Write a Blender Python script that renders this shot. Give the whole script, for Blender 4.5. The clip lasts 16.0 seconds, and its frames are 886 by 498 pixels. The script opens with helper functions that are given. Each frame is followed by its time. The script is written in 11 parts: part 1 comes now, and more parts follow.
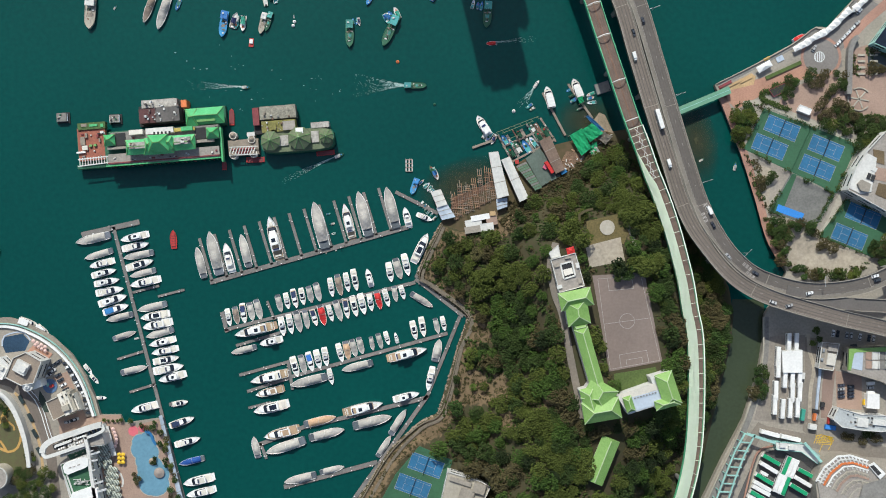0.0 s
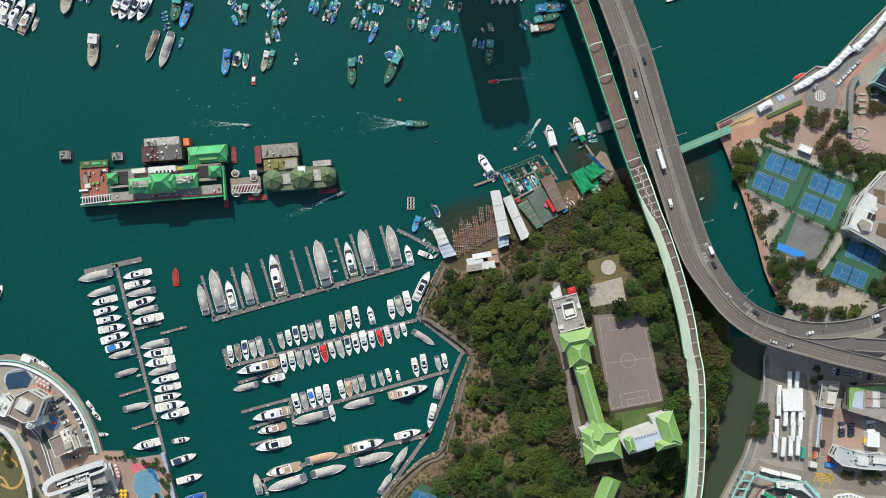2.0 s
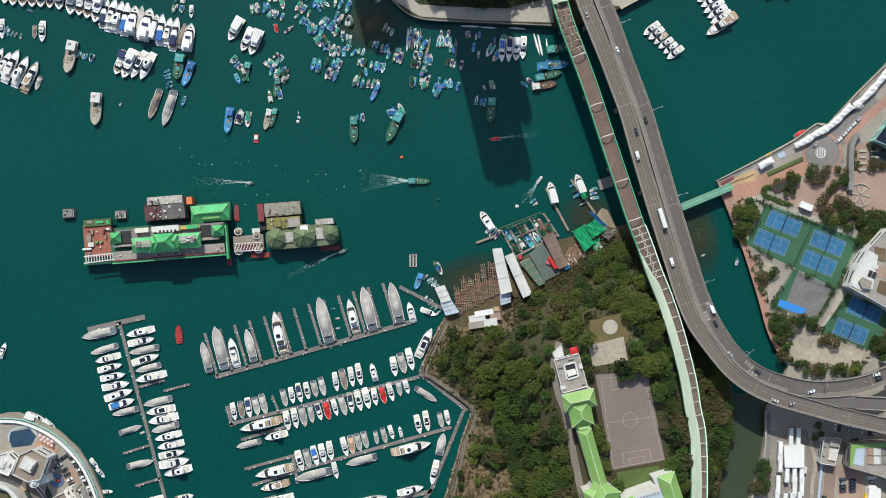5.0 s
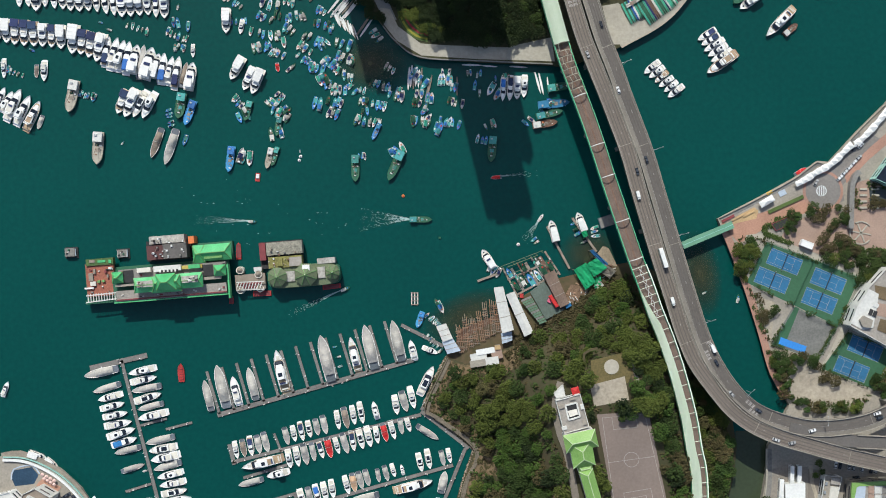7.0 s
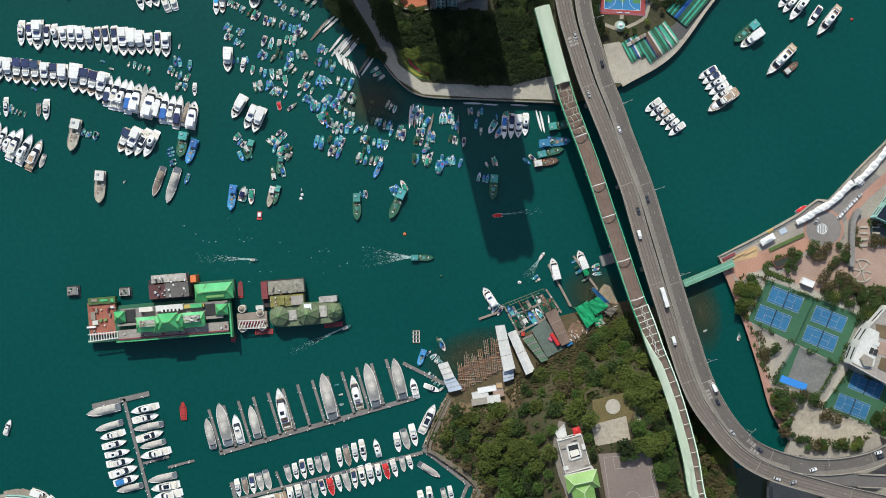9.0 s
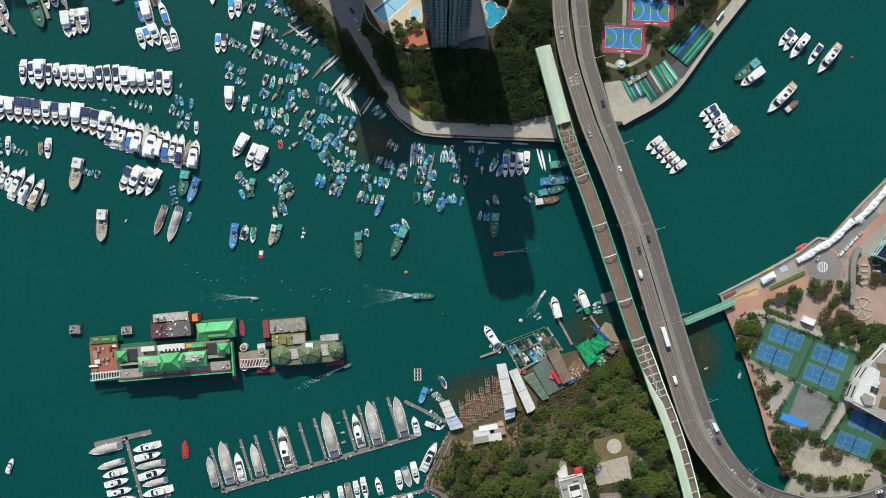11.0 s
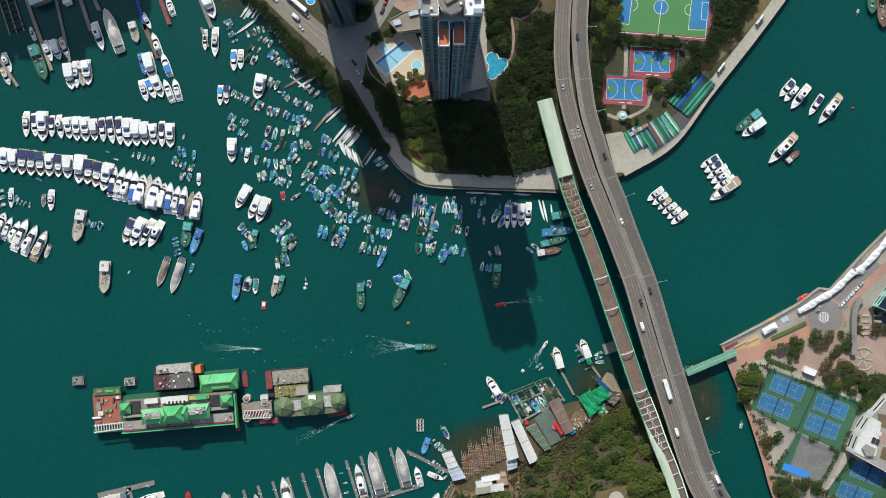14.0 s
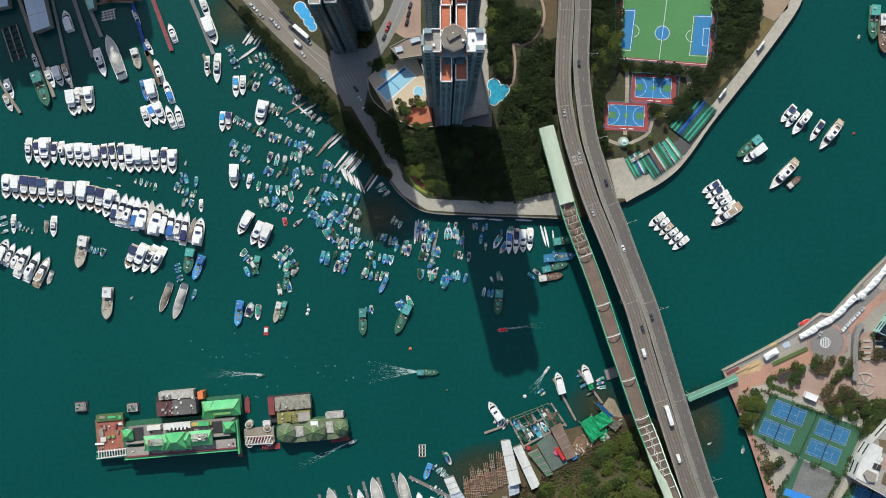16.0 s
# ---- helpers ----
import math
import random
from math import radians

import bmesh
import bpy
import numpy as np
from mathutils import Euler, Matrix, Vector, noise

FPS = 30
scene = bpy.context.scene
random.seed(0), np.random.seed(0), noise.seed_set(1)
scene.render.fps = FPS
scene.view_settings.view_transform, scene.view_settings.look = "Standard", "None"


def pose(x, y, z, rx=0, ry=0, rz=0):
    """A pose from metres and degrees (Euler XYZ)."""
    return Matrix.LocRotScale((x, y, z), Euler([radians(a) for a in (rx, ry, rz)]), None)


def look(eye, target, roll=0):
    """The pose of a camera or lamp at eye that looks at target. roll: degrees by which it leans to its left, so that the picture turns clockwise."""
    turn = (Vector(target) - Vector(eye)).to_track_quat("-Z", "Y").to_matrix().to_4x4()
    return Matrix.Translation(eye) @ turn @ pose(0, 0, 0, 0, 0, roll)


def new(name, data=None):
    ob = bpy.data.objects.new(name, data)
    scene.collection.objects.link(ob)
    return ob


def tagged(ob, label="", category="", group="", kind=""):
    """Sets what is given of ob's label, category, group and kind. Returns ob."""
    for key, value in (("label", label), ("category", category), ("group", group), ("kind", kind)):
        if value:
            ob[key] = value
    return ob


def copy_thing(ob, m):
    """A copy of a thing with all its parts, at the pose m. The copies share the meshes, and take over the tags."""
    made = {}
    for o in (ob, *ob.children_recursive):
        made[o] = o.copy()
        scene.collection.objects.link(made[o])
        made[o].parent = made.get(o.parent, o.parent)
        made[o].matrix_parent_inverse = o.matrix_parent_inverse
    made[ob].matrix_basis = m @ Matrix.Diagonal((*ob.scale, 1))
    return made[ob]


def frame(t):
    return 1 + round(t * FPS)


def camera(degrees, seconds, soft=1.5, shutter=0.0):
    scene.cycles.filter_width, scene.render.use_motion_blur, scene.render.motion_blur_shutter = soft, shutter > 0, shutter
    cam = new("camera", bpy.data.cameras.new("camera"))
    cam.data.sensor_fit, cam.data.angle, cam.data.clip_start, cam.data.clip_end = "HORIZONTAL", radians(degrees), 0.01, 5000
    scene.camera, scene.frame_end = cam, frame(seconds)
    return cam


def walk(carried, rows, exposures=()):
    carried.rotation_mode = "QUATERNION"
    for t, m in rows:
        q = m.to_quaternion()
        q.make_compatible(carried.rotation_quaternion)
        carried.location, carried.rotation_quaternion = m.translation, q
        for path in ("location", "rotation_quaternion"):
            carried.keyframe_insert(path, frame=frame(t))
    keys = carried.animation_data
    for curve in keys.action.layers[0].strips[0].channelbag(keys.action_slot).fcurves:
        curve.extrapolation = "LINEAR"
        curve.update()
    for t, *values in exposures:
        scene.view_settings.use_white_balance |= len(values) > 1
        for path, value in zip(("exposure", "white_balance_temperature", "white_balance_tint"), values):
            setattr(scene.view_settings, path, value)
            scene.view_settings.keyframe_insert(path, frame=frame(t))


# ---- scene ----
# ---- camera and its flight ----
cam = camera(50.0, 16.0, 1.0)
FLIGHT = [
    (0.0, 0.0, 0.0), (0.5, -0.26, 5.8), (1.0, -0.5, 11.6), (1.5, -0.76, 17.45), (2.0, -1.0, 23.35),
    (2.5, -1.22, 29.3), (3.0, -1.45, 35.2), (3.5, -1.7, 41.15), (4.0, -1.92, 47.05), (6.5, -3.02, 76.7),
    (7.0, -3.22, 82.7), (7.5, -3.44, 88.7), (8.0, -3.65, 94.65), (8.5, -3.85, 100.6), (9.0, -4.07, 106.5),
    (11.5, -4.95, 136.2), (12.0, -5.12, 141.8), (12.5, -5.3, 147.3), (13.0, -5.5, 152.55), (13.5, -5.7, 157.6),
    (14.0, -5.95, 162.3), (14.5, -6.22, 166.75), (15.0, -6.48, 170.9), (15.5, -6.75, 174.8), (16.0, -7.02, 178.5),
]
walk(cam, [(t, pose(x, y, 588.5 + 9.6 * (t / 16) ** 0.85, 0, 0, 0.08 * math.sin(min(t, 5) * 0.63) - 0.42 * max(0, t - 3) / 13))
           for t, x, y in FLIGHT])


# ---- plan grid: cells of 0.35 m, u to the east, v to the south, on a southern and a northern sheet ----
def south(u, v, z=0.0):
    k = 0.35 * (1 - z / 588.5)
    return ((u - 784) * k, (441 - v) * k)


def north(u, v, z=0.0):
    k = 0.3557 * (1 - z / 598.1)
    a = math.radians(-0.42)
    x, y = (u - 784) * k, (441 - v) * k
    return (-7.02 + x * math.cos(a) - y * math.sin(a), 178.5 + x * math.sin(a) + y * math.cos(a))


# ---- daylight ----
SUN_DIR = Vector((-0.165, 0.689, 0.71)).normalized()
world = bpy.data.worlds.new("sky")
scene.world = world
world.use_nodes = True
wt = world.node_tree
sky = wt.nodes.new("ShaderNodeTexSky")
sky.sky_type, sky.sun_disc = "NISHITA", False
sky.sun_elevation = math.asin(SUN_DIR.z)
sky.sun_rotation = math.atan2(SUN_DIR.x, SUN_DIR.y)
sky.air_density, sky.dust_density = 1.2, 2.0
wt.links.new(sky.outputs[0], wt.nodes["Background"].inputs[0])
wt.nodes["Background"].inputs[1].default_value = 0.122
sun = new("sun", bpy.data.lights.new("sun", "SUN"))
sun.data.energy, sun.data.angle, sun.data.color = 4.05, radians(0.6), (0.95, 0.97, 0.895)
sun.matrix_world = look(SUN_DIR * 900, (0, 0, 0))
scene.view_settings.exposure = 0.0

# ---- materials ----
MATS = {}


def mat(name, c, rough=0.7, metal=0.0, var=0.2, big=0.08, fine=1.5, bump=0.15, rnd=0.0, tint=None, spec=0.5):
    """A weathered surface: two scales of noise on the base colour, a fine relief and, with rnd, a shade that differs from thing to thing."""
    if name in MATS:
        return MATS[name]
    m = bpy.data.materials.new(name)
    m.use_nodes = True
    nt = m.node_tree
    p = nt.nodes["Principled BSDF"]
    geo = nt.nodes.new("ShaderNodeNewGeometry")
    n1, n2 = nt.nodes.new("ShaderNodeTexNoise"), nt.nodes.new("ShaderNodeTexNoise")
    n1.inputs["Scale"].default_value, n1.inputs["Detail"].default_value = big, 4
    n2.inputs["Scale"].default_value, n2.inputs["Detail"].default_value = fine, 5
    for n in (n1, n2):
        nt.links.new(geo.outputs["Position"], n.inputs["Vector"])
    add = nt.nodes.new("ShaderNodeMath")
    add.operation = "ADD"
    nt.links.new(n1.outputs["Fac"], add.inputs[0])
    nt.links.new(n2.outputs["Fac"], add.inputs[1])
    ramp = nt.nodes.new("ShaderNodeMapRange")
    ramp.inputs[1].default_value, ramp.inputs[2].default_value = 0.65, 1.35
    nt.links.new(add.outputs[0], ramp.inputs[0])
    mix = nt.nodes.new("ShaderNodeMix")
    mix.data_type = "RGBA"
    other = tint or tuple(min(1, x * (1 + var)) for x in c)
    mix.inputs["A"].default_value = (*[x * (1 - var) for x in c], 1)
    mix.inputs["B"].default_value = (*other, 1)
    nt.links.new(ramp.outputs[0], mix.inputs["Factor"])
    out = mix.outputs["Result"]
    if rnd:
        info = nt.nodes.new("ShaderNodeObjectInfo")
        hsv = nt.nodes.new("ShaderNodeHueSaturation")
        v = nt.nodes.new("ShaderNodeMapRange")
        v.inputs[3].default_value, v.inputs[4].default_value = 1 - rnd, 1 + rnd
        h = nt.nodes.new("ShaderNodeMapRange")
        h.inputs[3].default_value, h.inputs[4].default_value = 0.5 - rnd * 0.06, 0.5 + rnd * 0.06
        w = nt.nodes.new("ShaderNodeMath")
        w.operation, w.inputs[1].default_value = "MULTIPLY", 7.31
        f = nt.nodes.new("ShaderNodeMath")
        f.operation = "FRACT"
        nt.links.new(info.outputs["Random"], v.inputs[0])
        nt.links.new(info.outputs["Random"], w.inputs[0])
        nt.links.new(w.outputs[0], f.inputs[0])
        nt.links.new(f.outputs[0], h.inputs[0])
        nt.links.new(v.outputs[0], hsv.inputs["Value"])
        nt.links.new(h.outputs[0], hsv.inputs["Hue"])
        nt.links.new(out, hsv.inputs["Color"])
        out = hsv.outputs["Color"]
    nt.links.new(out, p.inputs["Base Color"])
    p.inputs["Roughness"].default_value, p.inputs["Metallic"].default_value = rough, metal
    p.inputs["Specular IOR Level"].default_value = spec
    if bump:
        b = nt.nodes.new("ShaderNodeBump")
        b.inputs["Strength"].default_value, b.inputs["Distance"].default_value = bump, 0.3
        nt.links.new(n2.outputs["Fac"], b.inputs["Height"])
        nt.links.new(b.outputs[0], p.inputs["Normal"])
    MATS[name] = m
    return m


def striped(name, c1, c2, width, angle=0.0, rough=0.6, share=0.5):
    """Two colours in bands across the ground plan, for seams, mesh and corrugation."""
    m = mat(name, c1, rough, var=0.12, big=0.05, fine=0.6)
    nt = m.node_tree
    geo = nt.nodes.new("ShaderNodeNewGeometry")
    rot = nt.nodes.new("ShaderNodeVectorRotate")
    rot.rotation_type = "Z_AXIS"
    rot.inputs["Angle"].default_value = radians(angle)
    sep = nt.nodes.new("ShaderNodeSeparateXYZ")
    mul, fr, gt = (nt.nodes.new("ShaderNodeMath") for _ in range(3))
    mul.operation, fr.operation, gt.operation = "MULTIPLY", "FRACT", "GREATER_THAN"
    mul.inputs[1].default_value, gt.inputs[1].default_value = 1 / width, share
    nt.links.new(geo.outputs["Position"], rot.inputs["Vector"])
    nt.links.new(rot.outputs[0], sep.inputs[0])
    nt.links.new(sep.outputs[0], mul.inputs[0])
    nt.links.new(mul.outputs[0], fr.inputs[0])
    nt.links.new(fr.outputs[0], gt.inputs[0])
    p = nt.nodes["Principled BSDF"]
    old = p.inputs["Base Color"].links[0].from_socket
    mix = nt.nodes.new("ShaderNodeMix")
    mix.data_type = "RGBA"
    mix.inputs["B"].default_value = (*c2, 1)
    nt.links.new(gt.outputs[0], mix.inputs["Factor"])
    nt.links.new(old, mix.inputs["A"])
    nt.links.new(mix.outputs["Result"], p.inputs["Base Color"])
    return m


WATER = mat("sea_water", (0.0012, 0.054, 0.048), 0.22, var=0.14, big=0.006, fine=0.35, bump=0.12, tint=(0.0016, 0.064, 0.055), spec=0.22)
SHALLOW = mat("canal_water", (0.045, 0.06, 0.034), 0.2, var=0.15, big=0.02, fine=0.5, bump=0.1, spec=0.35)
FOAM = mat("foam", (0.3, 0.46, 0.44), 0.6, var=0.3, big=0.5, fine=2.5)
CONC = mat("concrete", (0.295, 0.262, 0.22), 0.85, var=0.22, big=0.05, fine=0.8)
CONC_D = mat("dark_concrete", (0.2, 0.19, 0.175), 0.85, var=0.3, big=0.06, fine=0.7)
PALE = mat("pale_concrete", (0.37, 0.335, 0.275), 0.85, var=0.2, big=0.05, fine=0.6)
ASPH = mat("asphalt", (0.12, 0.108, 0.1), 0.9, var=0.22, big=0.03, fine=0.9)
ASPH_D = mat("dark_asphalt", (0.085, 0.082, 0.08), 0.9, var=0.25, big=0.03, fine=0.9)
PINKCONC = mat("weathered_road_concrete", (0.16, 0.132, 0.112), 0.9, var=0.2, big=0.03, fine=0.7)
PAVER = mat("red_brick_paving", (0.36, 0.2, 0.15), 0.85, var=0.25, big=0.08, fine=1.2)
PINKP = mat("pink_paving", (0.33, 0.225, 0.175), 0.85, var=0.2, big=0.08, fine=1.0)
TANP = mat("tan_paving", (0.46, 0.31, 0.16), 0.85, var=0.2, big=0.1, fine=1.0)
SOIL = mat("dry_soil", (0.2, 0.13, 0.078), 0.95, var=0.35, big=0.04, fine=0.35, tint=(0.06, 0.058, 0.022), bump=0.4)
SAND = mat("sandy_ground", (0.36, 0.31, 0.245), 0.95, var=0.3, big=0.09, fine=0.6)
GRASS = mat("dry_grass", (0.12, 0.105, 0.035), 0.95, var=0.3, big=0.08, fine=0.8, tint=(0.19, 0.14, 0.06), bump=0.3)
LAWN = mat("lawn", (0.075, 0.11, 0.03), 0.95, var=0.3, big=0.1, fine=0.9, bump=0.3)
ROCK = mat("rock", (0.26, 0.21, 0.16), 0.9, var=0.4, big=0.2, fine=1.2, bump=0.6)
TIMBER = mat("weathered_timber", (0.25, 0.21, 0.17), 0.85, var=0.3, big=0.2, fine=1.5)
RAWWOOD = mat("raw_timber", (0.33, 0.2, 0.13), 0.85, var=0.35, big=0.2, fine=1.2)
TEAK = mat("teak_deck", (0.38, 0.27, 0.17), 0.6, var=0.2, big=0.4, fine=2.5, rnd=0.15)
PONTOON = mat("pontoon_deck", (0.17, 0.16, 0.15), 0.85, var=0.3, big=0.1, fine=1.0)
GEL = mat("white_gelcoat", (0.78, 0.77, 0.75), 0.3, var=0.06, big=0.3, fine=2, bump=0.02, rnd=0.05)
CREAM = mat("cream_deck", (0.64, 0.6, 0.53), 0.55, var=0.12, big=0.4, fine=2, rnd=0.12)
DGLASS = mat("tinted_glass", (0.014, 0.02, 0.032), 0.12, var=0.3, big=0.4, fine=1, bump=0.0)
NAVY = mat("navy_canvas", (0.02, 0.035, 0.1), 0.8, var=0.25, big=0.4, fine=1.5, rnd=0.3)
FBLUE = mat("faded_blue_canvas", (0.04, 0.2, 0.42), 0.8, var=0.35, big=0.4, fine=2.5, rnd=0.35)
TEAL = mat("teal_paint", (0.05, 0.26, 0.24), 0.7, var=0.3, big=0.4, fine=2.5, rnd=0.35)
MORTAR = mat("ridge_mortar", (0.42, 0.52, 0.3), 0.7, var=0.2, big=0.2, fine=2)
# Soil under trees, its colour darkened to carry their shade.
FOREST = mat("shaded_forest_floor", (0.05, 0.048, 0.022), 0.95, var=0.4, big=0.06, fine=0.6, bump=0.4)
BLUE = mat("blue_canvas", (0.03, 0.2, 0.5), 0.75, var=0.25, big=0.4, fine=1.5, rnd=0.3)
TARP = mat("grey_tarpaulin", (0.4, 0.375, 0.345), 0.8, var=0.16, big=0.4, fine=1.2, bump=0.35, rnd=0.16)
TARPB = mat("brown_tarpaulin", (0.24, 0.19, 0.15), 0.8, var=0.2, big=0.4, fine=1.2, bump=0.35, rnd=0.1)
TARPR = mat("red_tarpaulin", (0.5, 0.02, 0.02), 0.75, var=0.2, big=0.4, fine=1.2, bump=0.35)
TARPT = mat("tan_tarpaulin", (0.5, 0.32, 0.2), 0.75, var=0.2, big=0.4, fine=1.2, bump=0.35)
TARPN = mat("blue_tarpaulin", (0.01, 0.07, 0.3), 0.75, var=0.2, big=0.4, fine=1.2, bump=0.35)
RED = mat("red_paint", (0.42, 0.035, 0.03), 0.6, var=0.25, big=0.3, fine=1.5)
DRED = mat("dark_red_paint", (0.2, 0.04, 0.045), 0.7, var=0.3, big=0.3, fine=1.5)
ORANGE = mat("orange_paint", (0.62, 0.17, 0.05), 0.6, var=0.2, big=0.3, fine=1.5)
JADE = mat("jade_green_paint", (0.05, 0.36, 0.25), 0.65, var=0.25, big=0.3, fine=1.5, rnd=0.25)
DGREEN = mat("dark_green_paint", (0.02, 0.11, 0.06), 0.7, var=0.3, big=0.3, fine=1.5)
RUST = mat("rusty_steel", (0.17, 0.1, 0.07), 0.85, var=0.4, big=0.2, fine=1.2)
STEEL = mat("galvanised_steel", (0.45, 0.46, 0.46), 0.45, 0.6, var=0.15, big=0.3, fine=1.5)
WHITE = mat("white_paint", (0.72, 0.71, 0.69), 0.6, var=0.1, big=0.1, fine=0.8, rnd=0.05)
DIRTYW = mat("stained_white_sheet", (0.58, 0.57, 0.54), 0.65, var=0.15, big=0.12, fine=0.7)
DARK = mat("dark_void", (0.03, 0.03, 0.032), 0.9, var=0.3, big=0.3, fine=1.5)
PALACE = mat("bright_green_roof_tile", (0.05, 0.42, 0.13), 0.5, var=0.3, big=0.12, fine=1.6, tint=(0.11, 0.52, 0.22))
PALACE_D = mat("faded_green_paint", (0.13, 0.28, 0.09), 0.7, var=0.35, big=0.15, fine=1.2)
OLIVE = mat("olive_roof_tile", (0.1, 0.14, 0.075), 0.65, var=0.25, big=0.15, fine=1.5, tint=(0.17, 0.2, 0.11))
SEMI = mat("glazed_green_roof_tile", (0.17, 0.34, 0.075), 0.5, var=0.15, big=0.06, fine=1.2, tint=(0.26, 0.42, 0.13))
MINT = mat("mint_green_cover", (0.78, 0.89, 0.71), 0.5, var=0.06, big=0.04, fine=0.7, tint=(0.82, 0.89, 0.75))
FGREEN = mat("green_steel", (0.1, 0.5, 0.25), 0.5, var=0.15, big=0.2, fine=1.2)
AQUA = mat("aqua_steel", (0.28, 0.5, 0.45), 0.5, var=0.15, big=0.2, fine=1.2)
BALLAST = mat("track_slab", (0.16, 0.115, 0.095), 0.95, var=0.3, big=0.15, fine=1.5)
COURTG = mat("court_green", (0.033, 0.11, 0.055), 0.8, var=0.15, big=0.08, fine=0.7)
COURTB = mat("court_blue", (0.025, 0.17, 0.36), 0.8, var=0.15, big=0.08, fine=0.7)
PITCHG = mat("pitch_green", (0.065, 0.2, 0.065), 0.8, var=0.1, big=0.05, fine=0.7)
PITCHR = mat("pitch_red", (0.3, 0.05, 0.048), 0.8, var=0.12, big=0.08, fine=0.7)
FADED = mat("faded_line_paint", (0.36, 0.33, 0.31), 0.8, var=0.2, big=0.3, fine=2)
ROADB = mat("sunbleached_asphalt", (0.21, 0.18, 0.15), 0.9, var=0.2, big=0.04, fine=0.8)
LINE = mat("line_paint", (0.7, 0.72, 0.72), 0.7, var=0.15, big=0.3, fine=2)
POOLW = mat("pool_water", (0.13, 0.27, 0.36), 0.12, var=0.12, big=0.15, fine=0.6, bump=0.06)
POOLD = mat("deep_pool_water", (0.03, 0.3, 0.42), 0.12, var=0.3, big=0.15, fine=0.6, bump=0.06)
TERRA = mat("terracotta_paving", (0.46, 0.14, 0.07), 0.8, var=0.18, big=0.2, fine=1.2)
YELLOW = mat("yellow_canvas", (0.72, 0.45, 0.03), 0.7, var=0.1, big=0.4, fine=2)
ROOFG = mat("grey_roof_screed", (0.3, 0.27, 0.24), 0.85, var=0.25, big=0.1, fine=0.8)
BLUEROOF = mat("pale_blue_sheet_roof", (0.42, 0.48, 0.56), 0.55, var=0.12, big=0.08, fine=0.7)
TOWERW = mat("tower_wall", (0.22, 0.285, 0.3), 0.5, var=0.1, big=0.05, fine=0.6)
TGLASS = mat("curtain_glass", (0.05, 0.1, 0.115), 0.2, var=0.3, big=0.06, fine=0.3, bump=0.0)
LEAF = mat("broad_leaves", (0.02808, 0.0546, 0.01248), 0.75, var=0.35, big=0.1, fine=0.9, rnd=0.35, tint=(0.0546, 0.0897, 0.02184), bump=0.2, spec=0.2)
LEAFB = mat("bright_green_leaves", (0.04, 0.092, 0.0144), 0.75, var=0.35, big=0.1, fine=0.9, rnd=0.35, tint=(0.076, 0.132, 0.0256), bump=0.2, spec=0.2)
# Dark foliage tone; on the headland it also carries shade in its colour.
LEAFD = mat("dark_and_shaded_leaves", (0.015, 0.03, 0.00975), 0.75, var=0.4, big=0.1, fine=0.9, rnd=0.35, tint=(0.0285, 0.0465, 0.0135), bump=0.2, spec=0.2)
LEAF2 = mat("yellow_green_leaves", (0.075, 0.098, 0.019), 0.75, var=0.35, big=0.1, fine=0.9, rnd=0.35, spec=0.2)
LEAF3 = mat("dry_brown_leaves", (0.082, 0.07, 0.03), 0.8, var=0.35, big=0.1, fine=0.9, rnd=0.3, spec=0.2)
BARK = mat("bark", (0.12, 0.09, 0.065), 0.9, var=0.3, big=0.5, fine=3)
CARP = mat("car_paint_light", (0.55, 0.55, 0.55), 0.25, var=0.05, rnd=0.4, bump=0.0)
CARD = mat("car_paint_dark", (0.045, 0.05, 0.06), 0.25, var=0.05, rnd=0.5, bump=0.0)
RUBBER = mat("tyre_rubber", (0.02, 0.02, 0.02), 0.9, var=0.2)


# ---- building blocks ----
def part(name, bm, material, parent=None, label="", kind=""):
    """One mesh object from bm, under a thing or a part."""
    bmesh.ops.recalc_face_normals(bm, faces=bm.faces)
    me = bpy.data.meshes.new(name)
    bm.to_mesh(me)
    bm.free()
    me.materials.append(material)
    ob = new(name, me)
    if parent is not None:
        ob.parent = parent
    if label or kind:
        tagged(ob, label=label, kind=kind)
    return ob


def share(name, ob, parent, m=None):
    """Another part on the same mesh data."""
    o = new(name, ob.data)
    o.parent = parent
    if m is not None:
        o.matrix_basis = m
    return o


def thing(name, label, category, group="", kind="", m=None):
    e = new(name)
    e.empty_display_size = 0.5
    if m is not None:
        e.matrix_basis = m
    return tagged(e, label, category, group, kind)


def prism(bm, pts, z0, z1, top=1.0, shift=(0, 0)):
    """An upright block on a plan outline; top scales the upper outline about its middle."""
    cx, cy = sum(p[0] for p in pts) / len(pts), sum(p[1] for p in pts) / len(pts)
    a = [bm.verts.new((x, y, z0)) for x, y in pts]
    b = [bm.verts.new((cx + (x - cx) * top + shift[0], cy + (y - cy) * top + shift[1], z1)) for x, y in pts]
    n = len(pts)
    for i in range(n):
        bm.faces.new((a[i], a[(i + 1) % n], b[(i + 1) % n], b[i]))
    bm.faces.new(b)
    bm.faces.new(a[::-1])
    return bm


def block(bm, cx, cy, w, d, z0, z1, turn=0.0, top=1.0):
    c, s = math.cos(radians(turn)), math.sin(radians(turn))
    pts = [(cx + c * x - s * y, cy + s * x + c * y) for x, y in ((-w / 2, -d / 2), (w / 2, -d / 2), (w / 2, d / 2), (-w / 2, d / 2))]
    return prism(bm, pts, z0, z1, top)


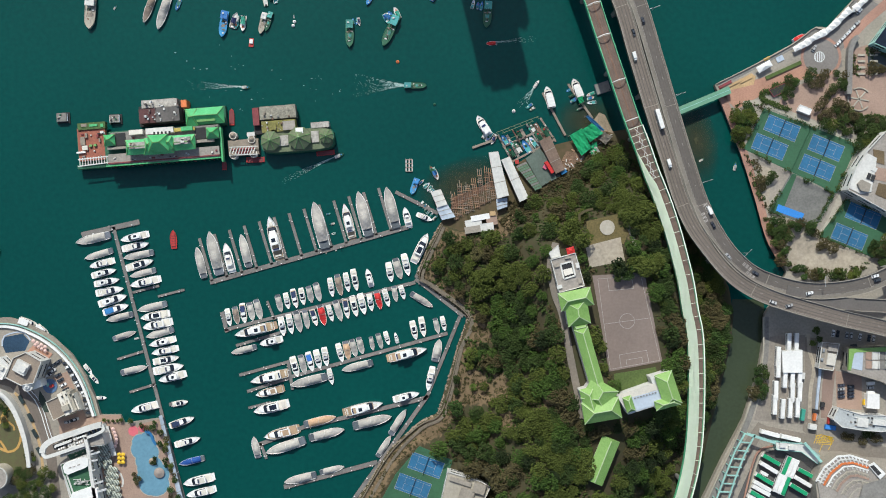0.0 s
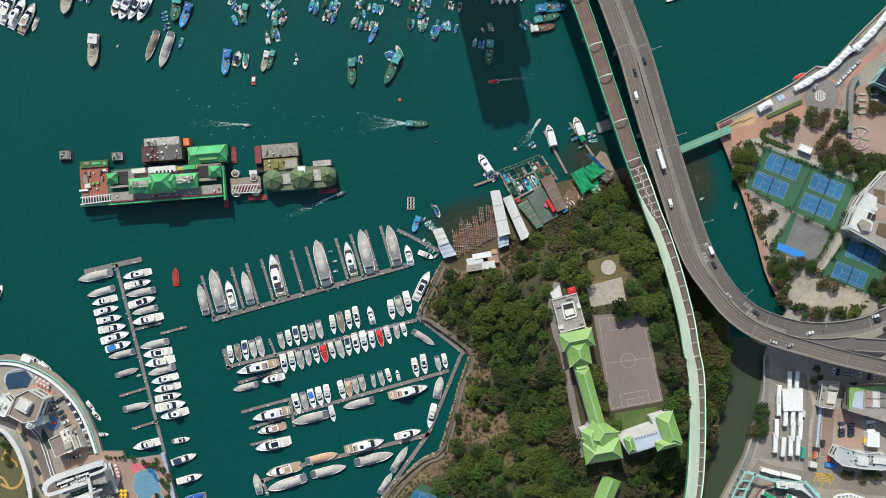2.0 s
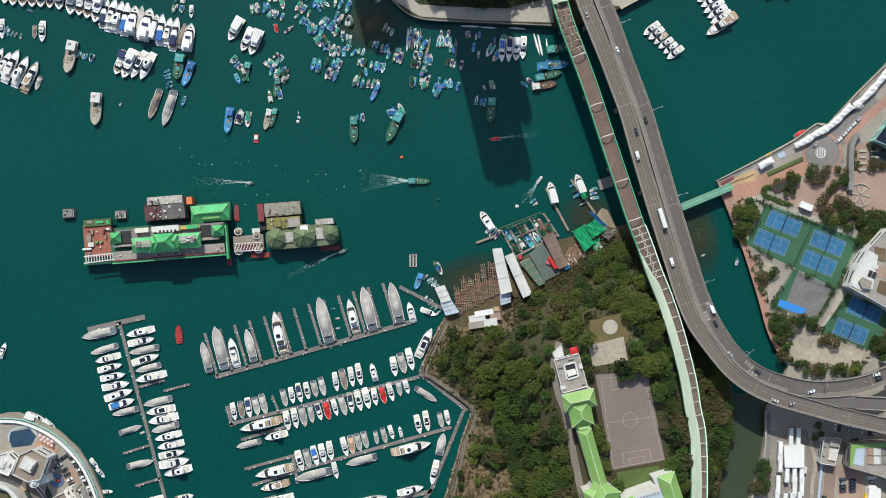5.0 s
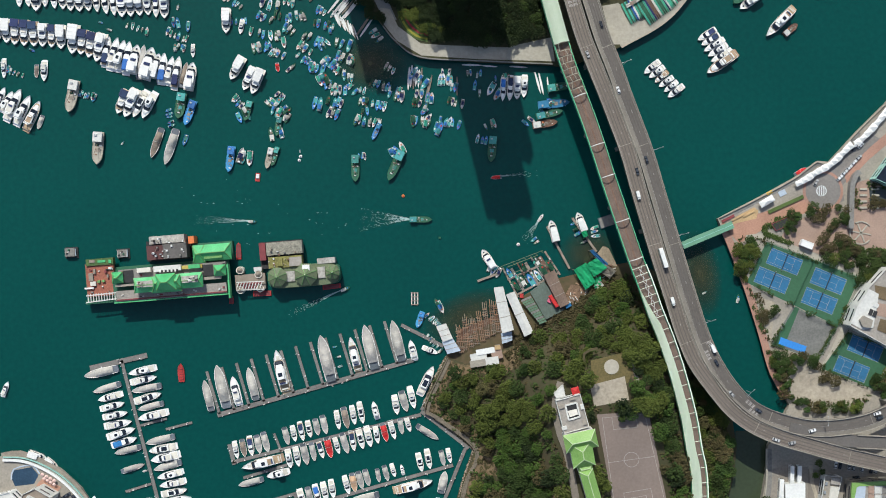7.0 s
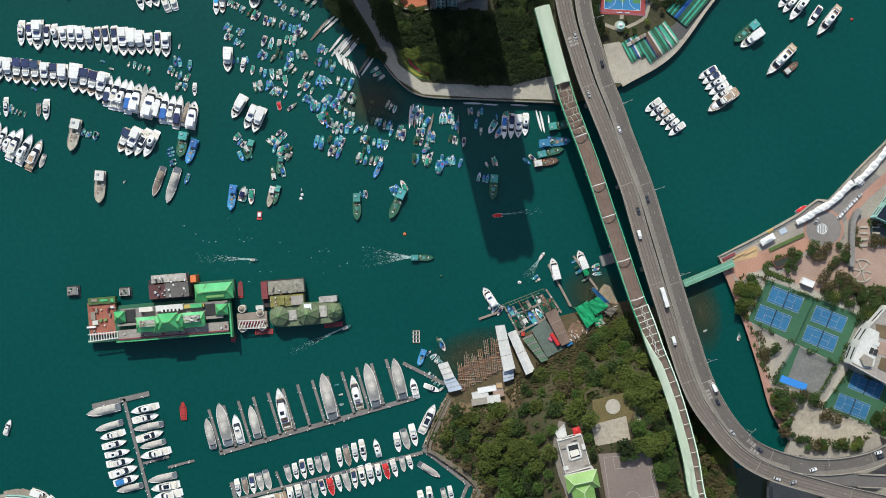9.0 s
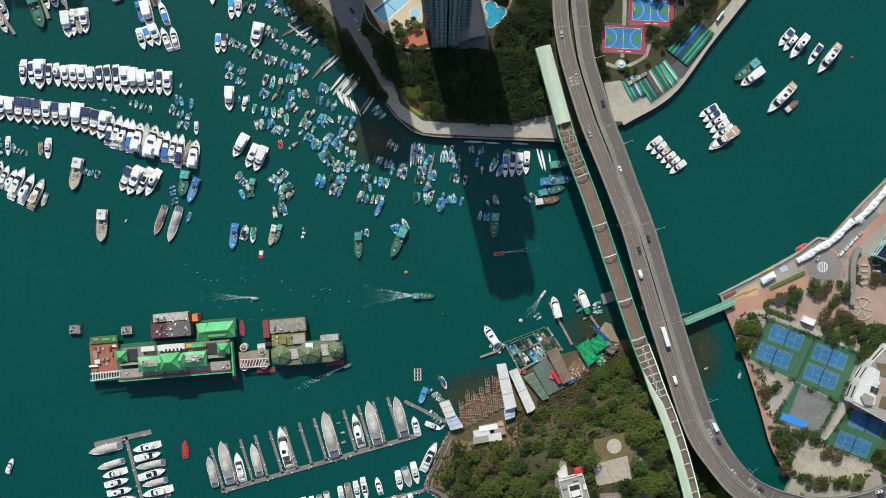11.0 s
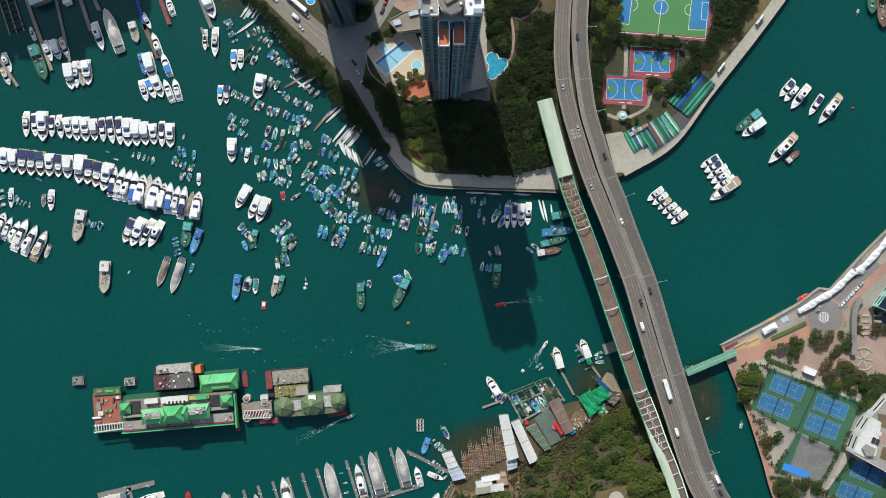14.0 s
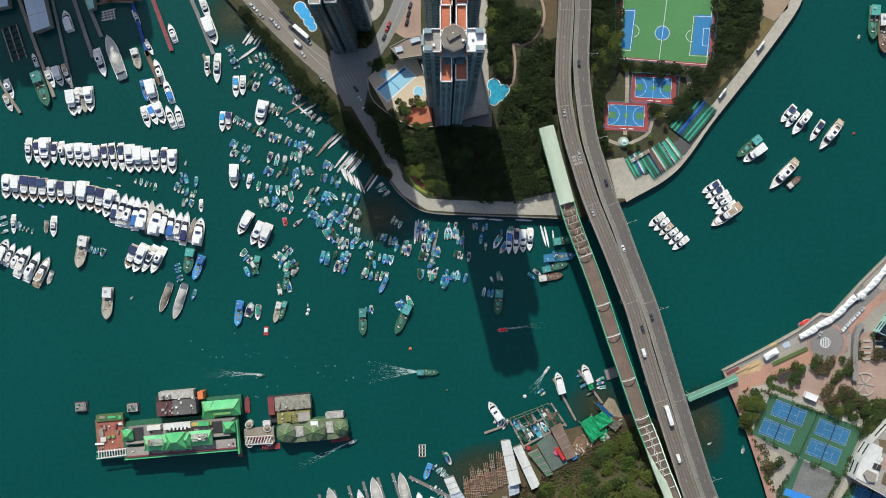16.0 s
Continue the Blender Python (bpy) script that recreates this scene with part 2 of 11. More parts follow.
def beam(bm, p, q, w, h=None):
    """A straight bar from p to q."""
    p, q = Vector(p), Vector(q)
    h = h or w
    d = (q - p).normalized()
    up = Vector((0, 0, 1)) if abs(d.z) < 0.95 else Vector((1, 0, 0))
    s = d.cross(up).normalized()
    u = s.cross(d)
    v = [bm.verts.new(e + s * (a * w / 2) + u * (b * h / 2)) for e in (p, q) for a, b in ((-1, -1), (1, -1), (1, 1), (-1, 1))]
    for f in ((3, 2, 1, 0), (4, 5, 6, 7), (0, 1, 5, 4), (1, 2, 6, 5), (2, 3, 7, 6), (3, 0, 4, 7)):
        bm.faces.new([v[i] for i in f])
    return bm


def disc(bm, cx, cy, r, z0, z1, n=20, top=1.0, sx=1.0):
    return prism(bm, [(cx + r * sx * math.cos(2 * math.pi * i / n), cy + r * math.sin(2 * math.pi * i / n)) for i in range(n)], z0, z1, top)


def B():
    return bmesh.new()


def spline(pts, step=4.0):
    """Even points on a smooth curve through pts (2 or 3 numbers each)."""
    p = [Vector(q).to_3d() for q in pts]
    p = [p[0] * 2 - p[1]] + p + [p[-1] * 2 - p[-2]]
    out = []
    for i in range(1, len(p) - 2):
        n = max(2, int((p[i + 1] - p[i]).length / step))
        for k in range(n):
            t = k / n
            out.append(0.5 * ((2 * p[i]) + (p[i + 1] - p[i - 1]) * t + (2 * p[i - 1] - 5 * p[i] + 4 * p[i + 1] - p[i + 2]) * t * t
                              + (-p[i - 1] + 3 * p[i] - 3 * p[i + 1] + p[i + 2]) * t ** 3))
    return out + [p[-2]]


def sides(path):
    """The unit vector to the right of the way, at each point of a path."""
    out = []
    for i in range(len(path)):
        d = path[min(i + 1, len(path) - 1)] - path[max(i - 1, 0)]
        d = Vector((d.x, d.y, 0)).normalized()
        out.append(Vector((d.y, -d.x, 0)))
    return out


def ribbon(bm, path, a, b, z0, z1, first=0, last=None):
    """A strip along a path between the offsets a and b to its right, from z0 to z1 above it."""
    s = sides(path)
    last = len(path) if last is None else last
    rows = []
    for i in range(first, last):
        p = path[i]
        rows.append([bm.verts.new(p + s[i] * o + Vector((0, 0, z))) for o, z in ((a, z0), (b, z0), (b, z1), (a, z1))])
    for r, q in zip(rows, rows[1:]):
        for k in range(4):
            bm.faces.new((r[k], r[(k + 1) % 4], q[(k + 1) % 4], q[k]))
    bm.faces.new(rows[0][::-1])
    bm.faces.new(rows[-1])
    return bm


def hip_roof(bm, cx, cy, w, d, z0, rise, turn=0.0, ridge=0.5, flare=0.0):
    """A hipped roof with its ridge along w; flare lifts the corners."""
    c, s = math.cos(radians(turn)), math.sin(radians(turn))

    def at(x, y, z):
        return bm.verts.new((cx + c * x - s * y, cy + s * x + c * y, z))
    e = [at(-w / 2, -d / 2, z0 + flare), at(w / 2, -d / 2, z0 + flare), at(w / 2, d / 2, z0 + flare), at(-w / 2, d / 2, z0 + flare)]
    mid = [at(0, -d / 2, z0), at(w / 2, 0, z0), at(0, d / 2, z0), at(-w / 2, 0, z0)]
    r = w * ridge / 2
    a, b = at(-r, 0, z0 + rise), at(r, 0, z0 + rise)
    bm.faces.new((e[0], mid[0], b, a)), bm.faces.new((mid[0], e[1], b))
    bm.faces.new((e[1], mid[1], b)), bm.faces.new((mid[1], e[2], b))
    bm.faces.new((e[2], mid[2], a, b)), bm.faces.new((mid[2], e[3], a))
    bm.faces.new((e[3], mid[3], a)), bm.faces.new((mid[3], e[0], a))
    bm.faces.new((e[3], mid[2], e[2], mid[1], e[1], mid[0], e[0], mid[3]))
    return bm


def inside(x, y, poly):
    hit = False
    for i in range(len(poly)):
        (x1, y1), (x2, y2) = poly[i - 1], poly[i]
        if (y1 > y) != (y2 > y) and x < (x2 - x1) * (y - y1) / (y2 - y1) + x1:
            hit = not hit
    return hit


def margin(x, y, poly):
    """Signed distance to the outline: positive inside."""
    best = 1e9
    for i in range(len(poly)):
        (x1, y1), (x2, y2) = poly[i - 1], poly[i]
        dx, dy = x2 - x1, y2 - y1
        t = max(0, min(1, ((x - x1) * dx + (y - y1) * dy) / (dx * dx + dy * dy + 1e-9)))
        best = min(best, math.hypot(x - x1 - t * dx, y - y1 - t * dy))
    return best if inside(x, y, poly) else -best


def S(*uv, z=0):
    return [south(uv[i], uv[i + 1], z) for i in range(0, len(uv), 2)]


def N(*uv, z=0):
    return [north(uv[i], uv[i + 1], z) for i in range(0, len(uv), 2)]


def slab(name, pts, z0, z1, material, label="", kind="structure"):
    ob = part(name, prism(B(), pts, z0, z1), material, None, label, kind)
    ob["category"] = name.split("_")[0]
    return ob

# ---- sea and land ----
bm = B()
block(bm, 0, 100, 8000, 8000, -30, 0)
tagged(part("water", bm, WATER), "calm teal harbour water with faint ripples", "water", kind="structure")

LEVEL = 4.0
EAST = S(1262, 152, 1332, 116, 1398, 80, 1440, 50) + N(1470, 555, 1520, 500, 1568, 452, 1660, 330, 1800, 150) + \
    [(560, 420), (560, -330)] + S(1180, 1010, 1213, 930, 1240, 882, 1275, 810, 1312, 740, 1338, 660, 1348, 600, 1350, 556, 1372, 520, 1388, 482, 1366, 440, 1340, 360, 1303, 255)
slab("ground_east", EAST, -6, LEVEL, CONC, "quayside land of grey concrete behind a vertical sea wall")
CLUB = S(-10, 572, 20, 562, 55, 573, 95, 595, 130, 627, 155, 665, 172, 705, 180, 733, 215, 733, 222, 748, 290, 738, 322, 860, 345, 960) + [(-150, -420), (-640, -420)] + S(-700, 640, -200, 590)
slab("ground_club", CLUB, -6, LEVEL - 1, CONC, "reclaimed club quay with a curved sea wall")
HEAD = N(330, -60, 395, -10, 425, 25, 470, 75, 540, 150, 600, 222, 655, 275, 690, 322, 712, 350, 755, 377, 860, 383, 985, 388, 1010, 392, 1100, 358, 1190, 305, 1262, 212, 1335, 122, 1402, 25, 1418, -20, 1440, -160) + [(230, 700), (-170, 700)]
slab("ground_headland", HEAD, -6, LEVEL, FOREST, "planted headland soil with shade in its colour, above the sea wall")
SHIPYARD = [(-640, 700), (-175, 700)] + N(330, -62, 250, -34, 0, -34, -600, -40)
slab("ground_shipyard", SHIPYARD, -6, LEVEL - 1.5, CONC_D, "dark shipyard hard standing at the head of the berths")
slab("canal", S(1185, 960, 1222, 882, 1258, 740, 1292, 600, 1296, 530, 1352, 530, 1352, 640, 1318, 740, 1244, 882, 1200, 970), -2, 0.05, SHALLOW, "murky grey-green water of the narrow canal")

PENIN = S(783, 398, 760, 440, 742, 485, 755, 500, 795, 530, 832, 562, 815, 610, 795, 680, 778, 735, 745, 750, 690, 800, 640, 880, 600, 960) + [(-70, -330), (140, -330)] + \
    S(1205, 960, 1222, 882, 1255, 745, 1288, 610, 1293, 560, 1285, 510, 1262, 470, 1235, 400, 1205, 330, 1170, 262, 1120, 232, 1085, 238, 1050, 262, 1020, 296, 950, 345, 905, 372, 850, 400, 815, 410)


LOW = ((S(742, 784, 806, 812, 790, 905, 660, 900, 700, 830, z=5), 5.0), (S(788, 830, 856, 848, 874, 866, 860, 910, 775, 900, z=8), 6.0))
PLATEAU = S(975, 440, 1110, 380, 1190, 700, 1060, 740, 1010, 640, z=30)


def hill(x, y):
    """Height of the wooded peninsula."""
    e = margin(x, y, PENIN)
    for poly, flat in LOW:
        if margin(x, y, poly) > -2.5:
            return flat if e > 0 else max(-5.0, 2.2 + e * 1.2)
    if e <= 0:
        return max(-5.0, 2.2 + e * 1.2)
    p = margin(x, y, PLATEAU)
    k = min(1.0, max(0.0, e - 9) / 62)
    h = 2.2 + 0.8 * min(1, e / 4) + 25.5 * (k * k * (3 - 2 * k))
    if p < 0:
        h += 2.5 * (noise.noise(Vector((x * 0.03, y * 0.03, 3))) + 0.4 * noise.noise(Vector((x * 0.12, y * 0.12, 9)))) * min(1, e / 20) * min(1, -p / 15)
        h = h * min(1, -p / 30) + max(h, 29.5 if p > -30 else h) * (1 - min(1, -p / 30)) if p > -30 else h
        return h
    return 30.0


xs, ys, cell = -92, -300, 1.6
nx, ny = int((205 - xs) / cell), int((95 - ys) / cell)
verts = [(xs + i * cell, ys + j * cell, hill(xs + i * cell, ys + j * cell)) for j in range(ny + 1) for i in range(nx + 1)]
faces = []
for j in range(ny):
    for i in range(nx):
        q = [j * (nx + 1) + i, j * (nx + 1) + i + 1, (j + 1) * (nx + 1) + i + 1, (j + 1) * (nx + 1) + i]
        if max(verts[k][2] for k in q) > -4.9:
            faces.append(q)
me = bpy.data.meshes.new("ground_peninsula")
me.from_pydata(verts, [], faces)
HILLM = mat("hill_litter", (0.095, 0.07, 0.036), 0.95, var=0.35, big=0.06, fine=0.5, tint=(0.045, 0.048, 0.019), bump=0.4)
nt = HILLM.node_tree
bare = nt.nodes.new("ShaderNodeAttribute")
bare.attribute_name = "bare"
patch, ground_pos = nt.nodes.new("ShaderNodeTexNoise"), nt.nodes.new("ShaderNodeNewGeometry")
patch.inputs["Scale"].default_value, patch.inputs["Detail"].default_value = 0.45, 5
nt.links.new(ground_pos.outputs["Position"], patch.inputs["Vector"])
total, edge, earth, blend = (nt.nodes.new(k) for k in ("ShaderNodeMath", "ShaderNodeMapRange", "ShaderNodeMix", "ShaderNodeMix"))
total.operation = "ADD"
nt.links.new(bare.outputs["Fac"], total.inputs[0])
nt.links.new(patch.outputs["Fac"], total.inputs[1])
edge.inputs[1].default_value, edge.inputs[2].default_value = 0.88, 1.08
nt.links.new(total.outputs[0], edge.inputs[0])
earth.data_type = blend.data_type = "RGBA"
earth.inputs["A"].default_value, earth.inputs["B"].default_value = (0.1, 0.072, 0.036, 1), (0.22, 0.15, 0.088, 1)
nt.links.new(patch.outputs["Fac"], earth.inputs["Factor"])
bsdf = nt.nodes["Principled BSDF"]
nt.links.new(edge.outputs[0], blend.inputs["Factor"])
nt.links.new(bsdf.inputs["Base Color"].links[0].from_socket, blend.inputs["A"])
nt.links.new(earth.outputs["Result"], blend.inputs["B"])
nt.links.new(blend.outputs["Result"], bsdf.inputs["Base Color"])
me.materials.append(HILLM)
GLADES = [S(*g_, z=8) for g_ in ((808, 650, 848, 660, 876, 690, 872, 716, 818, 720, 800, 706), (872, 660, 894, 660, 898, 700, 878, 706), (882, 726, 908, 724, 912, 752, 886, 756), (838, 572, 858, 566, 880, 600, 850, 612, 836, 600), (960, 600, 985, 560, 990, 640, 975, 660),
                                 (1095, 400, 1120, 385, 1135, 440, 1110, 450), (935, 690, 960, 680, 965, 710, 940, 715), (700, 800, 760, 745, 790, 735, 780, 775, 720, 800), (880, 395, 905, 385, 912, 410, 890, 420))]
share_bare = me.attributes.new("bare", "FLOAT", "POINT")
values = []
for x, y, z in verts:
    e = margin(x, y, PENIN) if z > -4 else -9
    g_ = max(margin(x, y, q) for q in GLADES)
    rim = min(e - 1.5, 8.0 - e) if x < 45 and y > -170 else -9
    values.append(min(1.0, max(0.0, 0.5 + max(g_, rim) / 7)))
share_bare.data.foreach_set("value", values)
me.shade_smooth()
tagged(new("ground_peninsula", me), "wooded hill of dry brown soil and leaf litter", "ground", kind="structure")

# ---- road bridge ----


def line3(pts):
    return spline([(*(north if sheet == "n" else south)(u, v, z), z) for sheet, u, v, z in pts])


WESTWAY = line3([("n", 1006, -260, 15), ("n", 1005, -120, 15), ("n", 1002.5, 0, 15.0), ("n", 1000, 50, 15.0), ("n", 997.25, 100, 15.6), ("n", 996.75, 150, 16.4),
                 ("n", 1001.5, 200, 17.2), ("n", 1012, 250, 18.0), ("n", 1027, 300, 18.8), ("n", 1043, 350, 19.6), ("n", 1063, 400, 20.4), ("n", 1083.5, 450, 21.1),
                 ("n", 1102.75, 500, 21.3), ("n", 1121.25, 550, 21.6), ("s", 1126.5, 100, 22), ("s", 1156.5, 200, 22.5), ("s", 1185, 290, 23),
                 ("s", 1204, 350, 23.5), ("s", 1226, 400, 24), ("s", 1260, 447, 24.5), ("s", 1289, 481, 25), ("s", 1324, 508, 25.5), ("s", 1370, 529, 26),
                 ("s", 1440, 550, 26), ("s", 1500, 566, 26), ("s", 1570, 582, 26), ("s", 1720, 620, 26)])
EASTWAY = line3([("n", 1036, -260, 15), ("n", 1034, -120, 15), ("n", 1032.5, 0, 15.0), ("n", 1030.5, 50, 15.0), ("n", 1028.5, 100, 15.6), ("n", 1031, 150, 16.4),
                 ("n", 1037, 200, 17.2), ("n", 1045.25, 250, 18.0), ("n", 1060.5, 300, 18.8), ("n", 1076.5, 350, 19.6), ("n", 1096.5, 400, 20.4),
                 ("n", 1114.5, 450, 21.1), ("n", 1133.75, 500, 21.3), ("n", 1152.25, 550, 21.6), ("s", 1159, 100, 22), ("s", 1188.5, 200, 22.5),
                 ("s", 1216, 290, 23), ("s", 1236, 350, 23.5), ("s", 1259, 400, 24), ("s", 1293, 450, 24.5), ("s", 1335, 486, 25), ("s", 1395, 508, 25.5),
                 ("s", 1450, 515, 26), ("s", 1515, 508, 26), ("s", 1570, 488, 26), ("s", 1680, 430, 26)])
SLIP = line3([("s", 1392, 515, 26.05), ("s", 1440, 528, 26.05), ("s", 1500, 538, 26.05), ("s", 1570, 542, 26.05), ("s", 1720, 552, 26.05)])


DECKC = mat("deck_concrete", (0.19, 0.17, 0.145), 0.9, var=0.25, big=0.05, fine=0.8)
TRACK = mat("polished_wheel_track", (0.105, 0.088, 0.076), 0.75, var=0.3, big=0.04, fine=0.5)


def carriageway(name, path, left, right, walk_width, label, surface):
    """A deck with parapets, a pale footway on its right, two worn lanes and faint markings."""
    t = thing(name, label, "road bridge", kind="structure")
    part("deck", ribbon(B(), path, left, right, -1.9, 0), surface, t, "weathered road surface")
    part("girder", ribbon(B(), path, left + 1.6, right - 1.6, -3.6, -1.9), CONC_D, t)
    for o in (left, right - 0.3):
        part("parapet", ribbon(B(), path, o, o + 0.3, 0.004, 1.0), PARAPET, t, "pale concrete parapet")
    part("footway", ribbon(B(), path, right - walk_width, right - 0.32, 0.004, 0.18), DECKC, t, "pale concrete footway")
    part("verge", ribbon(B(), path, left + 0.32, left + 0.75, 0.004, 0.14), DECKC, t)
    a0, a1 = left + 0.9, right - walk_width - 0.3
    for k in (0.25, 0.75):
        o = a0 + (a1 - a0) * k
        for q in (-0.8, 0.8):
            part("wheel_track", ribbon(B(), path, o + q - 0.26, o + q + 0.26, 0.002, 0.006), TRACK, t, "dark polished wheel track")
    s = sides(path)
    bm = B()
    for i in range(0, len(path) - 2, 3):
        a, b = path[i] + s[i] * (a0 + a1) / 2, path[i + 1] + s[i + 1] * (a0 + a1) / 2
        beam(bm, a + Vector((0, 0, 0.02)), a + (b - a) * 0.4 + Vector((0, 0, 0.02)), 0.14, 0.02)
    part("lane_marking", bm, FADED, t, "white broken lane lines")
    bm = B()
    for o in (a0, a1):
        ribbon(bm, path, o, o + 0.1, 0.008, 0.02)
    part("edge_marking", bm, FADED, t, "faded edge lines")
    bm = B()
    for i in range(9, len(path) - 2, 14):
        a, b = path[i] + s[i] * (left + 0.4), path[i] + s[i] * (right - 0.4)
        beam(bm, a + Vector((0, 0, 0.012)), b + Vector((0, 0, 0.012)), 0.25, 0.02)
    part("expansion_joint", bm, CONC, t)
    for i in range(5, len(path) - 2, 12):
        p = path[i]
        bm = B()
        block(bm, p.x, p.y, 5.2, 2.4, -5, p.z - 3.5, math.degrees(math.atan2(s[i].y, s[i].x)))
        part("pier", bm, CONC_D, t)
    return t


PARAPET = mat("parapet_concrete", (0.3, 0.27, 0.23), 0.85, var=0.2, big=0.05, fine=0.8)
carriageway("bridge_west", WESTWAY, -4.75, 4.7, 0.9, "two-lane concrete road bridge on tall piers", PINKCONC)
carriageway("bridge_east", EASTWAY, -4.75, 5.0, 2.5, "grey asphalt road bridge on tall piers", mat("bridge_asphalt", (0.115, 0.102, 0.092), 0.9, var=0.22, big=0.03, fine=0.8))
t = thing("bridge_slip", "short asphalt slip road joining the bridge", "slip road", kind="structure")
part("deck", ribbon(B(), SLIP, -3.6, 3.6, -1.9, 0), ASPH, t)
for o in (-3.9, 3.6):
    part("parapet", ribbon(B(), SLIP[10:], o, o + 0.3, -1.9, 1.0), CONC, t)

# worn white letter blocks on the lanes
for path, v, o in ((EASTWAY, 368, -2.4), (EASTWAY, 378, 1.2), (EASTWAY, 468, -1.6), (EASTWAY, 478, 1.6), (WESTWAY, -262, -1.6), (WESTWAY, -262, 1.6)):
    yy = south(0, v, 23)[1]
    i = min(range(1, len(path) - 1), key=lambda j: abs(path[j].y - yy) + (0 if path[j].x < 200 else 60))
    d = (path[i + 1] - path[i - 1]).normalized()
    sd = Vector((d.y, -d.x, 0))
    t = thing("lane_lettering", "worn white bars painted on the lane", "road marking", kind="structure")
    for a in range(3):
        for b in (-0.8, 0, 0.8):
            p = path[i] + sd * (o + b) + d * (a * 2.2)
            part("bar", beam(B(), p + Vector((0, 0, 0.03)), p + d * 1.5 + Vector((0, 0, 0.03)), 0.5, 0.02), FADED, t)

# ---- railway viaduct ----
RAIL = line3([("n", 966, 225, 22), ("n", 984, 292, 23), ("n", 1003, 360, 24), ("n", 1014, 395, 25), ("n", 1031, 440, 25.5), ("n", 1050, 490, 26), ("s", 1050, 8, 27),
              ("s", 1068, 64, 27), ("s", 1091, 132, 27), ("s", 1118, 212, 27), ("s", 1137, 262, 27), ("s", 1152, 305, 27), ("s", 1170, 350, 27), ("s", 1187, 400, 27), ("s", 1201, 450, 27),
              ("s", 1213, 500, 27), ("s", 1221, 550, 27), ("s", 1230, 600, 27), ("s", 1232, 700, 27), ("s", 1226, 800, 27), ("s", 1208, 882, 27), ("s", 1178, 970, 27), ("s", 1140, 1060, 27)])
ENDN = min(range(len(RAIL)), key=lambda i: abs(RAIL[i].y - north(1006, 368, 25)[1]))
ENDS = min(range(len(RAIL)), key=lambda i: abs(RAIL[i].y - south(1136, 260, 27)[1]))
rail = thing("railway_viaduct", "concrete railway viaduct with mint green noise covers", "viaduct", kind="structure")
part("deck", ribbon(B(), RAIL, -4.2, 4.2, -2.2, 0), BALLAST, rail, "brown slab track bed")
part("girder", ribbon(B(), RAIL, -2.6, 2.6, -4.6, -2.2), CONC_D, rail)
for o in (-4.6, 4.2):
    part("parapet", ribbon(B(), RAIL, o, o + 0.4, -2.2, 1.4), FGREEN, rail, "green painted noise barrier")
for o in (-2.9, -1.45, 1.35, 2.8):
    part("running_rail", ribbon(B(), RAIL, o, o + 0.12, 0.004, 0.22), RUST, rail)
part("centre_walkway", ribbon(B(), RAIL, -0.5, 0.5, 0.004, 0.2), RUST, rail)
s = sides(RAIL)


def arch_cover(name, i0, i1, a, edge, rise, label):
    bm = B()
    rows = []
    for n_, i in enumerate(range(i0, i1)):
        p = RAIL[i]
        row = []
        b = edge(n_)
        for k in range(9):
            f = k / 8
            row.append(bm.verts.new(p + s[i] * (a + (b - a) * f) + Vector((0, 0, 1.4 + rise * math.sin(math.pi * (0.08 + 0.84 * f))))))
        rows.append(row)
    for r, q in zip(rows, rows[1:]):
        for k in range(8):
            bm.faces.new((r[k], r[k + 1], q[k + 1], q[k]))
    bmesh.ops.solidify(bm, geom=bm.faces[:], thickness=0.2)
    return part(name, bm, MINT, rail, label)


arch_cover("noise_cover", 0, ENDN, -4.6, lambda n_: 4.6, 2.4, "pale mint green arched noise cover")


def cover_edge(n_):
    """The southern cover begins as a narrow slope and widens along the line."""
    return -4.2 + 4.4 * min(1, n_ / 5) + 2.0 * min(1, max(0, n_ - 8) / 45)


arch_cover("noise_cover", ENDS, len(RAIL), 4.7, lambda n_: -cover_edge(n_), 0.7, "pale mint green arched noise cover")
for i in list(range(ENDS - 3, ENDS + 4)) + list(range(ENDS + 4, len(RAIL), 2)):
    a = 0.1 - cover_edge(i - ENDS) if i >= ENDS else 4.4
    p = RAIL[i]
    part("cross_frame", beam(B(), p + s[i] * a + Vector((0, 0, 2.2)), p + s[i] * -4.4 + Vector((0, 0, 2.2)), 0.24, 0.3), MINT, rail)
for i in list(range(ENDS - 3, ENDS + 4)):
    a, b = (1.0, -1.2) if i < ENDS + 4 else (-1.6, -3.2)
    part("brace", beam(beam(B(), RAIL[i] + s[i] * a + Vector((0, 0, 2.3)), RAIL[i + 1] + s[i + 1] * b + Vector((0, 0, 2.3)), 0.25), RAIL[i] + s[i] * b + Vector((0, 0, 2.3)), RAIL[i + 1] + s[i + 1] * a + Vector((0, 0, 2.3)), 0.25), DIRTYW, rail)
bm = B()
ribbon(bm, RAIL[ENDS - 3:], -4.8, -4.25, 1.4, 2.4)
part("edge_beam", bm, MINT, rail)
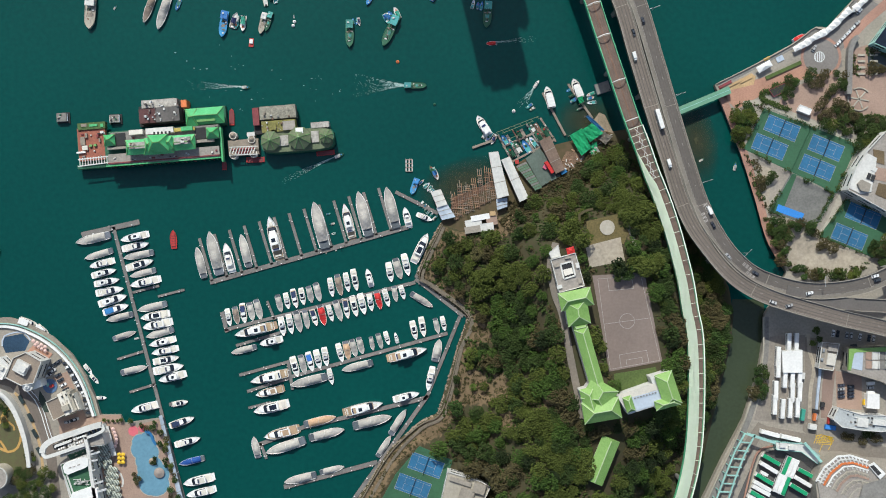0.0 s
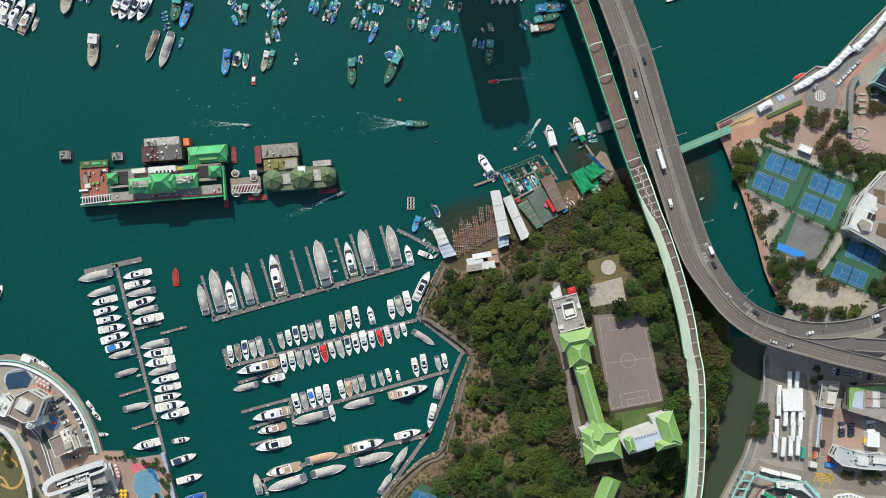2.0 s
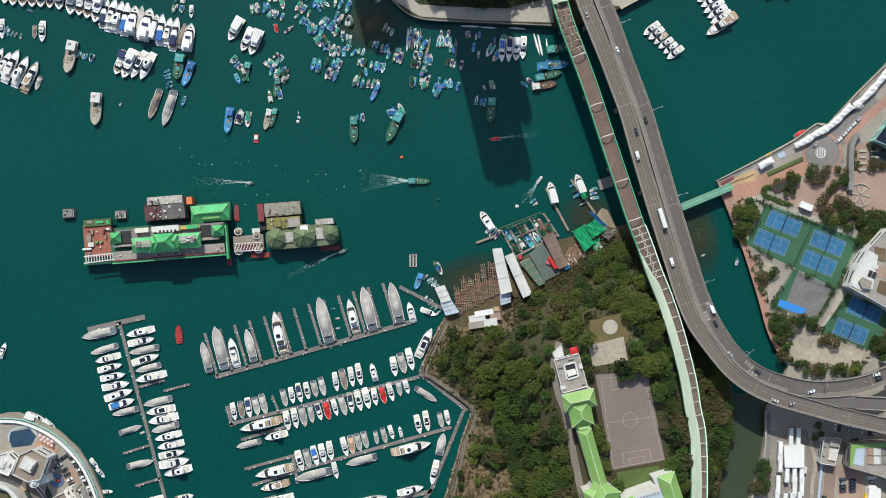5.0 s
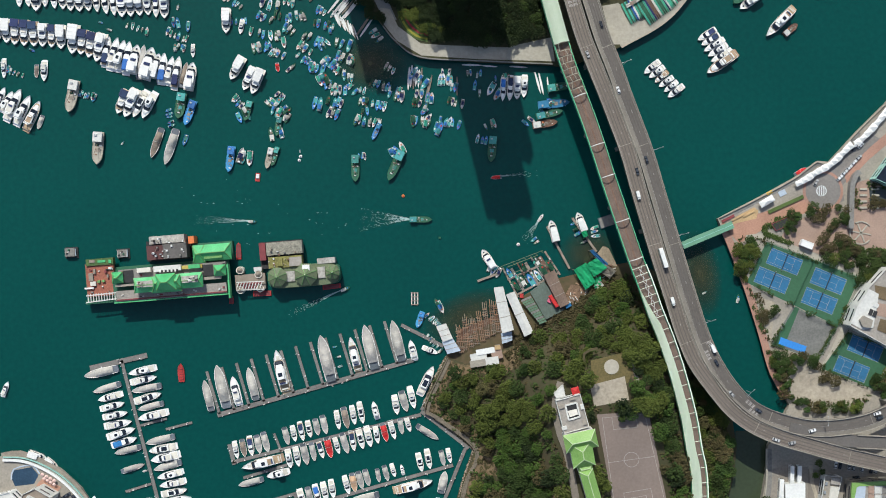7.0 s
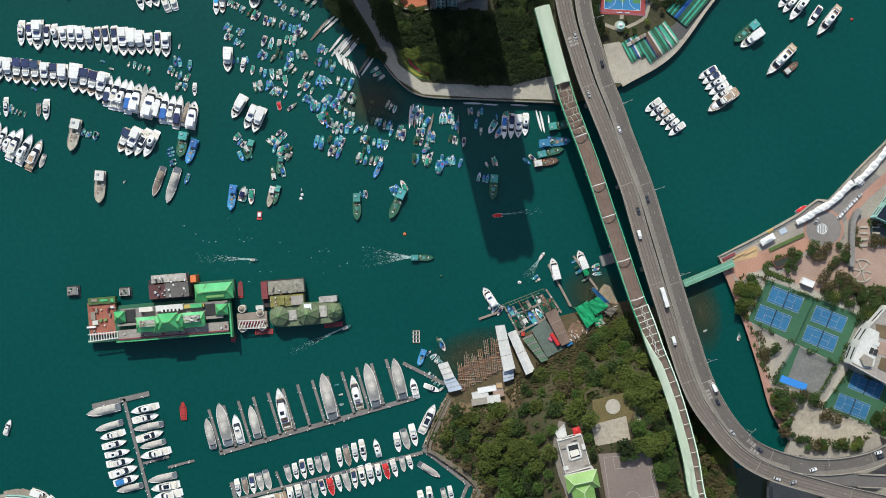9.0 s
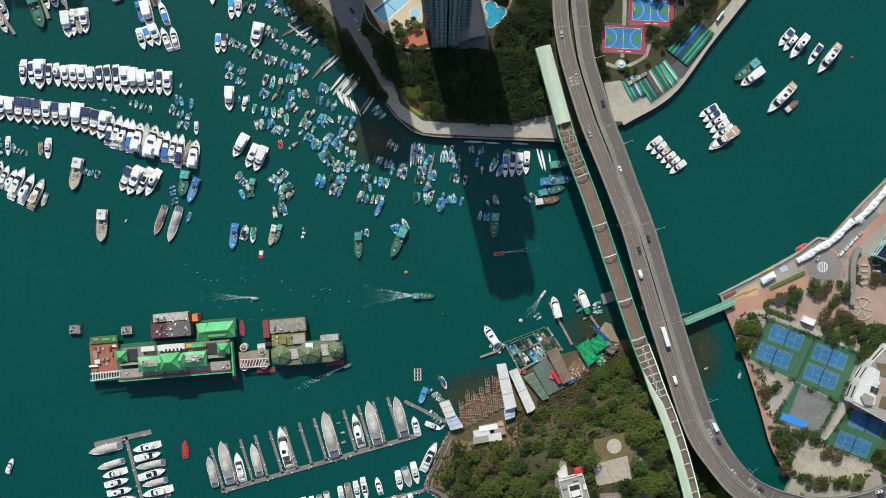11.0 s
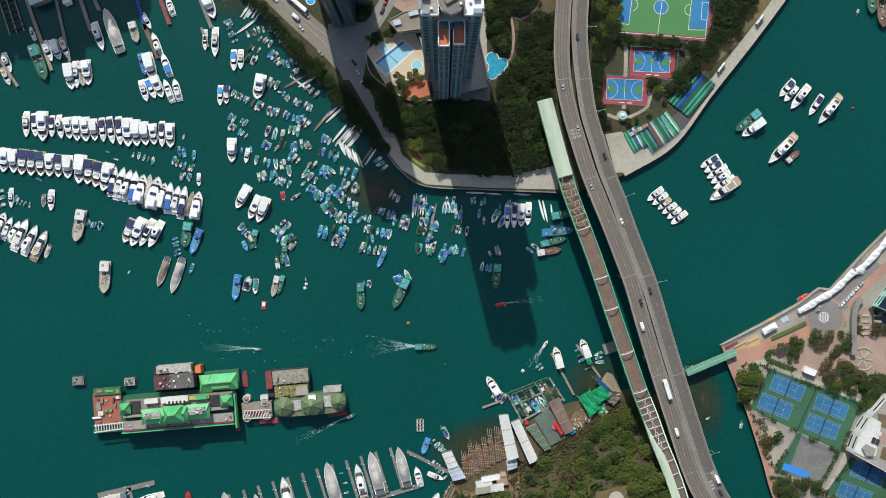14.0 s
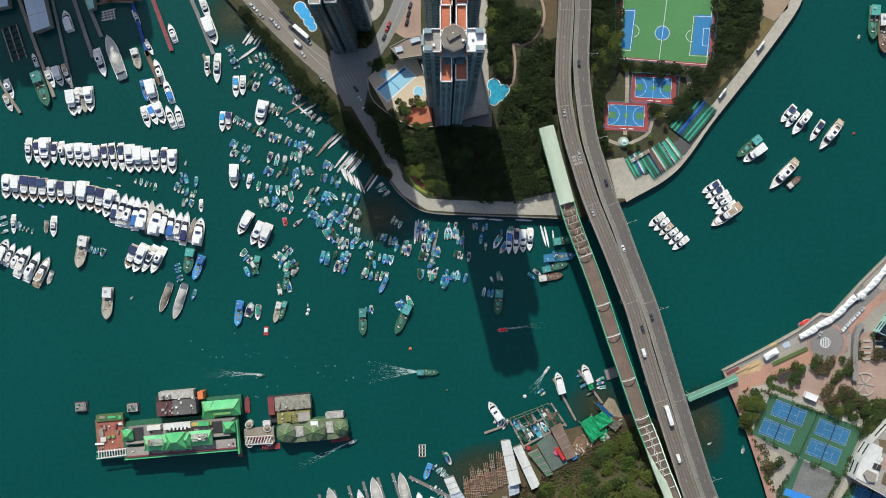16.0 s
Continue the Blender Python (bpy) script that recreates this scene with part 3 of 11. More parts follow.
# bare steel ribs where the northern cover is unfinished
RIBS = mat("rib_steel", (0.36, 0.33, 0.26), 0.7, var=0.35, big=0.5, fine=2)
for n_, i in enumerate(range(ENDN - 1, ENDN + 7)):
    bm, p = B(), RAIL[i]
    for k in range(6):
        f, g = k / 6, (k + 1) / 6
        beam(bm, p + s[i] * (-4.3 + 8.6 * f) + Vector((0, 0, 1.4 + 2.4 * math.sin(math.pi * f))), p + s[i] * (-4.3 + 8.6 * g) + Vector((0, 0, 1.4 + 2.4 * math.sin(math.pi * g))), 0.34)
    for o, h in ((-3.0, 3.0), (-0.6, 3.7), (2.2, 3.3)):
        if (n_ + int(o)) % 3:
            beam(bm, p + s[i] * o + Vector((0, 0, h)), RAIL[i + 1] + s[i + 1] * (o + 0.8 * (-1) ** n_) + Vector((0, 0, h)), 0.26)
    part("bare_rib", bm, RIBS, rail, "unclad steel rib")
for v_ in (455, 537, 598, 677, 738):
    i = min(range(len(RAIL)), key=lambda j: abs(RAIL[j].y - north(1080, v_, 27)[1]))
    p = RAIL[i]
    bm = B()
    for k in range(8):
        f, g = k / 8, (k + 1) / 8
        beam(bm, p + s[i] * (-4.2 + 8.4 * f) + Vector((0, 0, 1.4 + 3.2 * math.sin(math.pi * f) ** 0.6)), p + s[i] * (-4.2 + 8.4 * g) + Vector((0, 0, 1.4 + 3.2 * math.sin(math.pi * g) ** 0.6)), 0.4)
    part("portal", bm, WHITE, rail, "white overhead line portal")
    bm = B()
    beam(bm, p + s[i] * -4.2, p + s[i] * 4.2, 0.6, 0.3)
    part("sleeper_joint", bm, CONC, rail)
for i in range(4, len(RAIL), 10):
    p = RAIL[i]
    part("pier", disc(B(), p.x, p.y, 1.4, -5, p.z - 4.5, 14), CONC_D, rail)

# ---- green footbridge over the creek ----
fb = thing("footbridge", "covered pale green footbridge over the creek", "footbridge", kind="structure")
(fx, fy), (gx, gy) = south(1203, 196, 8), south(1292, 159, 8)
part("deck", beam(B(), (fx, fy, 5.2), (gx, gy, 5.2), 3.6, 0.5), CONC, fb)
FBGREEN = mat("footbridge_green", (0.13, 0.3, 0.2), 0.55, var=0.15, big=0.2, fine=1.2)
part("roof", beam(B(), (fx, fy, 8), (gx, gy, 8), 4.6, 0.3), FBGREEN, fb, "pale green sheet roof")
part("ridge", beam(B(), (fx, fy, 8.2), (gx, gy, 8.2), 0.3, 0.2), AQUA, fb)
for k in range(7):
    x, y = fx + (gx - fx) * k / 6, fy + (gy - fy) * k / 6
    part("post", block(B(), x, y, 0.3, 3.4, 5.4, 7.9, math.degrees(math.atan2(gy - fy, gx - fx))), AQUA, fb)

# ---- boats: hulls and superstructures, bow towards +y ----


def half_beam(f, full=0.72, stern=0.86):
    """Half beam as a share of the greatest, at the share f of the length from the stern."""
    if f < 0.45:
        return stern + (1 - stern) * math.sin(math.pi / 2 * f / 0.45)
    g = (f - 0.45) / 0.55
    return max(0.02, (1 - g ** (1.2 + full * 1.6)) ** 0.9)


def outline(L, W, a=0.0, b=1.0, n=14, full=0.72, stern=0.86, inset=0.0):
    ys = [a + (b - a) * i / n for i in range(n + 1)]
    right = [(max(0.03, W / 2 * half_beam(f, full, stern) - inset), (f - 0.5) * L) for f in ys]
    return right + [(-x, y) for x, y in reversed(right)]


def hull_mesh(L, W, D, full=0.72, stern=0.86, sheer=0.3):
    """A hull with flared sides, a sheer line and a bulwark round a sunken deck well."""
    bm = B()
    n = 16
    rows = []
    for i in range(n + 1):
        f = i / n
        w, y = W / 2 * half_beam(f, full, stern), (f - 0.5) * L
        zt = D + sheer * f ** 2
        k = 1 - 0.3 * f
        prof = [(0.0, -0.6), (w * 0.72 * k, -0.5), (w * 0.93, D * 0.45), (w, zt), (max(0.015, w - 0.16), zt), (max(0.01, w - 0.18), zt - 0.32)]
        rows.append([bm.verts.new((x, y - (0.02 * L * f if z < 0 else 0), z)) for x, z in prof] + [bm.verts.new((-x, y - (0.02 * L * f if z < 0 else 0), z)) for x, z in reversed(prof[1:])])
    m = len(rows[0])
    for r, q in zip(rows, rows[1:]):
        for k in range(m):
            bm.faces.new((r[k], r[(k + 1) % m], q[(k + 1) % m], q[k]))
    bm.faces.new(rows[0])
    bm.faces.new(rows[-1][::-1])
    return bm


def house(bm, ya, yb, wa, wb, z0, z1, rake=0.5, tumble=0.9, back=0.1):
    """A cabin from ya (stern) to yb (bow), wa wide aft and wb forward, with a raked front."""
    e = (yb - ya) * 0.3
    lo = [(-wa / 2, ya), (wa / 2, ya), (wa / 2, yb - e), (wb / 2, yb), (-wb / 2, yb), (-wa / 2, yb - e)]
    hi = [(x * tumble, y + (back if y < ya + 0.01 else -rake if y > yb - e - 0.01 else 0)) for x, y in lo]
    a = [bm.verts.new((x, y, z0)) for x, y in lo]
    b = [bm.verts.new((x, y, z1)) for x, y in hi]
    for i in range(6):
        bm.faces.new((a[i], a[(i + 1) % 6], b[(i + 1) % 6], b[i]))
    bm.faces.new(b)
    bm.faces.new(a[::-1])
    return bm


def pads(bm, items):
    for x, y, w, d, z0, z1 in items:
        block(bm, x, y, w, d, z0, z1, 0, 0.94)
    return bm


def rail_round(L, W, z, a=0.45, inset=0.25, h=0.75):
    bm = B()
    pts = [p for p in outline(L, W, a, 0.985, 8, inset=inset)]
    for p, q in zip(pts, pts[1:]):
        beam(bm, (*p, z + h), (*q, z + h), 0.06)
        beam(bm, (*p, z), (*p, z + h), 0.05)
    return bm


def motor_yacht(kind):
    L, W = 16.0, 4.7
    hullc, cabin = GEL, GEL
    words = {"a": "white motor yacht with a dark windscreen and open cockpit", "h": "white flybridge yacht with a hardtop and dark sunroof",
             "k": "white sports cruiser with a navy canvas cockpit cover", "t": "white motor yacht with a teak foredeck", "d": "white cruiser with a dark tinted wheelhouse",
             "u": "white cruiser with a bright blue canvas top"}
    t = thing("motor_yacht", words[kind], "yacht", "yachts in the harbour")
    part("hull", hull_mesh(L, W, 1.5, 1.05, 0.92), hullc, t)
    part("deck", prism(B(), outline(L, W, 0.01, 0.97, full=1.05, stern=0.92, inset=0.2), 1.1, 1.42), TEAK if kind in "t" else CREAM if kind in "dk" else GEL, t)
    part("bathing_platform", prism(B(), [(-W * 0.4, -L / 2 - 1.1), (W * 0.4, -L / 2 - 1.1), (W * 0.43, -L / 2 + 0.1), (-W * 0.43, -L / 2 + 0.1)], 0.25, 0.5), TEAK if kind in "t" else GEL, t)
    part("trunk_cabin", house(B(), 0.5, 5.6, 3.0, 1.5, 1.4, 2.1, 1.2), GEL, t)
    dh = part("deckhouse", house(B(), -4.2, 2.9, 3.7, 2.6, 1.4, 3.2, 1.8, 0.86), GEL, t)
    bm = house(B(), 0.4, 3.05, 3.5, 2.5, 2.05, 3.12, 1.6, 0.9)
    for s_ in (-1, 1):
        beam(bm, (s_ * 1.74, -3.4, 2.5), (s_ * 1.74, 0.2, 2.5), 0.3, 0.7)
    part("windscreen", bm, DGLASS, dh, "dark raked windscreen and side windows")
    part("cockpit_sole", block(B(), 0, -5.9, 3.4, 3.2, 1.38, 1.46), TEAK if kind in "tk" else CREAM, t)
    if kind in "aht":
        bm = house(B(), -4.6, 0.9, 3.3, 2.2, 3.2, 3.75, 0.3, 1.02)
        for s_ in (-1, 1):
            beam(bm, (s_ * 1.6, -4.2, 3.6), (s_ * 1.3, -4.9, 5.0), 0.3)
        beam(bm, (-1.3, -4.9, 5.0), (1.3, -4.9, 5.0), 0.45, 0.3)
        fly = part("flybridge", bm, GEL, t, "flybridge with a radar arch")
        part("flybridge_sole", block(B(), 0, -2.2, 2.6, 3.8, 3.7, 3.8), CREAM if kind != "t" else TEAK, fly)
        part("helm_seat", pads(B(), [(0, -0.9, 2.0, 0.7, 3.8, 4.3)]), NAVY if kind == "a" else GEL, fly)
    if kind == "h":
        top = part("hardtop", house(B(), -4.4, -0.2, 3.1, 2.2, 5.3, 5.5, 0.2, 0.95), GEL, t)
        part("sunroof", block(B(), 0, -1.9, 1.5, 1.7, 5.5, 5.53), DGLASS, top)
    if kind in "ku":
        part("cockpit_cover", house(B(), -6.8, -1.0, 3.5, 3.0, 3.1 if kind == "u" else 2.6, 3.45, 0.6, 0.88, 0.5), BLUE if kind == "u" else NAVY, t, "canvas cover")
    if kind == "d":
        part("sunroof", block(B(), 0, -1.6, 2.4, 3.4, 3.2, 3.25, 0, 0.9), DGLASS, t)
        part("sun_pad", pads(B(), [(0, -6.4, 3.0, 1.6, 1.4, 1.95)]), CREAM, t)
    return t


def covered_yacht(kind):
    L, W = 17.0, 4.2
    c, word = {"c": (TARP, "pale grey"), "b": (TARPB, "brown"), "r": (TARPR, "red"), "o": (TARPT, "tan"), "n": (TARPN, "blue")}[kind]
    t = thing("covered_yacht", f"yacht wrapped in a fitted {word} tarpaulin", "yacht", "yachts in the harbour")
    part("hull", hull_mesh(L, W, 1.3, 1.15, 0.9), GEL, t)
    bm = B()
    rows = []
    n = 18
    for i in range(n + 1):
        f = 0.12 + 0.86 * i / n
        w, y = W / 2 * half_beam(f, 1.15, 0.9) + 0.06, (f - 0.5) * L
        crest = 1.5 + 2.0 * math.exp(-((f - 0.36) / 0.2) ** 2) + 0.5 * math.exp(-((f - 0.62) / 0.07) ** 2)
        row = []
        for k in range(9):
            a = -1 + k / 4
            z = 1.0 + (crest - 1.0) * (1 - abs(a) ** 2.6) + 0.07 * math.sin(i * 2.1 + k * 1.7)
            row.append(bm.verts.new((a * w, y, z)))
        rows.append(row)
    for r, q in zip(rows, rows[1:]):
        for k in range(8):
            bm.faces.new((r[k], r[k + 1], q[k + 1], q[k]))
    for r in (rows[0], rows[-1]):
        base = [bm.verts.new((v.co.x, v.co.y, 0.9)) for v in (r[0], r[-1])]
        bm.faces.new(r + base[::-1])
    part("tarpaulin", bm, c, t, f"{word} fitted tarpaulin")
    bm = B()
    for f in (0.45,):
        w, y = W / 2 * half_beam(f, 1.15, 0.9) + 0.08, (f - 0.5) * L
        crest = 1.53 + 2.0 * math.exp(-((f - 0.36) / 0.2) ** 2) + 0.5 * math.exp(-((f - 0.62) / 0.07) ** 2)
        for k in range(8):
            a, b = -1 + k / 4, -0.75 + k / 4
            beam(bm, (a * w, y, 1.02 + (crest - 1) * (1 - abs(a) ** 2.6)), (b * w, y, 1.02 + (crest - 1) * (1 - abs(b) ** 2.6)), 0.12, 0.08)
    part("tie_strap", bm, DIRTYW, t)
    part("swim_platform", prism(B(), [(-W * 0.38, -L / 2 - 0.7), (W * 0.38, -L / 2 - 0.7), (W * 0.4, -L / 2 + 2.2), (-W * 0.4, -L / 2 + 2.2)], 0.3, 1.25), mat("slate_cockpit", (0.1, 0.115, 0.135), 0.6, var=0.3, big=0.4, fine=1.5, rnd=0.3), t, "slate grey open cockpit")
    return t


def super_yacht(kind):
    L, W = 24.0, 6.0
    t = thing("large_yacht", "large white yacht with teak decks and a raised wheelhouse", "yacht", "yachts in the harbour")
    part("hull", hull_mesh(L, W, 2.2, 0.8), GEL, t)
    part("deck", prism(B(), outline(L, W, 0.01, 0.97, inset=0.25), 1.7, 2.05), TEAK, t, "brown teak deck")
    part("foredeck_pad", pads(B(), [(0, 7.4, 1.8, 2.2, 2.0, 2.35)]), CREAM, t)
    dh = part("deckhouse", house(B(), -7.5, 5.5, 5.0, 3.4, 2.0, 4.2, 2.0, 0.92), GEL, t)
    part("windscreen", house(B(), 2.2, 5.7, 4.6, 3.2, 2.9, 4.05, 1.9, 0.9), DGLASS, dh, "dark raked windscreen")
    part("upper_deck", house(B(), -7.9, 2.6, 4.5, 3.0, 4.2, 4.9, 0.5, 1.0), GEL, t)
    part("upper_sole", block(B(), 0, -4.8, 3.6, 4.6, 4.86, 4.95), TEAK if kind == "s" else CREAM, t)
    top = part("hardtop", house(B(), -4.6, 1.2, 4.0, 2.6, 6.6, 6.85, 0.4, 0.95), GEL, t)
    part("sunroof", block(B(), 0, -1.9, 2.2, 2.2, 6.85, 6.88), DGLASS, top)
    part("sofa", pads(B(), [(0, -6.9, 3.2, 0.8, 4.9, 5.4)]), NAVY, t)
    part("aft_deck_seat", pads(B(), [(0, -10.6, 3.6, 0.9, 2.0, 2.5)]), CREAM, t)
    part("bathing_platform", block(B(), 0, -L / 2 - 0.8, W * 0.8, 1.9, 0.3, 0.6), TEAK, t)
    part("bow_rail", rail_round(L, W, 2.3, 0.5), STEEL, t)
    return t


def pleasure_junk(kind):
    L, W = 17.0, 5.6
    words = {"j": "white pleasure cruiser with a full white canopy", "v": "white pleasure cruiser with a navy canopy and teak deck", "l": "white party boat with a stepped white roof"}
    t = thing("pleasure_cruiser", words[kind], "pleasure boat", "white cruisers rafted side by side")
    part("hull", hull_mesh(L, W, 1.6, 1.45, 0.96), GEL, t)
    part("deck", prism(B(), outline(L, W, 0.01, 0.97, full=1.45, stern=0.96, inset=0.2), 1.2, 1.5), CREAM if kind != "v" else TEAK, t)
    cab = part("cabin", house(B(), -5.5, 4.2, 4.5, 3.0, 1.5, 3.4, 1.2, 0.94), GEL, t)
    bm = house(B(), 2.3, 4.35, 4.1, 2.8, 2.4, 3.3, 1.0, 0.95)
    for s_ in (-1, 1):
        beam(bm, (s_ * 2.2, -5.0, 2.7), (s_ * 2.2, 1.2, 2.7), 0.25, 0.8)
    part("windscreen", bm, DGLASS, cab)
    if kind == "j":
        part("canopy", house(B(), -8.0, 1.0, 5.0, 4.2, 5.2, 5.45, 0.4, 0.96), WHITE, t, "long white canopy")
        part("canopy_seam", pads(B(), [(0, -6.0, 4.6, 0.12, 5.45, 5.5), (0, -3.4, 4.6, 0.12, 5.45, 5.5), (0, -1.0, 4.4, 0.12, 5.45, 5.5)]), DIRTYW, t)
    elif kind == "v":
        part("canopy", house(B(), -7.8, -2.4, 4.9, 4.5, 5.2, 5.45, 0.3, 0.96), NAVY, t, "navy canvas canopy")
        part("upper_deck", block(B(), 0, -0.5, 4.0, 3.4, 3.4, 3.7), GEL, t)
        part("bench", pads(B(), [(0, -0.2, 3.0, 1.2, 3.7, 4.2)]), CREAM, t)
    else:
        part("upper_deck", house(B(), -7.9, 2.0, 4.9, 4.0, 3.4, 3.8, 0.3, 1.0), GEL, t)
        part("canopy", block(B(), 0, -4.6, 4.2, 5.0, 5.6, 5.8, 0, 0.95), WHITE, t)
        part("bench", pads(B(), [(0, -0.6, 2.8, 1.4, 3.8, 4.3)]), NAVY, t)
    part("foredeck_hatch", pads(B(), [(0, 5.9, 0.9, 0.9, 1.5, 1.7)]), DGLASS, t)
    return t


def sampan(i):
    L, W = 7.0, 2.7
    hulls = (TEAL, WHITE, DGREEN, FBLUE, DGREEN, DIRTYW)
    tops = (FBLUE, JADE, DIRTYW, None, DGREEN, NAVY, WHITE, None, TARP, TEAL, None, FBLUE)
    names = {FBLUE.name: "faded blue", TEAL.name: "teal", DIRTYW.name: "white", NAVY.name: "navy", TARP.name: "grey", JADE.name: "jade green", WHITE.name: "clean white", DGREEN.name: "dark green", TARPB.name: "brown"}
    hc, tc = hulls[i % 6], tops[i]
    t = thing("sampan", f"small wooden sampan with a {names[tc.name]} awning" if tc else "small open wooden sampan with clutter aboard", "sampan", "small boats moored in the shelter")
    part("hull", hull_mesh(L, W, 0.75, 0.9, 0.9, 0.35), hc, t)
    part("deck", prism(B(), outline(L, W, 0.02, 0.96, 8, 0.9, 0.9, 0.22), 0.3, 0.5), (CONC_D, TIMBER, DIRTYW, TEAL)[i % 4], t)
    ya, yb = ((-2.6, -0.2), (-2.9, 0.6), (-1.6, 0.8))[i % 3]
    if tc:
        bm = B()
        rows = [[bm.verts.new((x, y, 1.9 + 0.3 * (1 - (x / 1.0) ** 2))) for x in (-1.0, -0.5, 0, 0.5, 1.0)] for y in (ya, (ya + yb) / 2, yb)]
        for r, q in zip(rows, rows[1:]):
            for k in range(4):
                bm.faces.new((r[k], r[k + 1], q[k + 1], q[k]))
        bmesh.ops.solidify(bm, geom=bm.faces[:], thickness=0.06)
        part("awning", bm, tc, t)
    else:
        part("folded_net", disc(B(), 0.1, 0.4, 0.8, 0.5, 1.0, 9, 0.5), DGREEN if i % 2 else TIMBER, t)
    part("fish_box", pads(B(), [(0.35 - 0.2 * (i % 4), 1.5, 0.8, 0.9, 0.5, 1.0)]), (WHITE, ORANGE, FBLUE, DIRTYW, RED)[i % 5], t)
    part("engine_box", pads(B(), [(0, -3.0, 1.1, 0.7, 0.5, 1.0)]), (DIRTYW, DARK, WHITE)[i % 3], t)
    return t


def work_boat(kind):
    L, W = 18.0, 5.0
    hc, dc, rc, words = {"g": (DGREEN, TIMBER, TEAL, "green-hulled wooden fishing boat with a green deckhouse roof"), "e": (RUST, RAWWOOD, DIRTYW, "brown wooden fishing boat with a white wheelhouse aft"),
                         "w": (PALE, mat("dark_well_deck", (0.05, 0.055, 0.07), 0.8, var=0.4, big=0.5, fine=2), DIRTYW, "grey work boat with a white wheelhouse aft"), "q": (FBLUE, TIMBER, FBLUE, "blue fishing boat with a blue deck canopy")}[kind]
    t = thing("fishing_boat", words, "fishing boat", "fishing boats at anchor")
    part("hull", hull_mesh(L, W, 1.7, 1.9, 0.96, 0.7), hc, t)
    part("deck", prism(B(), outline(L, W, 0.02, 0.96, 10, 1.9, 0.96, 0.3), 1.0, 1.35), dc, t)
    wh = part("wheelhouse", house(B(), -8.2, -3.6, 3.6, 3.2, 1.3, 3.6, 0.3, 0.95), DIRTYW, t)
    part("wheelhouse_roof", block(B(), 0, -6.0, 4.2, 5.4, 3.6, 3.85), rc, wh)
    part("roof_box", pads(B(), [(0.7, -6.8, 1.2, 1.0, 3.85, 4.3)]), STEEL, t)
    part("windscreen", block(B(), 0, -3.6, 3.0, 0.3, 2.4, 3.3), DGLASS, wh)
    part("hatch", pads(B(), [(0, 1.2, 2.2, 2.2, 1.3, 1.75)]), rc if kind == "g" else TIMBER, t)
    part("folded_net", disc(B(), 0.6, -1.8, 1.0, 1.3, 2.0, 10, 0.5), DGREEN, t)
    part("crate", pads(B(), [(-1.3, -1.4, 1.1, 0.9, 1.3, 2.0)]), ORANGE if kind == "e" else DIRTYW, t)
    gear = random.Random(len(words))
    for k in range(9 if kind != "w" else 3):
        m = gear.choice((DARK, RUST, TIMBER, DIRTYW, CONC_D, DGREEN))
        part("fish_crate" if k % 3 else "coiled_rope", block(B(), gear.uniform(-1.6, 1.6), gear.uniform(-3.0, 6.4), gear.uniform(0.5, 1.3), gear.uniform(0.5, 1.8), 1.34, gear.uniform(1.6, 2.3), gear.uniform(0, 90), 0.9), m, t)
    part("mast", beam(B(), (0, -2.6, 1.3), (0, -2.6, 8.5), 0.2), STEEL, t)
    part("derrick", beam(B(), (0, -2.6, 3.0), (0.4, 4.2, 5.5), 0.16), RUST, t)
    return t


def canoe(c):
    ob = part("dragon_boat", hull_mesh(12.0, 1.15, 0.55, 1.0, 0.45, 0.2), c)
    return tagged(ob, "long narrow canoe of pale painted wood", "canoe", "long canoes moored together")


KITS = {}
for k in "ahktdu":
    KITS[k] = (motor_yacht(k), 17.1)
for k in "cbron":
    KITS[k] = (covered_yacht(k), 17.5)
for k in "sS":
    KITS[k] = (super_yacht(k), 25.5)
for k in "jvl":
    KITS[k] = (pleasure_junk(k), 17.0)
for k in "gewq":
    KITS[k] = (work_boat(k), 18.0)
for i in range(12):
    KITS[i] = (sampan(i), 7.0)
KITS["x"] = (canoe(WHITE), 12.0)
KITS["y"] = (canoe(TIMBER), 12.0)
FIRST, COUNT, REST = set(), [], []
rng = random.Random(7)


def moor(kind, x, y, heading, length, beam_k=1.0):
    """Lay a boat of that kind afloat at x, y; heading: degrees clockwise from north to which the bow points."""
    ob, base = KITS[kind]
    k = length / base
    w = k * beam_k
    if kind in ("j", "v", "l"):
        w *= 1.12
    elif length < 15 and isinstance(kind, str) and kind in "cbron":
        w *= 1.38
    elif length < 15 and isinstance(kind, str) and kind in "ahktdu":
        w *= 1.16
    m = Matrix.LocRotScale((x, y, rng.uniform(-0.05, 0.05)), Euler((0, 0, radians(-heading))), (w, k, (w + k) / 2))
    if isinstance(kind, int):
        COUNT.append(kind)
        if len(COUNT) > 118 and kind in FIRST:
            REST.append((kind, m))
            return None
    if kind not in FIRST:
        FIRST.add(kind)
        ob.matrix_basis = m
        return ob
    c = copy_thing(ob, pose(0, 0, 0))
    c.matrix_basis = m
    return c


def raft(sheet, kinds, u0, v0, u1, v1, heading, length, beam_k=1.0, wob=4.0, vary=0.1, turned=""):
    """Boats side by side from one plan point to another, all with about one heading; length in plan cells. A blank leaves a gap, a 1 in turned points that bow the other way."""
    n = len(kinds)
    for i, k in enumerate(kinds):
        if k == " ":
            continue
        f = i / (n - 1) if n > 1 else 0.5
        x, y = sheet(u0 + (u1 - u0) * f, v0 + (v1 - v0) * f, 2)
        moor(k, x, y, heading + (180 if turned[i:i + 1] == "1" else 0) + rng.uniform(-wob, wob), length * 0.35 * (1 + rng.uniform(-vary, vary)), beam_k * rng.uniform(0.94, 1.06))


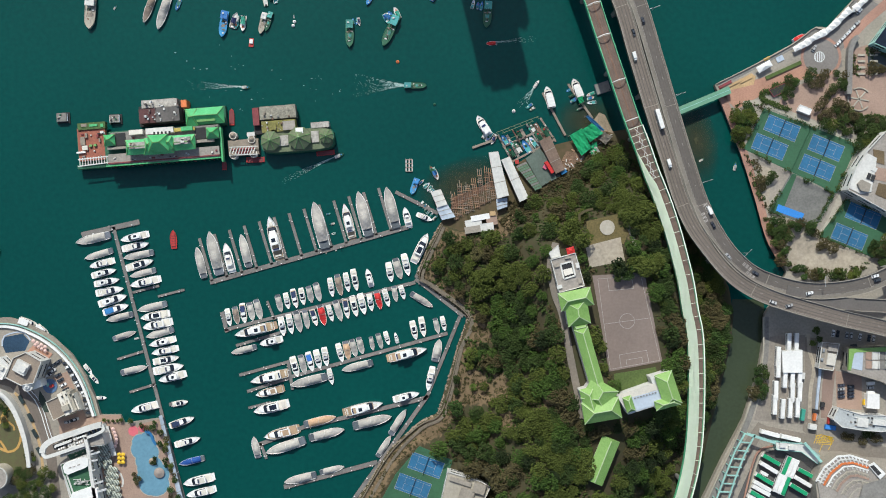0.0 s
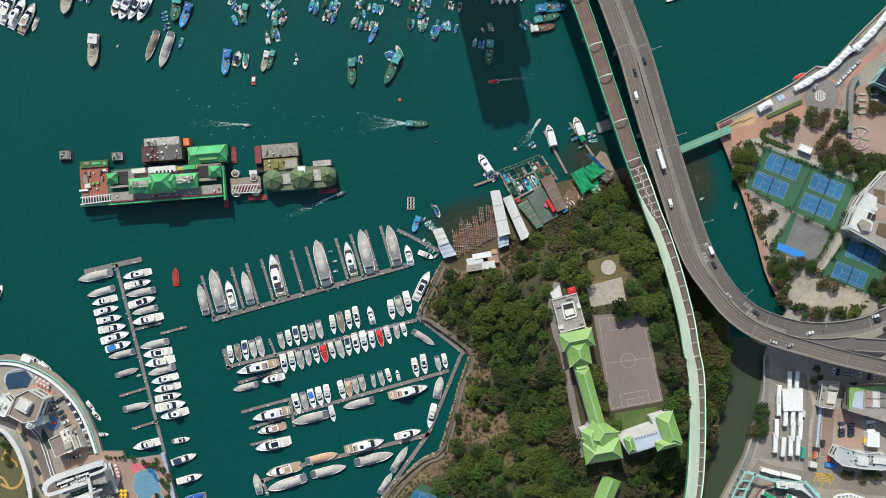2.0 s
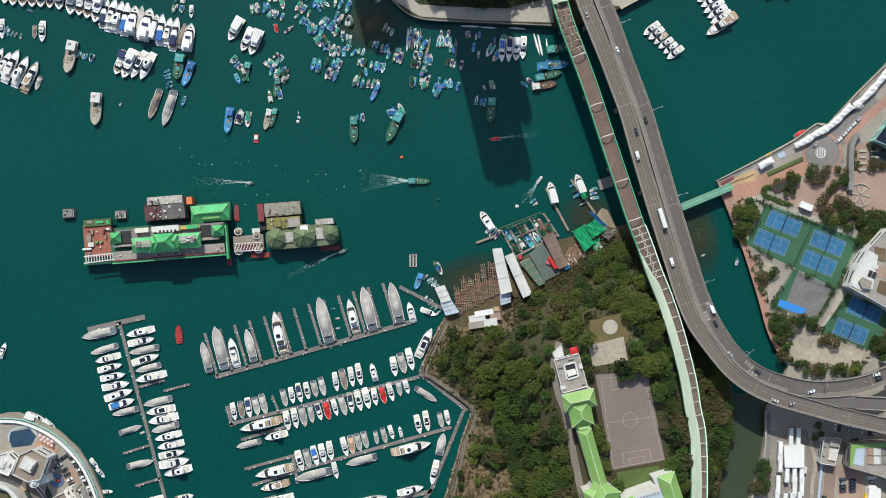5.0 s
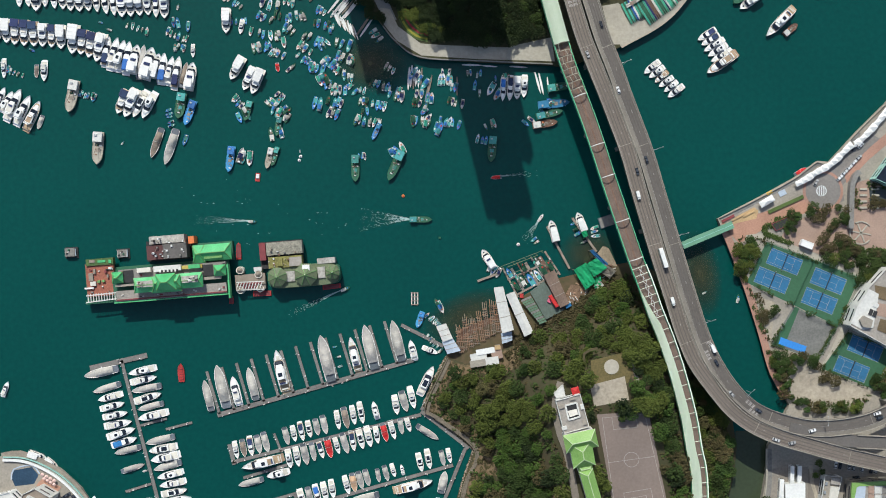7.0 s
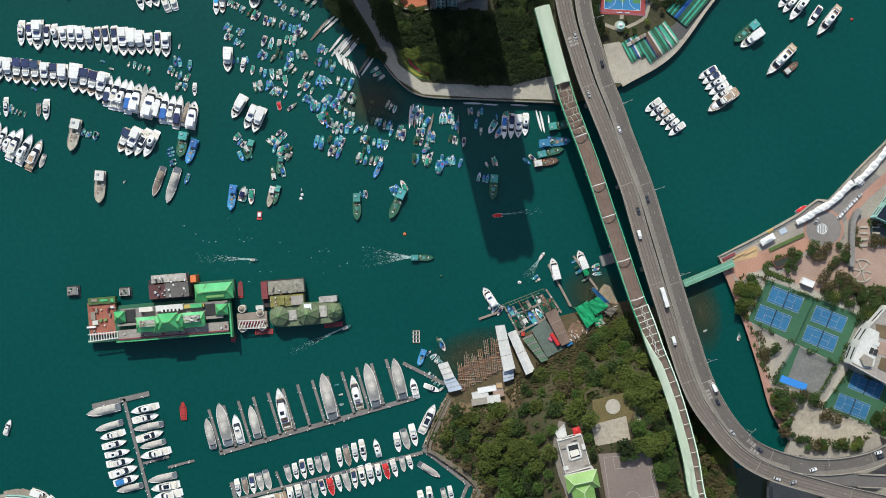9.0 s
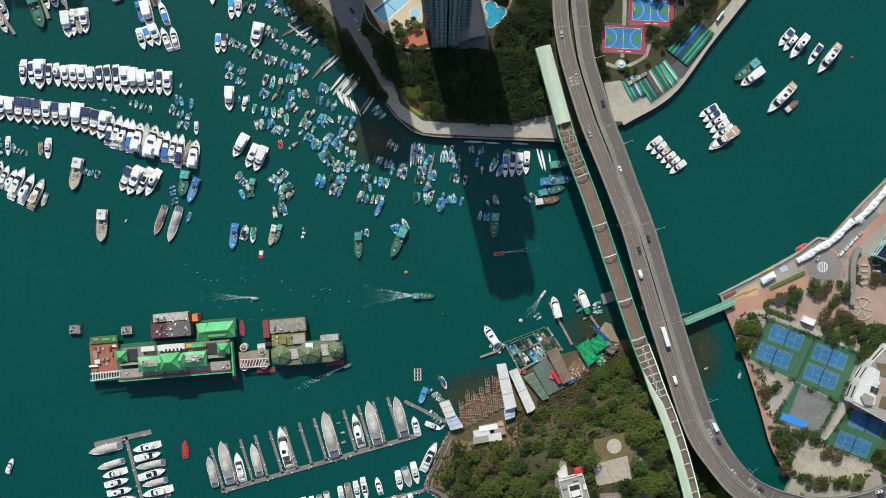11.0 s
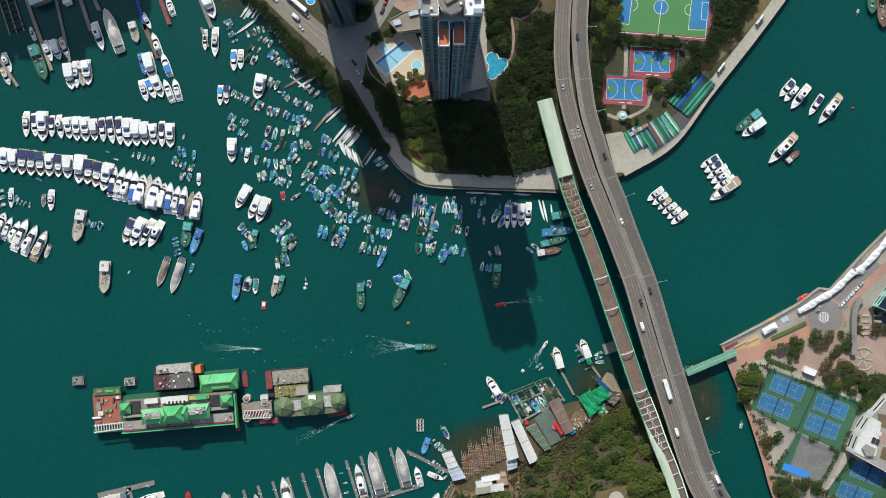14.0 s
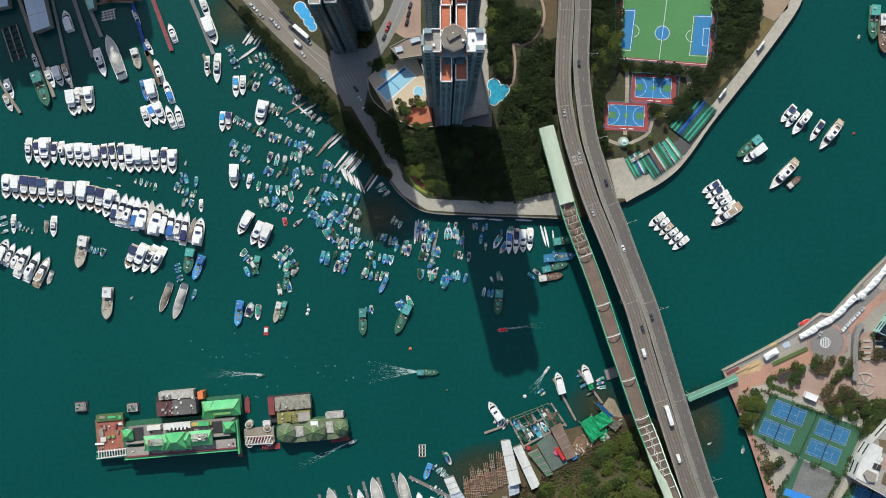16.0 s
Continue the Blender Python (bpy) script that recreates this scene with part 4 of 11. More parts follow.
def one(sheet, kind, u, v, heading, length, beam_k=1.0):
    x, y = sheet(u, v, 2)
    moor(kind, x, y, heading, length * 0.35, beam_k)


def small(sheet, n, u0, v0, u1, v1, heading, length=15.0, wob=10, spread=1.6):
    """Sampans rafted side by side along a line, each lying across it."""
    span = math.hypot(u1 - u0, v1 - v0)
    if n > 2:
        heading = math.degrees(math.atan2(u1 - u0, v0 - v1)) + 90
        grow = min(1.3, max(1.0, 5.6 * (n - 1) / max(span, 1)))
        um, vm, du, dv = (u0 + u1) / 2, (v0 + v1) / 2, (u1 - u0) / 2 * grow, (v1 - v0) / 2 * grow
        u0, v0, u1, v1 = um - du, vm - dv, um + du, vm + dv
    for i in range(n):
        f = i / (n - 1) if n > 1 else 0.5
        x, y = sheet(u0 + (u1 - u0) * f + rng.uniform(-spread, spread), v0 + (v1 - v0) * f + rng.uniform(-spread, spread), 1)
        moor(rng.randrange(12), x, y, heading + rng.uniform(-wob, wob) + rng.choice((0, 0, 180)), length * 0.35 * rng.uniform(0.66, 1.02), rng.uniform(0.85, 1.1))


# ---- marina pontoons ----


def pontoon(u0, v0, u1, v1, width=5.0, label="grey timber-decked marina pontoon"):
    (x0, y0), (x1, y1) = south(u0, v0), south(u1, v1)
    t = thing("pontoon", label, "pontoon", "marina pontoons")
    part("deck", beam(B(), (x0, y0, 0.55), (x1, y1, 0.55), width * 0.35, 0.3), PONTOON, t)
    part("fender_strip", beam(B(), (x0, y0, 0.25), (x1, y1, 0.25), width * 0.35 + 0.16, 0.4), DARK, t)
    d = Vector((x1 - x0, y1 - y0, 0))
    n = max(1, int(d.length / 14))
    sd = Vector((-d.y, d.x, 0)).normalized() * (width * 0.16)
    for i in range(n + 1):
        p = Vector((x0, y0, 0)) + d * ((i + 0.25) / (n + 0.5)) + sd * (1 if i % 2 else -1)
        part("pile", disc(B(), p.x, p.y, 0.24, -4, 2.6, 8), DIRTYW, t)
    bm = B()
    for i in range(n + 1):
        p = Vector((x0, y0, 0)) + d * ((i + 0.6) / (n + 1)) - sd * 0.6
        block(bm, p.x, p.y, 0.7, 0.5, 0.7, 1.4)
    part("locker", bm, WHITE, t, "small white dock lockers", "stuff")
    return t


pontoon(201, 402, 326, 884, 6)
pontoon(145, 416, 247, 393, 9)
pontoon(372, 500, 722, 402, 8)
for k in range(14):
    u, v = 376 + 26.4 * k, 498 - 7.4 * k
    if k != 13:
        pontoon(u, v, u - 23, v - 76, 5)
pontoon(700, 340, 775, 378, 6)
pontoon(398, 584, 735, 500, 6)
pontoon(393, 552, 402, 588, 7)
pontoon(418, 612, 496, 589, 5)
pontoon(473, 533, 486, 566, 4)
pontoon(498, 562, 506, 590, 5)
pontoon(438, 693, 516, 668, 5)
pontoon(424, 664, 512, 640, 5)
pontoon(510, 640, 518, 690, 5)
pontoon(440, 722, 480, 712, 4)
pontoon(512, 668, 792, 590, 6)
pontoon(446, 792, 540, 755, 7)
pontoon(540, 756, 755, 704, 7)
pontoon(461, 784, 472, 812, 5)
pontoon(503, 862, 668, 818, 8)
pontoon(783, 396, 736, 492, 6)
pontoon(735, 494, 820, 560, 6)
pontoon(814, 560, 755, 704, 6)
pontoon(757, 700, 620, 892, 7)
for u, v in ((208, 636), (230, 694)):
    pontoon(u, v, u + 46, v - 14, 4)
pontoon(300, 716, 330, 712, 6)
for a, b in ((207, 518), (252, 525)):
    pontoon(a + 28, b, a + 75, b - 12, 4)

# ---- yachts of the marina ----
one(south, "c", 163, 423, 257, 62)
raft(south, "cahhahu", 173, 451, 205, 547, 256, 50, turned="0011111")
raft(south, "cc", 210, 562, 220, 594, 256, 47, turned="01")
one(south, "c", 237, 655, 77, 48)
one(south, "a", 255, 722, 255, 52)
raft(south, "hacdca", 236, 420, 255, 500, 256, 52, 0.95, turned="010100")
raft(south, "cdachadah", 268, 544, 303, 668, 256, 52, 1.0, turned="000000110")
one(south, "c", 240, 600, 256, 10)
raft(south, "ka", 322, 747, 332, 782, 74, 50)
one(south, "n", 338, 817, 256, 46)
raft(south, "aa", 350, 851, 354, 872, 256, 52)
one(south, "d", 318, 714, 80, 30)
for k, u, v, ln in (("c", 354, 464, 56), ("c", 379, 447, 78), ("a", 404, 455, 54), ("c", 433, 443, 60), ("s", 485, 420, 80), ("c", 565, 397, 84),
                    ("S", 616, 391, 66), ("c", 643, 377, 80), ("c", 692, 366, 74), ("a", 720, 384, 38)):
    one(south, k, u, v, 346, ln, 1.05)
small(south, 3, 582, 380, 590, 412, 350, 12)
small(south, 3, 576, 446, 610, 436, 70, 10)
raft(south, "abkcc", 404, 563, 457, 549, 166, 34)
raft(south, "cakdcc", 494, 538, 562, 518, 166, 33)
raft(south, "abad", 586, 510, 628, 497, 166, 38, 0.9)
one(south, "h", 653, 491, 345, 34)
raft(south, "aca", 690, 483, 719, 470, 166, 38)
raft(south, "hacckrackdahra", 499, 578, 684, 528, 166, 36, 0.95)
raft(south, "ca", 699, 521, 712, 518, 166, 28)
one(south, "s", 450, 585, 256, 76, 0.95)
one(south, "h", 478, 605, 256, 42)
one(south, "c", 430, 620, 256, 46)
raft(south, "dcuaa", 522, 651, 576, 633, 166, 36)
raft(south, "aocc", 602, 626, 638, 613, 166, 32)
raft(south, "c", 658, 609, 658, 609, 166, 26)
raft(south, "ca", 672, 605, 685, 600, 166, 28)
one(south, "a", 701, 598, 346, 20)
raft(south, "dd", 733, 586, 748, 580, 166, 38)
raft(south, "ca", 773, 578, 785, 574, 166, 28)
one(south, "S", 476, 668, 256, 72)
one(south, "c", 545, 675, 256, 66)
one(south, "c", 631, 649, 256, 56)
one(south, "s", 722, 626, 76, 72)
one(south, "t", 476, 694, 256, 52)
one(south, "d", 478, 722, 256, 64)
one(south, "a", 585, 668, 166, 30)
one(south, "t", 497, 767, 256, 64)
one(south, "o", 567, 745, 76, 58)
one(south, "s", 644, 722, 76, 72)
one(south, "h", 720, 702, 76, 48)
one(south, "c", 504, 791, 252, 72)
one(south, "c", 579, 768, 76, 64)
one(south, "c", 660, 746, 76, 70)
one(south, "c", 452, 792, 346, 38)
one(south, "c", 530, 848, 256, 58)
one(south, "c", 588, 832, 76, 44)
one(south, "d", 745, 438, 26, 58)
one(south, "c", 747, 532, 122, 46)
one(south, "c", 774, 620, 12, 40, 1.1)
one(south, "a", 761, 672, 192, 44)
one(south, "c", 705, 747, 32, 52)
one(south, "c", 680, 790, 32, 44)
one(south, "a", 752, 385, 112, 30)
small(south, 6, 745, 360, 770, 385, 120, 14)
small(south, 2, 763, 300, 770, 308, 150, 24, 5)
one(south, "q", 733, 330, 200, 30, 1.3)
small(south, 6, 748, 322, 768, 340, 150, 14)
for u, v, h, ln in ((50, 572, 110, 34), (75, 585, 130, 26)):
    one(south, "j", u, v, h, ln)
raft(south, "ad", 155, 655, 166, 672, 140, 22)
one(south, "a", 178, 705, 90, 20)
one(south, "a", -8, 452, 20, 30)

# ---- white cruisers rafted in the typhoon shelter ----
raft(north, "aklkhllljkkkljjlkl", 50, 268, 305, 286, 176, 46, 1.0, 5, 0.18)
raft(north, "ljvvvlvj", 12, 330, 124, 342, 184, 44, 1.05, 5, 0.15)
raft(north, "jvvl", 146, 346, 192, 360, 192, 48, 1.05, 5, 0.12)
raft(north, "kahulcljuakbl", 204, 366, 352, 410, 12, 54, 0.95, 5, 0.15)
raft(north, "aht", 41, 461, 75, 480, 25, 64, 1.0, 3, 0.06)
raft(north, "jah", 4, 444, 30, 456, 24, 46, 1.0, 3, 0.08)
one(north, "c", 87, 492, 200, 26)
one(north, "a", 94, 402, 182, 38)
one(north, "b", 80, 402, 182, 24)
one(north, "a", 23, 398, 180, 36, 0.8)
small(north, 5, 30, 400, 55, 410, 150, 14)
small(north, 3, 2, 385, 8, 410, 150, 18)
raft(north, "vldh", 232, 455, 278, 462, 206, 50)
one(north, "w", 144, 446, 192, 58, 1.2)
small(north, 6, 158, 440, 182, 448, 160, 17)
one(north, "w", 190, 537, 184, 58, 1.2)
one(north, "b", 292, 528, 200, 56)
one(north, "c", 317, 535, 198, 66)
one(north, "g", 334, 462, 190, 46, 1.4)
one(north, "q", 350, 474, 200, 46, 1.1)
small(north, 5, 312, 470, 320, 495, 100, 16)
one(north, 3, 342, 522, 200, 20)
one(north, 2, 232, 527, 40, 9)
small(north, 6, 310, 332, 345, 345, 170, 17)
small(north, 4, 325, 358, 340, 360, 170, 16)
one(north, "a", 355, 365, 180, 24)
small(north, 2, 322, 315, 330, 314, 175, 20, 5)
one(north, 3, 346, 322, 185, 20)
small(north, 5, 240, 320, 275, 330, 190, 15)
small(north, 2, 195, 317, 206, 327, 100, 12)
small(north, 1, 72, 366, 72, 366, 120, 16)
one(north, 2, 328, 287, 15, 12)

# ---- berths along the shipyard piers ----
raft(north, "ht", 16, 158, 14, 182, 160, 38)
one(north, "g", 74, 158, 160, 66, 1.1)
raft(north, "ajt", 88, 138, 118, 132, 160, 38)
raft(north, "jawl", 128, 182, 158, 175, 172, 48)
one(north, "h", 178, 112, 162, 54)
one(north, "c", 203, 100, 340, 84, 1.05)
one(north, "j", 119, 37, 342, 40)
one(north, "d", 60, 105, 340, 26)
one(north, "w", 241, 104, 165, 38, 1.4)
one(north, "q", 256, 160, 166, 40)
one(north, "j", 270, 165, 166, 50)
one(north, "h", 280, 124, 340, 46)
one(north, "u", 297, 160, 340, 46)
raft(north, "aul", 258, 208, 283, 200, 160, 44)
raft(north, "aa", 301, 206, 316, 204, 342, 44)
one(north, "a", 304, 57, 340, 36)
raft(north, "aa", 241, 32, 263, 84, 155, 32, 0.8, 3)
one(north, "j", 373, 55, 160, 52)
one(north, "a", 363, 15, 160, 40)
one(north, "d", 366, 118, 180, 38, 0.8)
one(north, "a", 384, 122, 182, 54, 0.9)
raft(north, "uv", 393, 216, 404, 214, 184, 34)
one(north, "l", 462, 200, 192, 46, 1.2)
raft(north, "ua", 417, 154, 429, 152, 180, 36)
small(north, 3, 443, 148, 455, 154, 200, 20)
one(north, "j", 433, 395, 210, 46)
raft(north, "lj", 454, 413, 468, 418, 204, 44, 0.9)
one(north, "j", 414, 312, 182, 44)
one(north, "a", 440, 322, 190, 28)

# ---- sampans packed in the shelter ----
for row in ((3, 405, 82, 412, 92, 200, 17), (4, 408, 97, 420, 118, 200, 16), (5, 440, 105, 470, 98, 210, 17), (5, 480, 96, 502, 112, 130, 15), (4, 465, 114, 480, 124, 160, 16),
            (3, 447, 128, 460, 136, 190, 15), (6, 500, 118, 528, 142, 150, 14), (4, 483, 142, 500, 158, 30, 20), (5, 507, 160, 532, 152, 40, 18), (2, 522, 175, 530, 168, 30, 20),
            (4, 474, 190, 492, 198, 160, 22), (1, 500, 210, 500, 210, 100, 14), (6, 420, 212, 438, 222, 140, 15), (7, 505, 214, 534, 232, 130, 16), (5, 536, 228, 560, 242, 130, 17),
            (4, 452, 228, 472, 240, 20, 22), (5, 480, 242, 505, 250, 20, 20), (6, 508, 250, 532, 258, 160, 18), (9, 408, 252, 440, 266, 150, 16), (8, 412, 270, 440, 288, 60, 16),
            (4, 545, 200, 572, 222, 150, 20), (4, 535, 256, 550, 272, 40, 22), (3, 478, 278, 505, 285, 20, 24), (4, 510, 275, 530, 280, 40, 20), (6, 468, 300, 490, 310, 150, 18),
            (5, 500, 300, 525, 308, 20, 18), (6, 530, 305, 550, 300, 30, 20), (5, 575, 290, 598, 302, 100, 18), (6, 570, 315, 600, 320, 150, 17), (2, 590, 328, 598, 326, 180, 18),
            (4, 520, 325, 528, 330, 20, 22), (5, 425, 312, 446, 312, 40, 16), (4, 458, 330, 480, 336, 170, 22), (4, 492, 338, 508, 336, 170, 20), (2, 516, 350, 522, 352, 180, 22)):
    small(north, *row)
for row in ((6, 462, 360, 490, 352, 30, 20), (7, 485, 360, 515, 374, 150, 20), (2, 525, 394, 532, 390, 40, 16), (6, 538, 352, 560, 365, 150, 20), (5, 552, 335, 580, 350, 140, 22),
            (4, 580, 358, 590, 350, 150, 18), (5, 540, 372, 560, 384, 140, 18), (6, 560, 390, 580, 395, 40, 24), (4, 608, 348, 630, 356, 30, 26), (6, 590, 380, 605, 390, 30, 22),
            (8, 608, 372, 634, 380, 150, 20), (4, 604, 396, 620, 402, 120, 18), (4, 620, 408, 632, 410, 190, 18), (4, 575, 418, 588, 412, 30, 26), (5, 590, 420, 605, 428, 20, 20),
            (5, 605, 432, 622, 434, 180, 20), (4, 630, 425, 640, 435, 150, 18), (2, 650, 432, 656, 434, 190, 18), (3, 563, 455, 578, 458, 180, 26), (5, 595, 450, 618, 456, 190, 20),
            (4, 588, 468, 608, 476, 50, 22), (6, 647, 450, 670, 455, 175, 20), (2, 655, 470, 662, 468, 180, 18), (5, 640, 482, 660, 488, 180, 22), (4, 668, 488, 690, 496, 200, 26),
            (4, 672, 418, 684, 424, 190, 18), (6, 692, 425, 720, 434, 40, 20), (6, 702, 440, 728, 446, 30, 22), (3, 680, 458, 694, 462, 180, 20), (1, 705, 472, 705, 472, 40, 16),
            (4, 695, 392, 712, 400, 20, 20), (3, 672, 330, 682, 345, 160, 18), (1, 718, 382, 718, 382, 10, 14), (5, 742, 402, 765, 420, 180, 24), (4, 750, 438, 770, 440, 120, 18),
            (3, 770, 444, 778, 446, 180, 22), (5, 744, 452, 765, 462, 170, 20), (4, 762, 468, 770, 476, 40, 18)):
    small(north, *row)
for row in ((5, 792, 412, 808, 414, 180, 22), (3, 795, 398, 806, 398, 170, 16), (3, 810, 425, 825, 430, 180, 20), (5, 805, 450, 830, 456, 185, 20), (6, 744, 485, 770, 488, 180, 24),
            (3, 776, 492, 790, 500, 160, 28), (7, 790, 484, 825, 492, 185, 22), (5, 838, 402, 862, 402, 180, 16), (4, 870, 495, 886, 490, 180, 18), (4, 857, 516, 870, 518, 180, 18),
            (4, 882, 432, 892, 440, 180, 26), (5, 890, 410, 910, 408, 180, 16), (2, 842, 418, 850, 422, 180, 20), (1, 861, 437, 861, 437, 180, 18), (2, 545, 540, 546, 548, 0, 8),
            (3, 648, 548, 658, 548, 180, 15), (6, 705, 545, 722, 535, 180, 22), (6, 430, 450, 440, 460, 190, 20), (5, 485, 462, 500, 448, 180, 20), (6, 500, 470, 520, 480, 180, 22),
            (4, 505, 440, 512, 446, 180, 15), (4, 440, 480, 450, 476, 200, 26), (4, 504, 455, 522, 470, 190, 22), (3, 494, 510, 512, 505, 180, 26), (4, 440, 548, 456, 552, 190, 28)):
    small(north, *row)
one(north, "g", 712, 565, 205, 58, 1.0)
one(north, "g", 642, 570, 180, 48, 1.1)
one(north, "g", 882, 535, 185, 46, 1.2)
one(north, "q", 678, 505, 205, 32)
one(north, "g", 452, 470, 195, 36, 1.2)
one(north, "q", 422, 555, 188, 46, 1.1)
raft(north, "wg", 490, 553, 500, 550, 195, 36)
one(north, "g", 506, 497, 190, 34, 1.2)
raft(north, "uklh", 901, 430, 938, 425, 182, 48, 0.9, 2, 0.15)
one(north, "g", 1000, 425, 80, 44, 1.2)
raft(north, "egq", 975, 490, 990, 455, 80, 52, 1.0, 5, 0.15)
small(north, 6, 942, 490, 985, 450, 75, 24)
for u, v, h, ln in ((462, 410, 180, 3), (440, 60, 36, 40), (446, 62, 35, 44), (452, 60, 36, 42), (458, 62, 33, 38), (464, 66, 36, 36), (440, 92, 55, 44),
                    (596, 248, 48, 44), (588, 246, 48, 40), (604, 282, 40, 40), (610, 288, 40, 44), (618, 290, 42, 36), (622, 300, 42, 36)):
    one(north, "x" if ln > 3 else 2, u, v, h, max(9, ln))
for i in range(13):
    one(north, "xy"[i % 4 == 3], 606 + i * 2.9, 305 + i * 2.2, 158 + i % 3 * 5, 27, 1.1)
for i in range(6):
    one(north, "xxy"[i % 3], 735 + i * 4.4, 412 - i % 2 * 4, 184, 42 - i * 2, 1.1)
for i in range(7):
    one(north, "xyx"[i % 3], 605 + i * 5.5, 280 + (i % 3) * 6, 40, 36)
for u, v, h, ln in ((846, 387, 92, 36), (878, 389, 94, 28), (928, 390, 94, 32), (655, 318, 35, 44), (660, 322, 35, 40), (525, 190, 60, 44), (535, 195, 130, 38),
                    (541, 200, 130, 34), (548, 190, 60, 40), (575, 258, 40, 50), (962, 418, 165, 40), (968, 420, 168, 40), (980, 422, 175, 30), (820, 425, 180, 34), (770, 428, 15, 50)):
    one(north, "y" if ln in (44, 50, 34) else "x", u, v, h, ln)
# eastern reach
raft(north, "ahthha", 1162, 390, 1204, 432, 232, 34)
raft(north, "kkhhad", 1258, 332, 1290, 378, 238, 42, 0.95, 3, 0.1)
one(north, "t", 1284, 382, 235, 66)
raft(north, "da", 1378, 315, 1388, 306, 220, 36)
one(north, "s", 1386, 310, 224, 72)
one(north, "e", 1406, 322, 50, 30, 1.4)
raft(north, "kh", 1395, 202, 1402, 212, 218, 40)
one(north, "h", 1418, 218, 218, 54)
one(north, "k", 1446, 232, 214, 44)
one(north, "s", 1470, 240, 218, 66)
raft(north, "gj", 1325, 260, 1335, 272, 232, 52)
one(north, "g", 1546, 40, 184, 62, 1.1)
one(north, "e", 1564, 60, 180, 70, 1.1)
one(north, 2, 1521, 67, 200, 13)
# boats under way and lone craft
one(south, 2, 434, 154, 92, 15)
one(south, "g", 735, 151, 90, 40)
one(south, 2, 600, 275, 65, 18)
one(south, "r", 870, 76, 265, 20)
one(south, "a", 950, 148, 35, 16)
one(north, "r", 504, 393, 170, 17, 1.3)
one(south, "r", 1415, 67, 58, 25, 1.1)
one(south, 8, 1298, 290, 0, 10)
one(south, 2, 1243, 283, 60, 10)

# ---- ground surfaces ----
LAYER = {}


def area(name, pts, material, label, base=LEVEL, lift=0.03):
    """A flat surface laid on the ground, each a little above the last of its spot."""
    ob = slab(name, pts, base - 0.4, base + lift, material, label)
    return ob


def strip(name, pts, width, material, label, base=LEVEL, lift=0.03):
    path = spline([(*p, 0) for p in pts], 3)
    ob = part(name, ribbon(B(), path, -width / 2, width / 2, base - 0.4, base + lift), material, None, label, "structure")
    ob["category"] = name.split("_")[0]
    return ob


def building(name, pts, z0, z1, wall, roof, label, parapet=0.9, storeys=0, extras=(), category="building"):
    """A flat-roofed house: walls, recessed roof, parapet, window rows and roof plant."""
    t = thing(name, label, category)
    part("wall", prism(B(), pts, z0, z1 - 0.05), wall, t)
    cx, cy = sum(p[0] for p in pts) / len(pts), sum(p[1] for p in pts) / len(pts)
    ins = [(cx + (x - cx) * 0.985, cy + (y - cy) * 0.985) for x, y in pts]
    part("roof", prism(B(), ins, z1 - 0.04, z1 + 0.1), roof, t)
    n = len(pts)
    for i in range(n):
        (x0, y0), (x1, y1) = pts[i], pts[(i + 1) % n]
        part("parapet", beam(B(), (x0, y0, z1 + parapet / 2 - 0.1), (x1, y1, z1 + parapet / 2 - 0.1), 0.35, parapet), wall, t)
        ln = math.hypot(x1 - x0, y1 - y0)
        for k in range(min(2, storeys)):
            zc = z0 + (k + 0.55) * (z1 - z0) / min(2, storeys)
            m = max(1, int(ln / 9))
            for j in range(m):
                a, b = (j + 0.2) / m, (j + 0.8) / m
                part("window", beam(B(), (x0 + (x1 - x0) * a, y0 + (y1 - y0) * a, zc), (x0 + (x1 - x0) * b, y0 + (y1 - y0) * b, zc), 0.12, 1.5), DGLASS, t)
    for x, y, w, d, h, turn, m in extras:
        part("roof_plant", block(B(), x, y, w, d, z1 + 0.1, z1 + h, turn), m, t)
    return t


def plants(sheet, z, items, turn=0, m=DIRTYW):
    return [(*sheet(u, v, z), w * 0.33, d * 0.33, h, turn, m) for u, v, w, d, h in items]


# ---- east quay ----
strip("pavement_creek", S(1272, 166, 1290, 210, 1312, 268, 1338, 350, 1358, 420, 1385, 470), 4.6, PAVER, "red brick promenade beside the creek")
area("pavement_quay", S(1268, 160, 1282, 178, 1300, 196, 1345, 170, 1424, 140, 1428, 112, 1400, 118, 1345, 140), mat("salmon_paving", (0.4, 0.215, 0.15), 0.85, var=0.2, big=0.08, fine=1.0), "salmon pink promenade paving")
area("pavement_boardwalk", S(1288, 162, 1330, 152, 1334, 138, 1326, 132, 1292, 150), TANP, "tan timber-coloured boardwalk", lift=0.06)
area("pavement_pier", S(1266, 152, 1334, 118, 1400, 84, 1412, 108, 1340, 136, 1276, 162), CONC, "grey concrete ferry landing", lift=0.05)
QROAD = mat("pale_asphalt", (0.2, 0.182, 0.168), 0.9, var=0.2, big=0.05, fine=0.8)
area("road_quay", S(1428, 100, 1445, 78, 1480, 45, 1530, 0) + N(1568, 520, 1650, 410) + N(1690, 440, 1600, 540) + S(1568, 10, 1510, 62, 1482, 95, 1486, 120, 1462, 134, 1436, 128), QROAD, "grey asphalt quay road and turning circle", lift=0.07)
for r_, m_, z_, nm_, lb_ in ((12.6, PAVER, 0.08, "pavement_circle", "red brick rim of the turning circle"), (10.9, QROAD, 0.095, "road_circle", "grey asphalt turning circle")):
    x, y = south(1453, 101, 4)
    tagged(part(nm_, disc(B(), x, y, r_, LEVEL - 0.3, LEVEL + z_, 36), m_), lb_, "road", kind="structure")
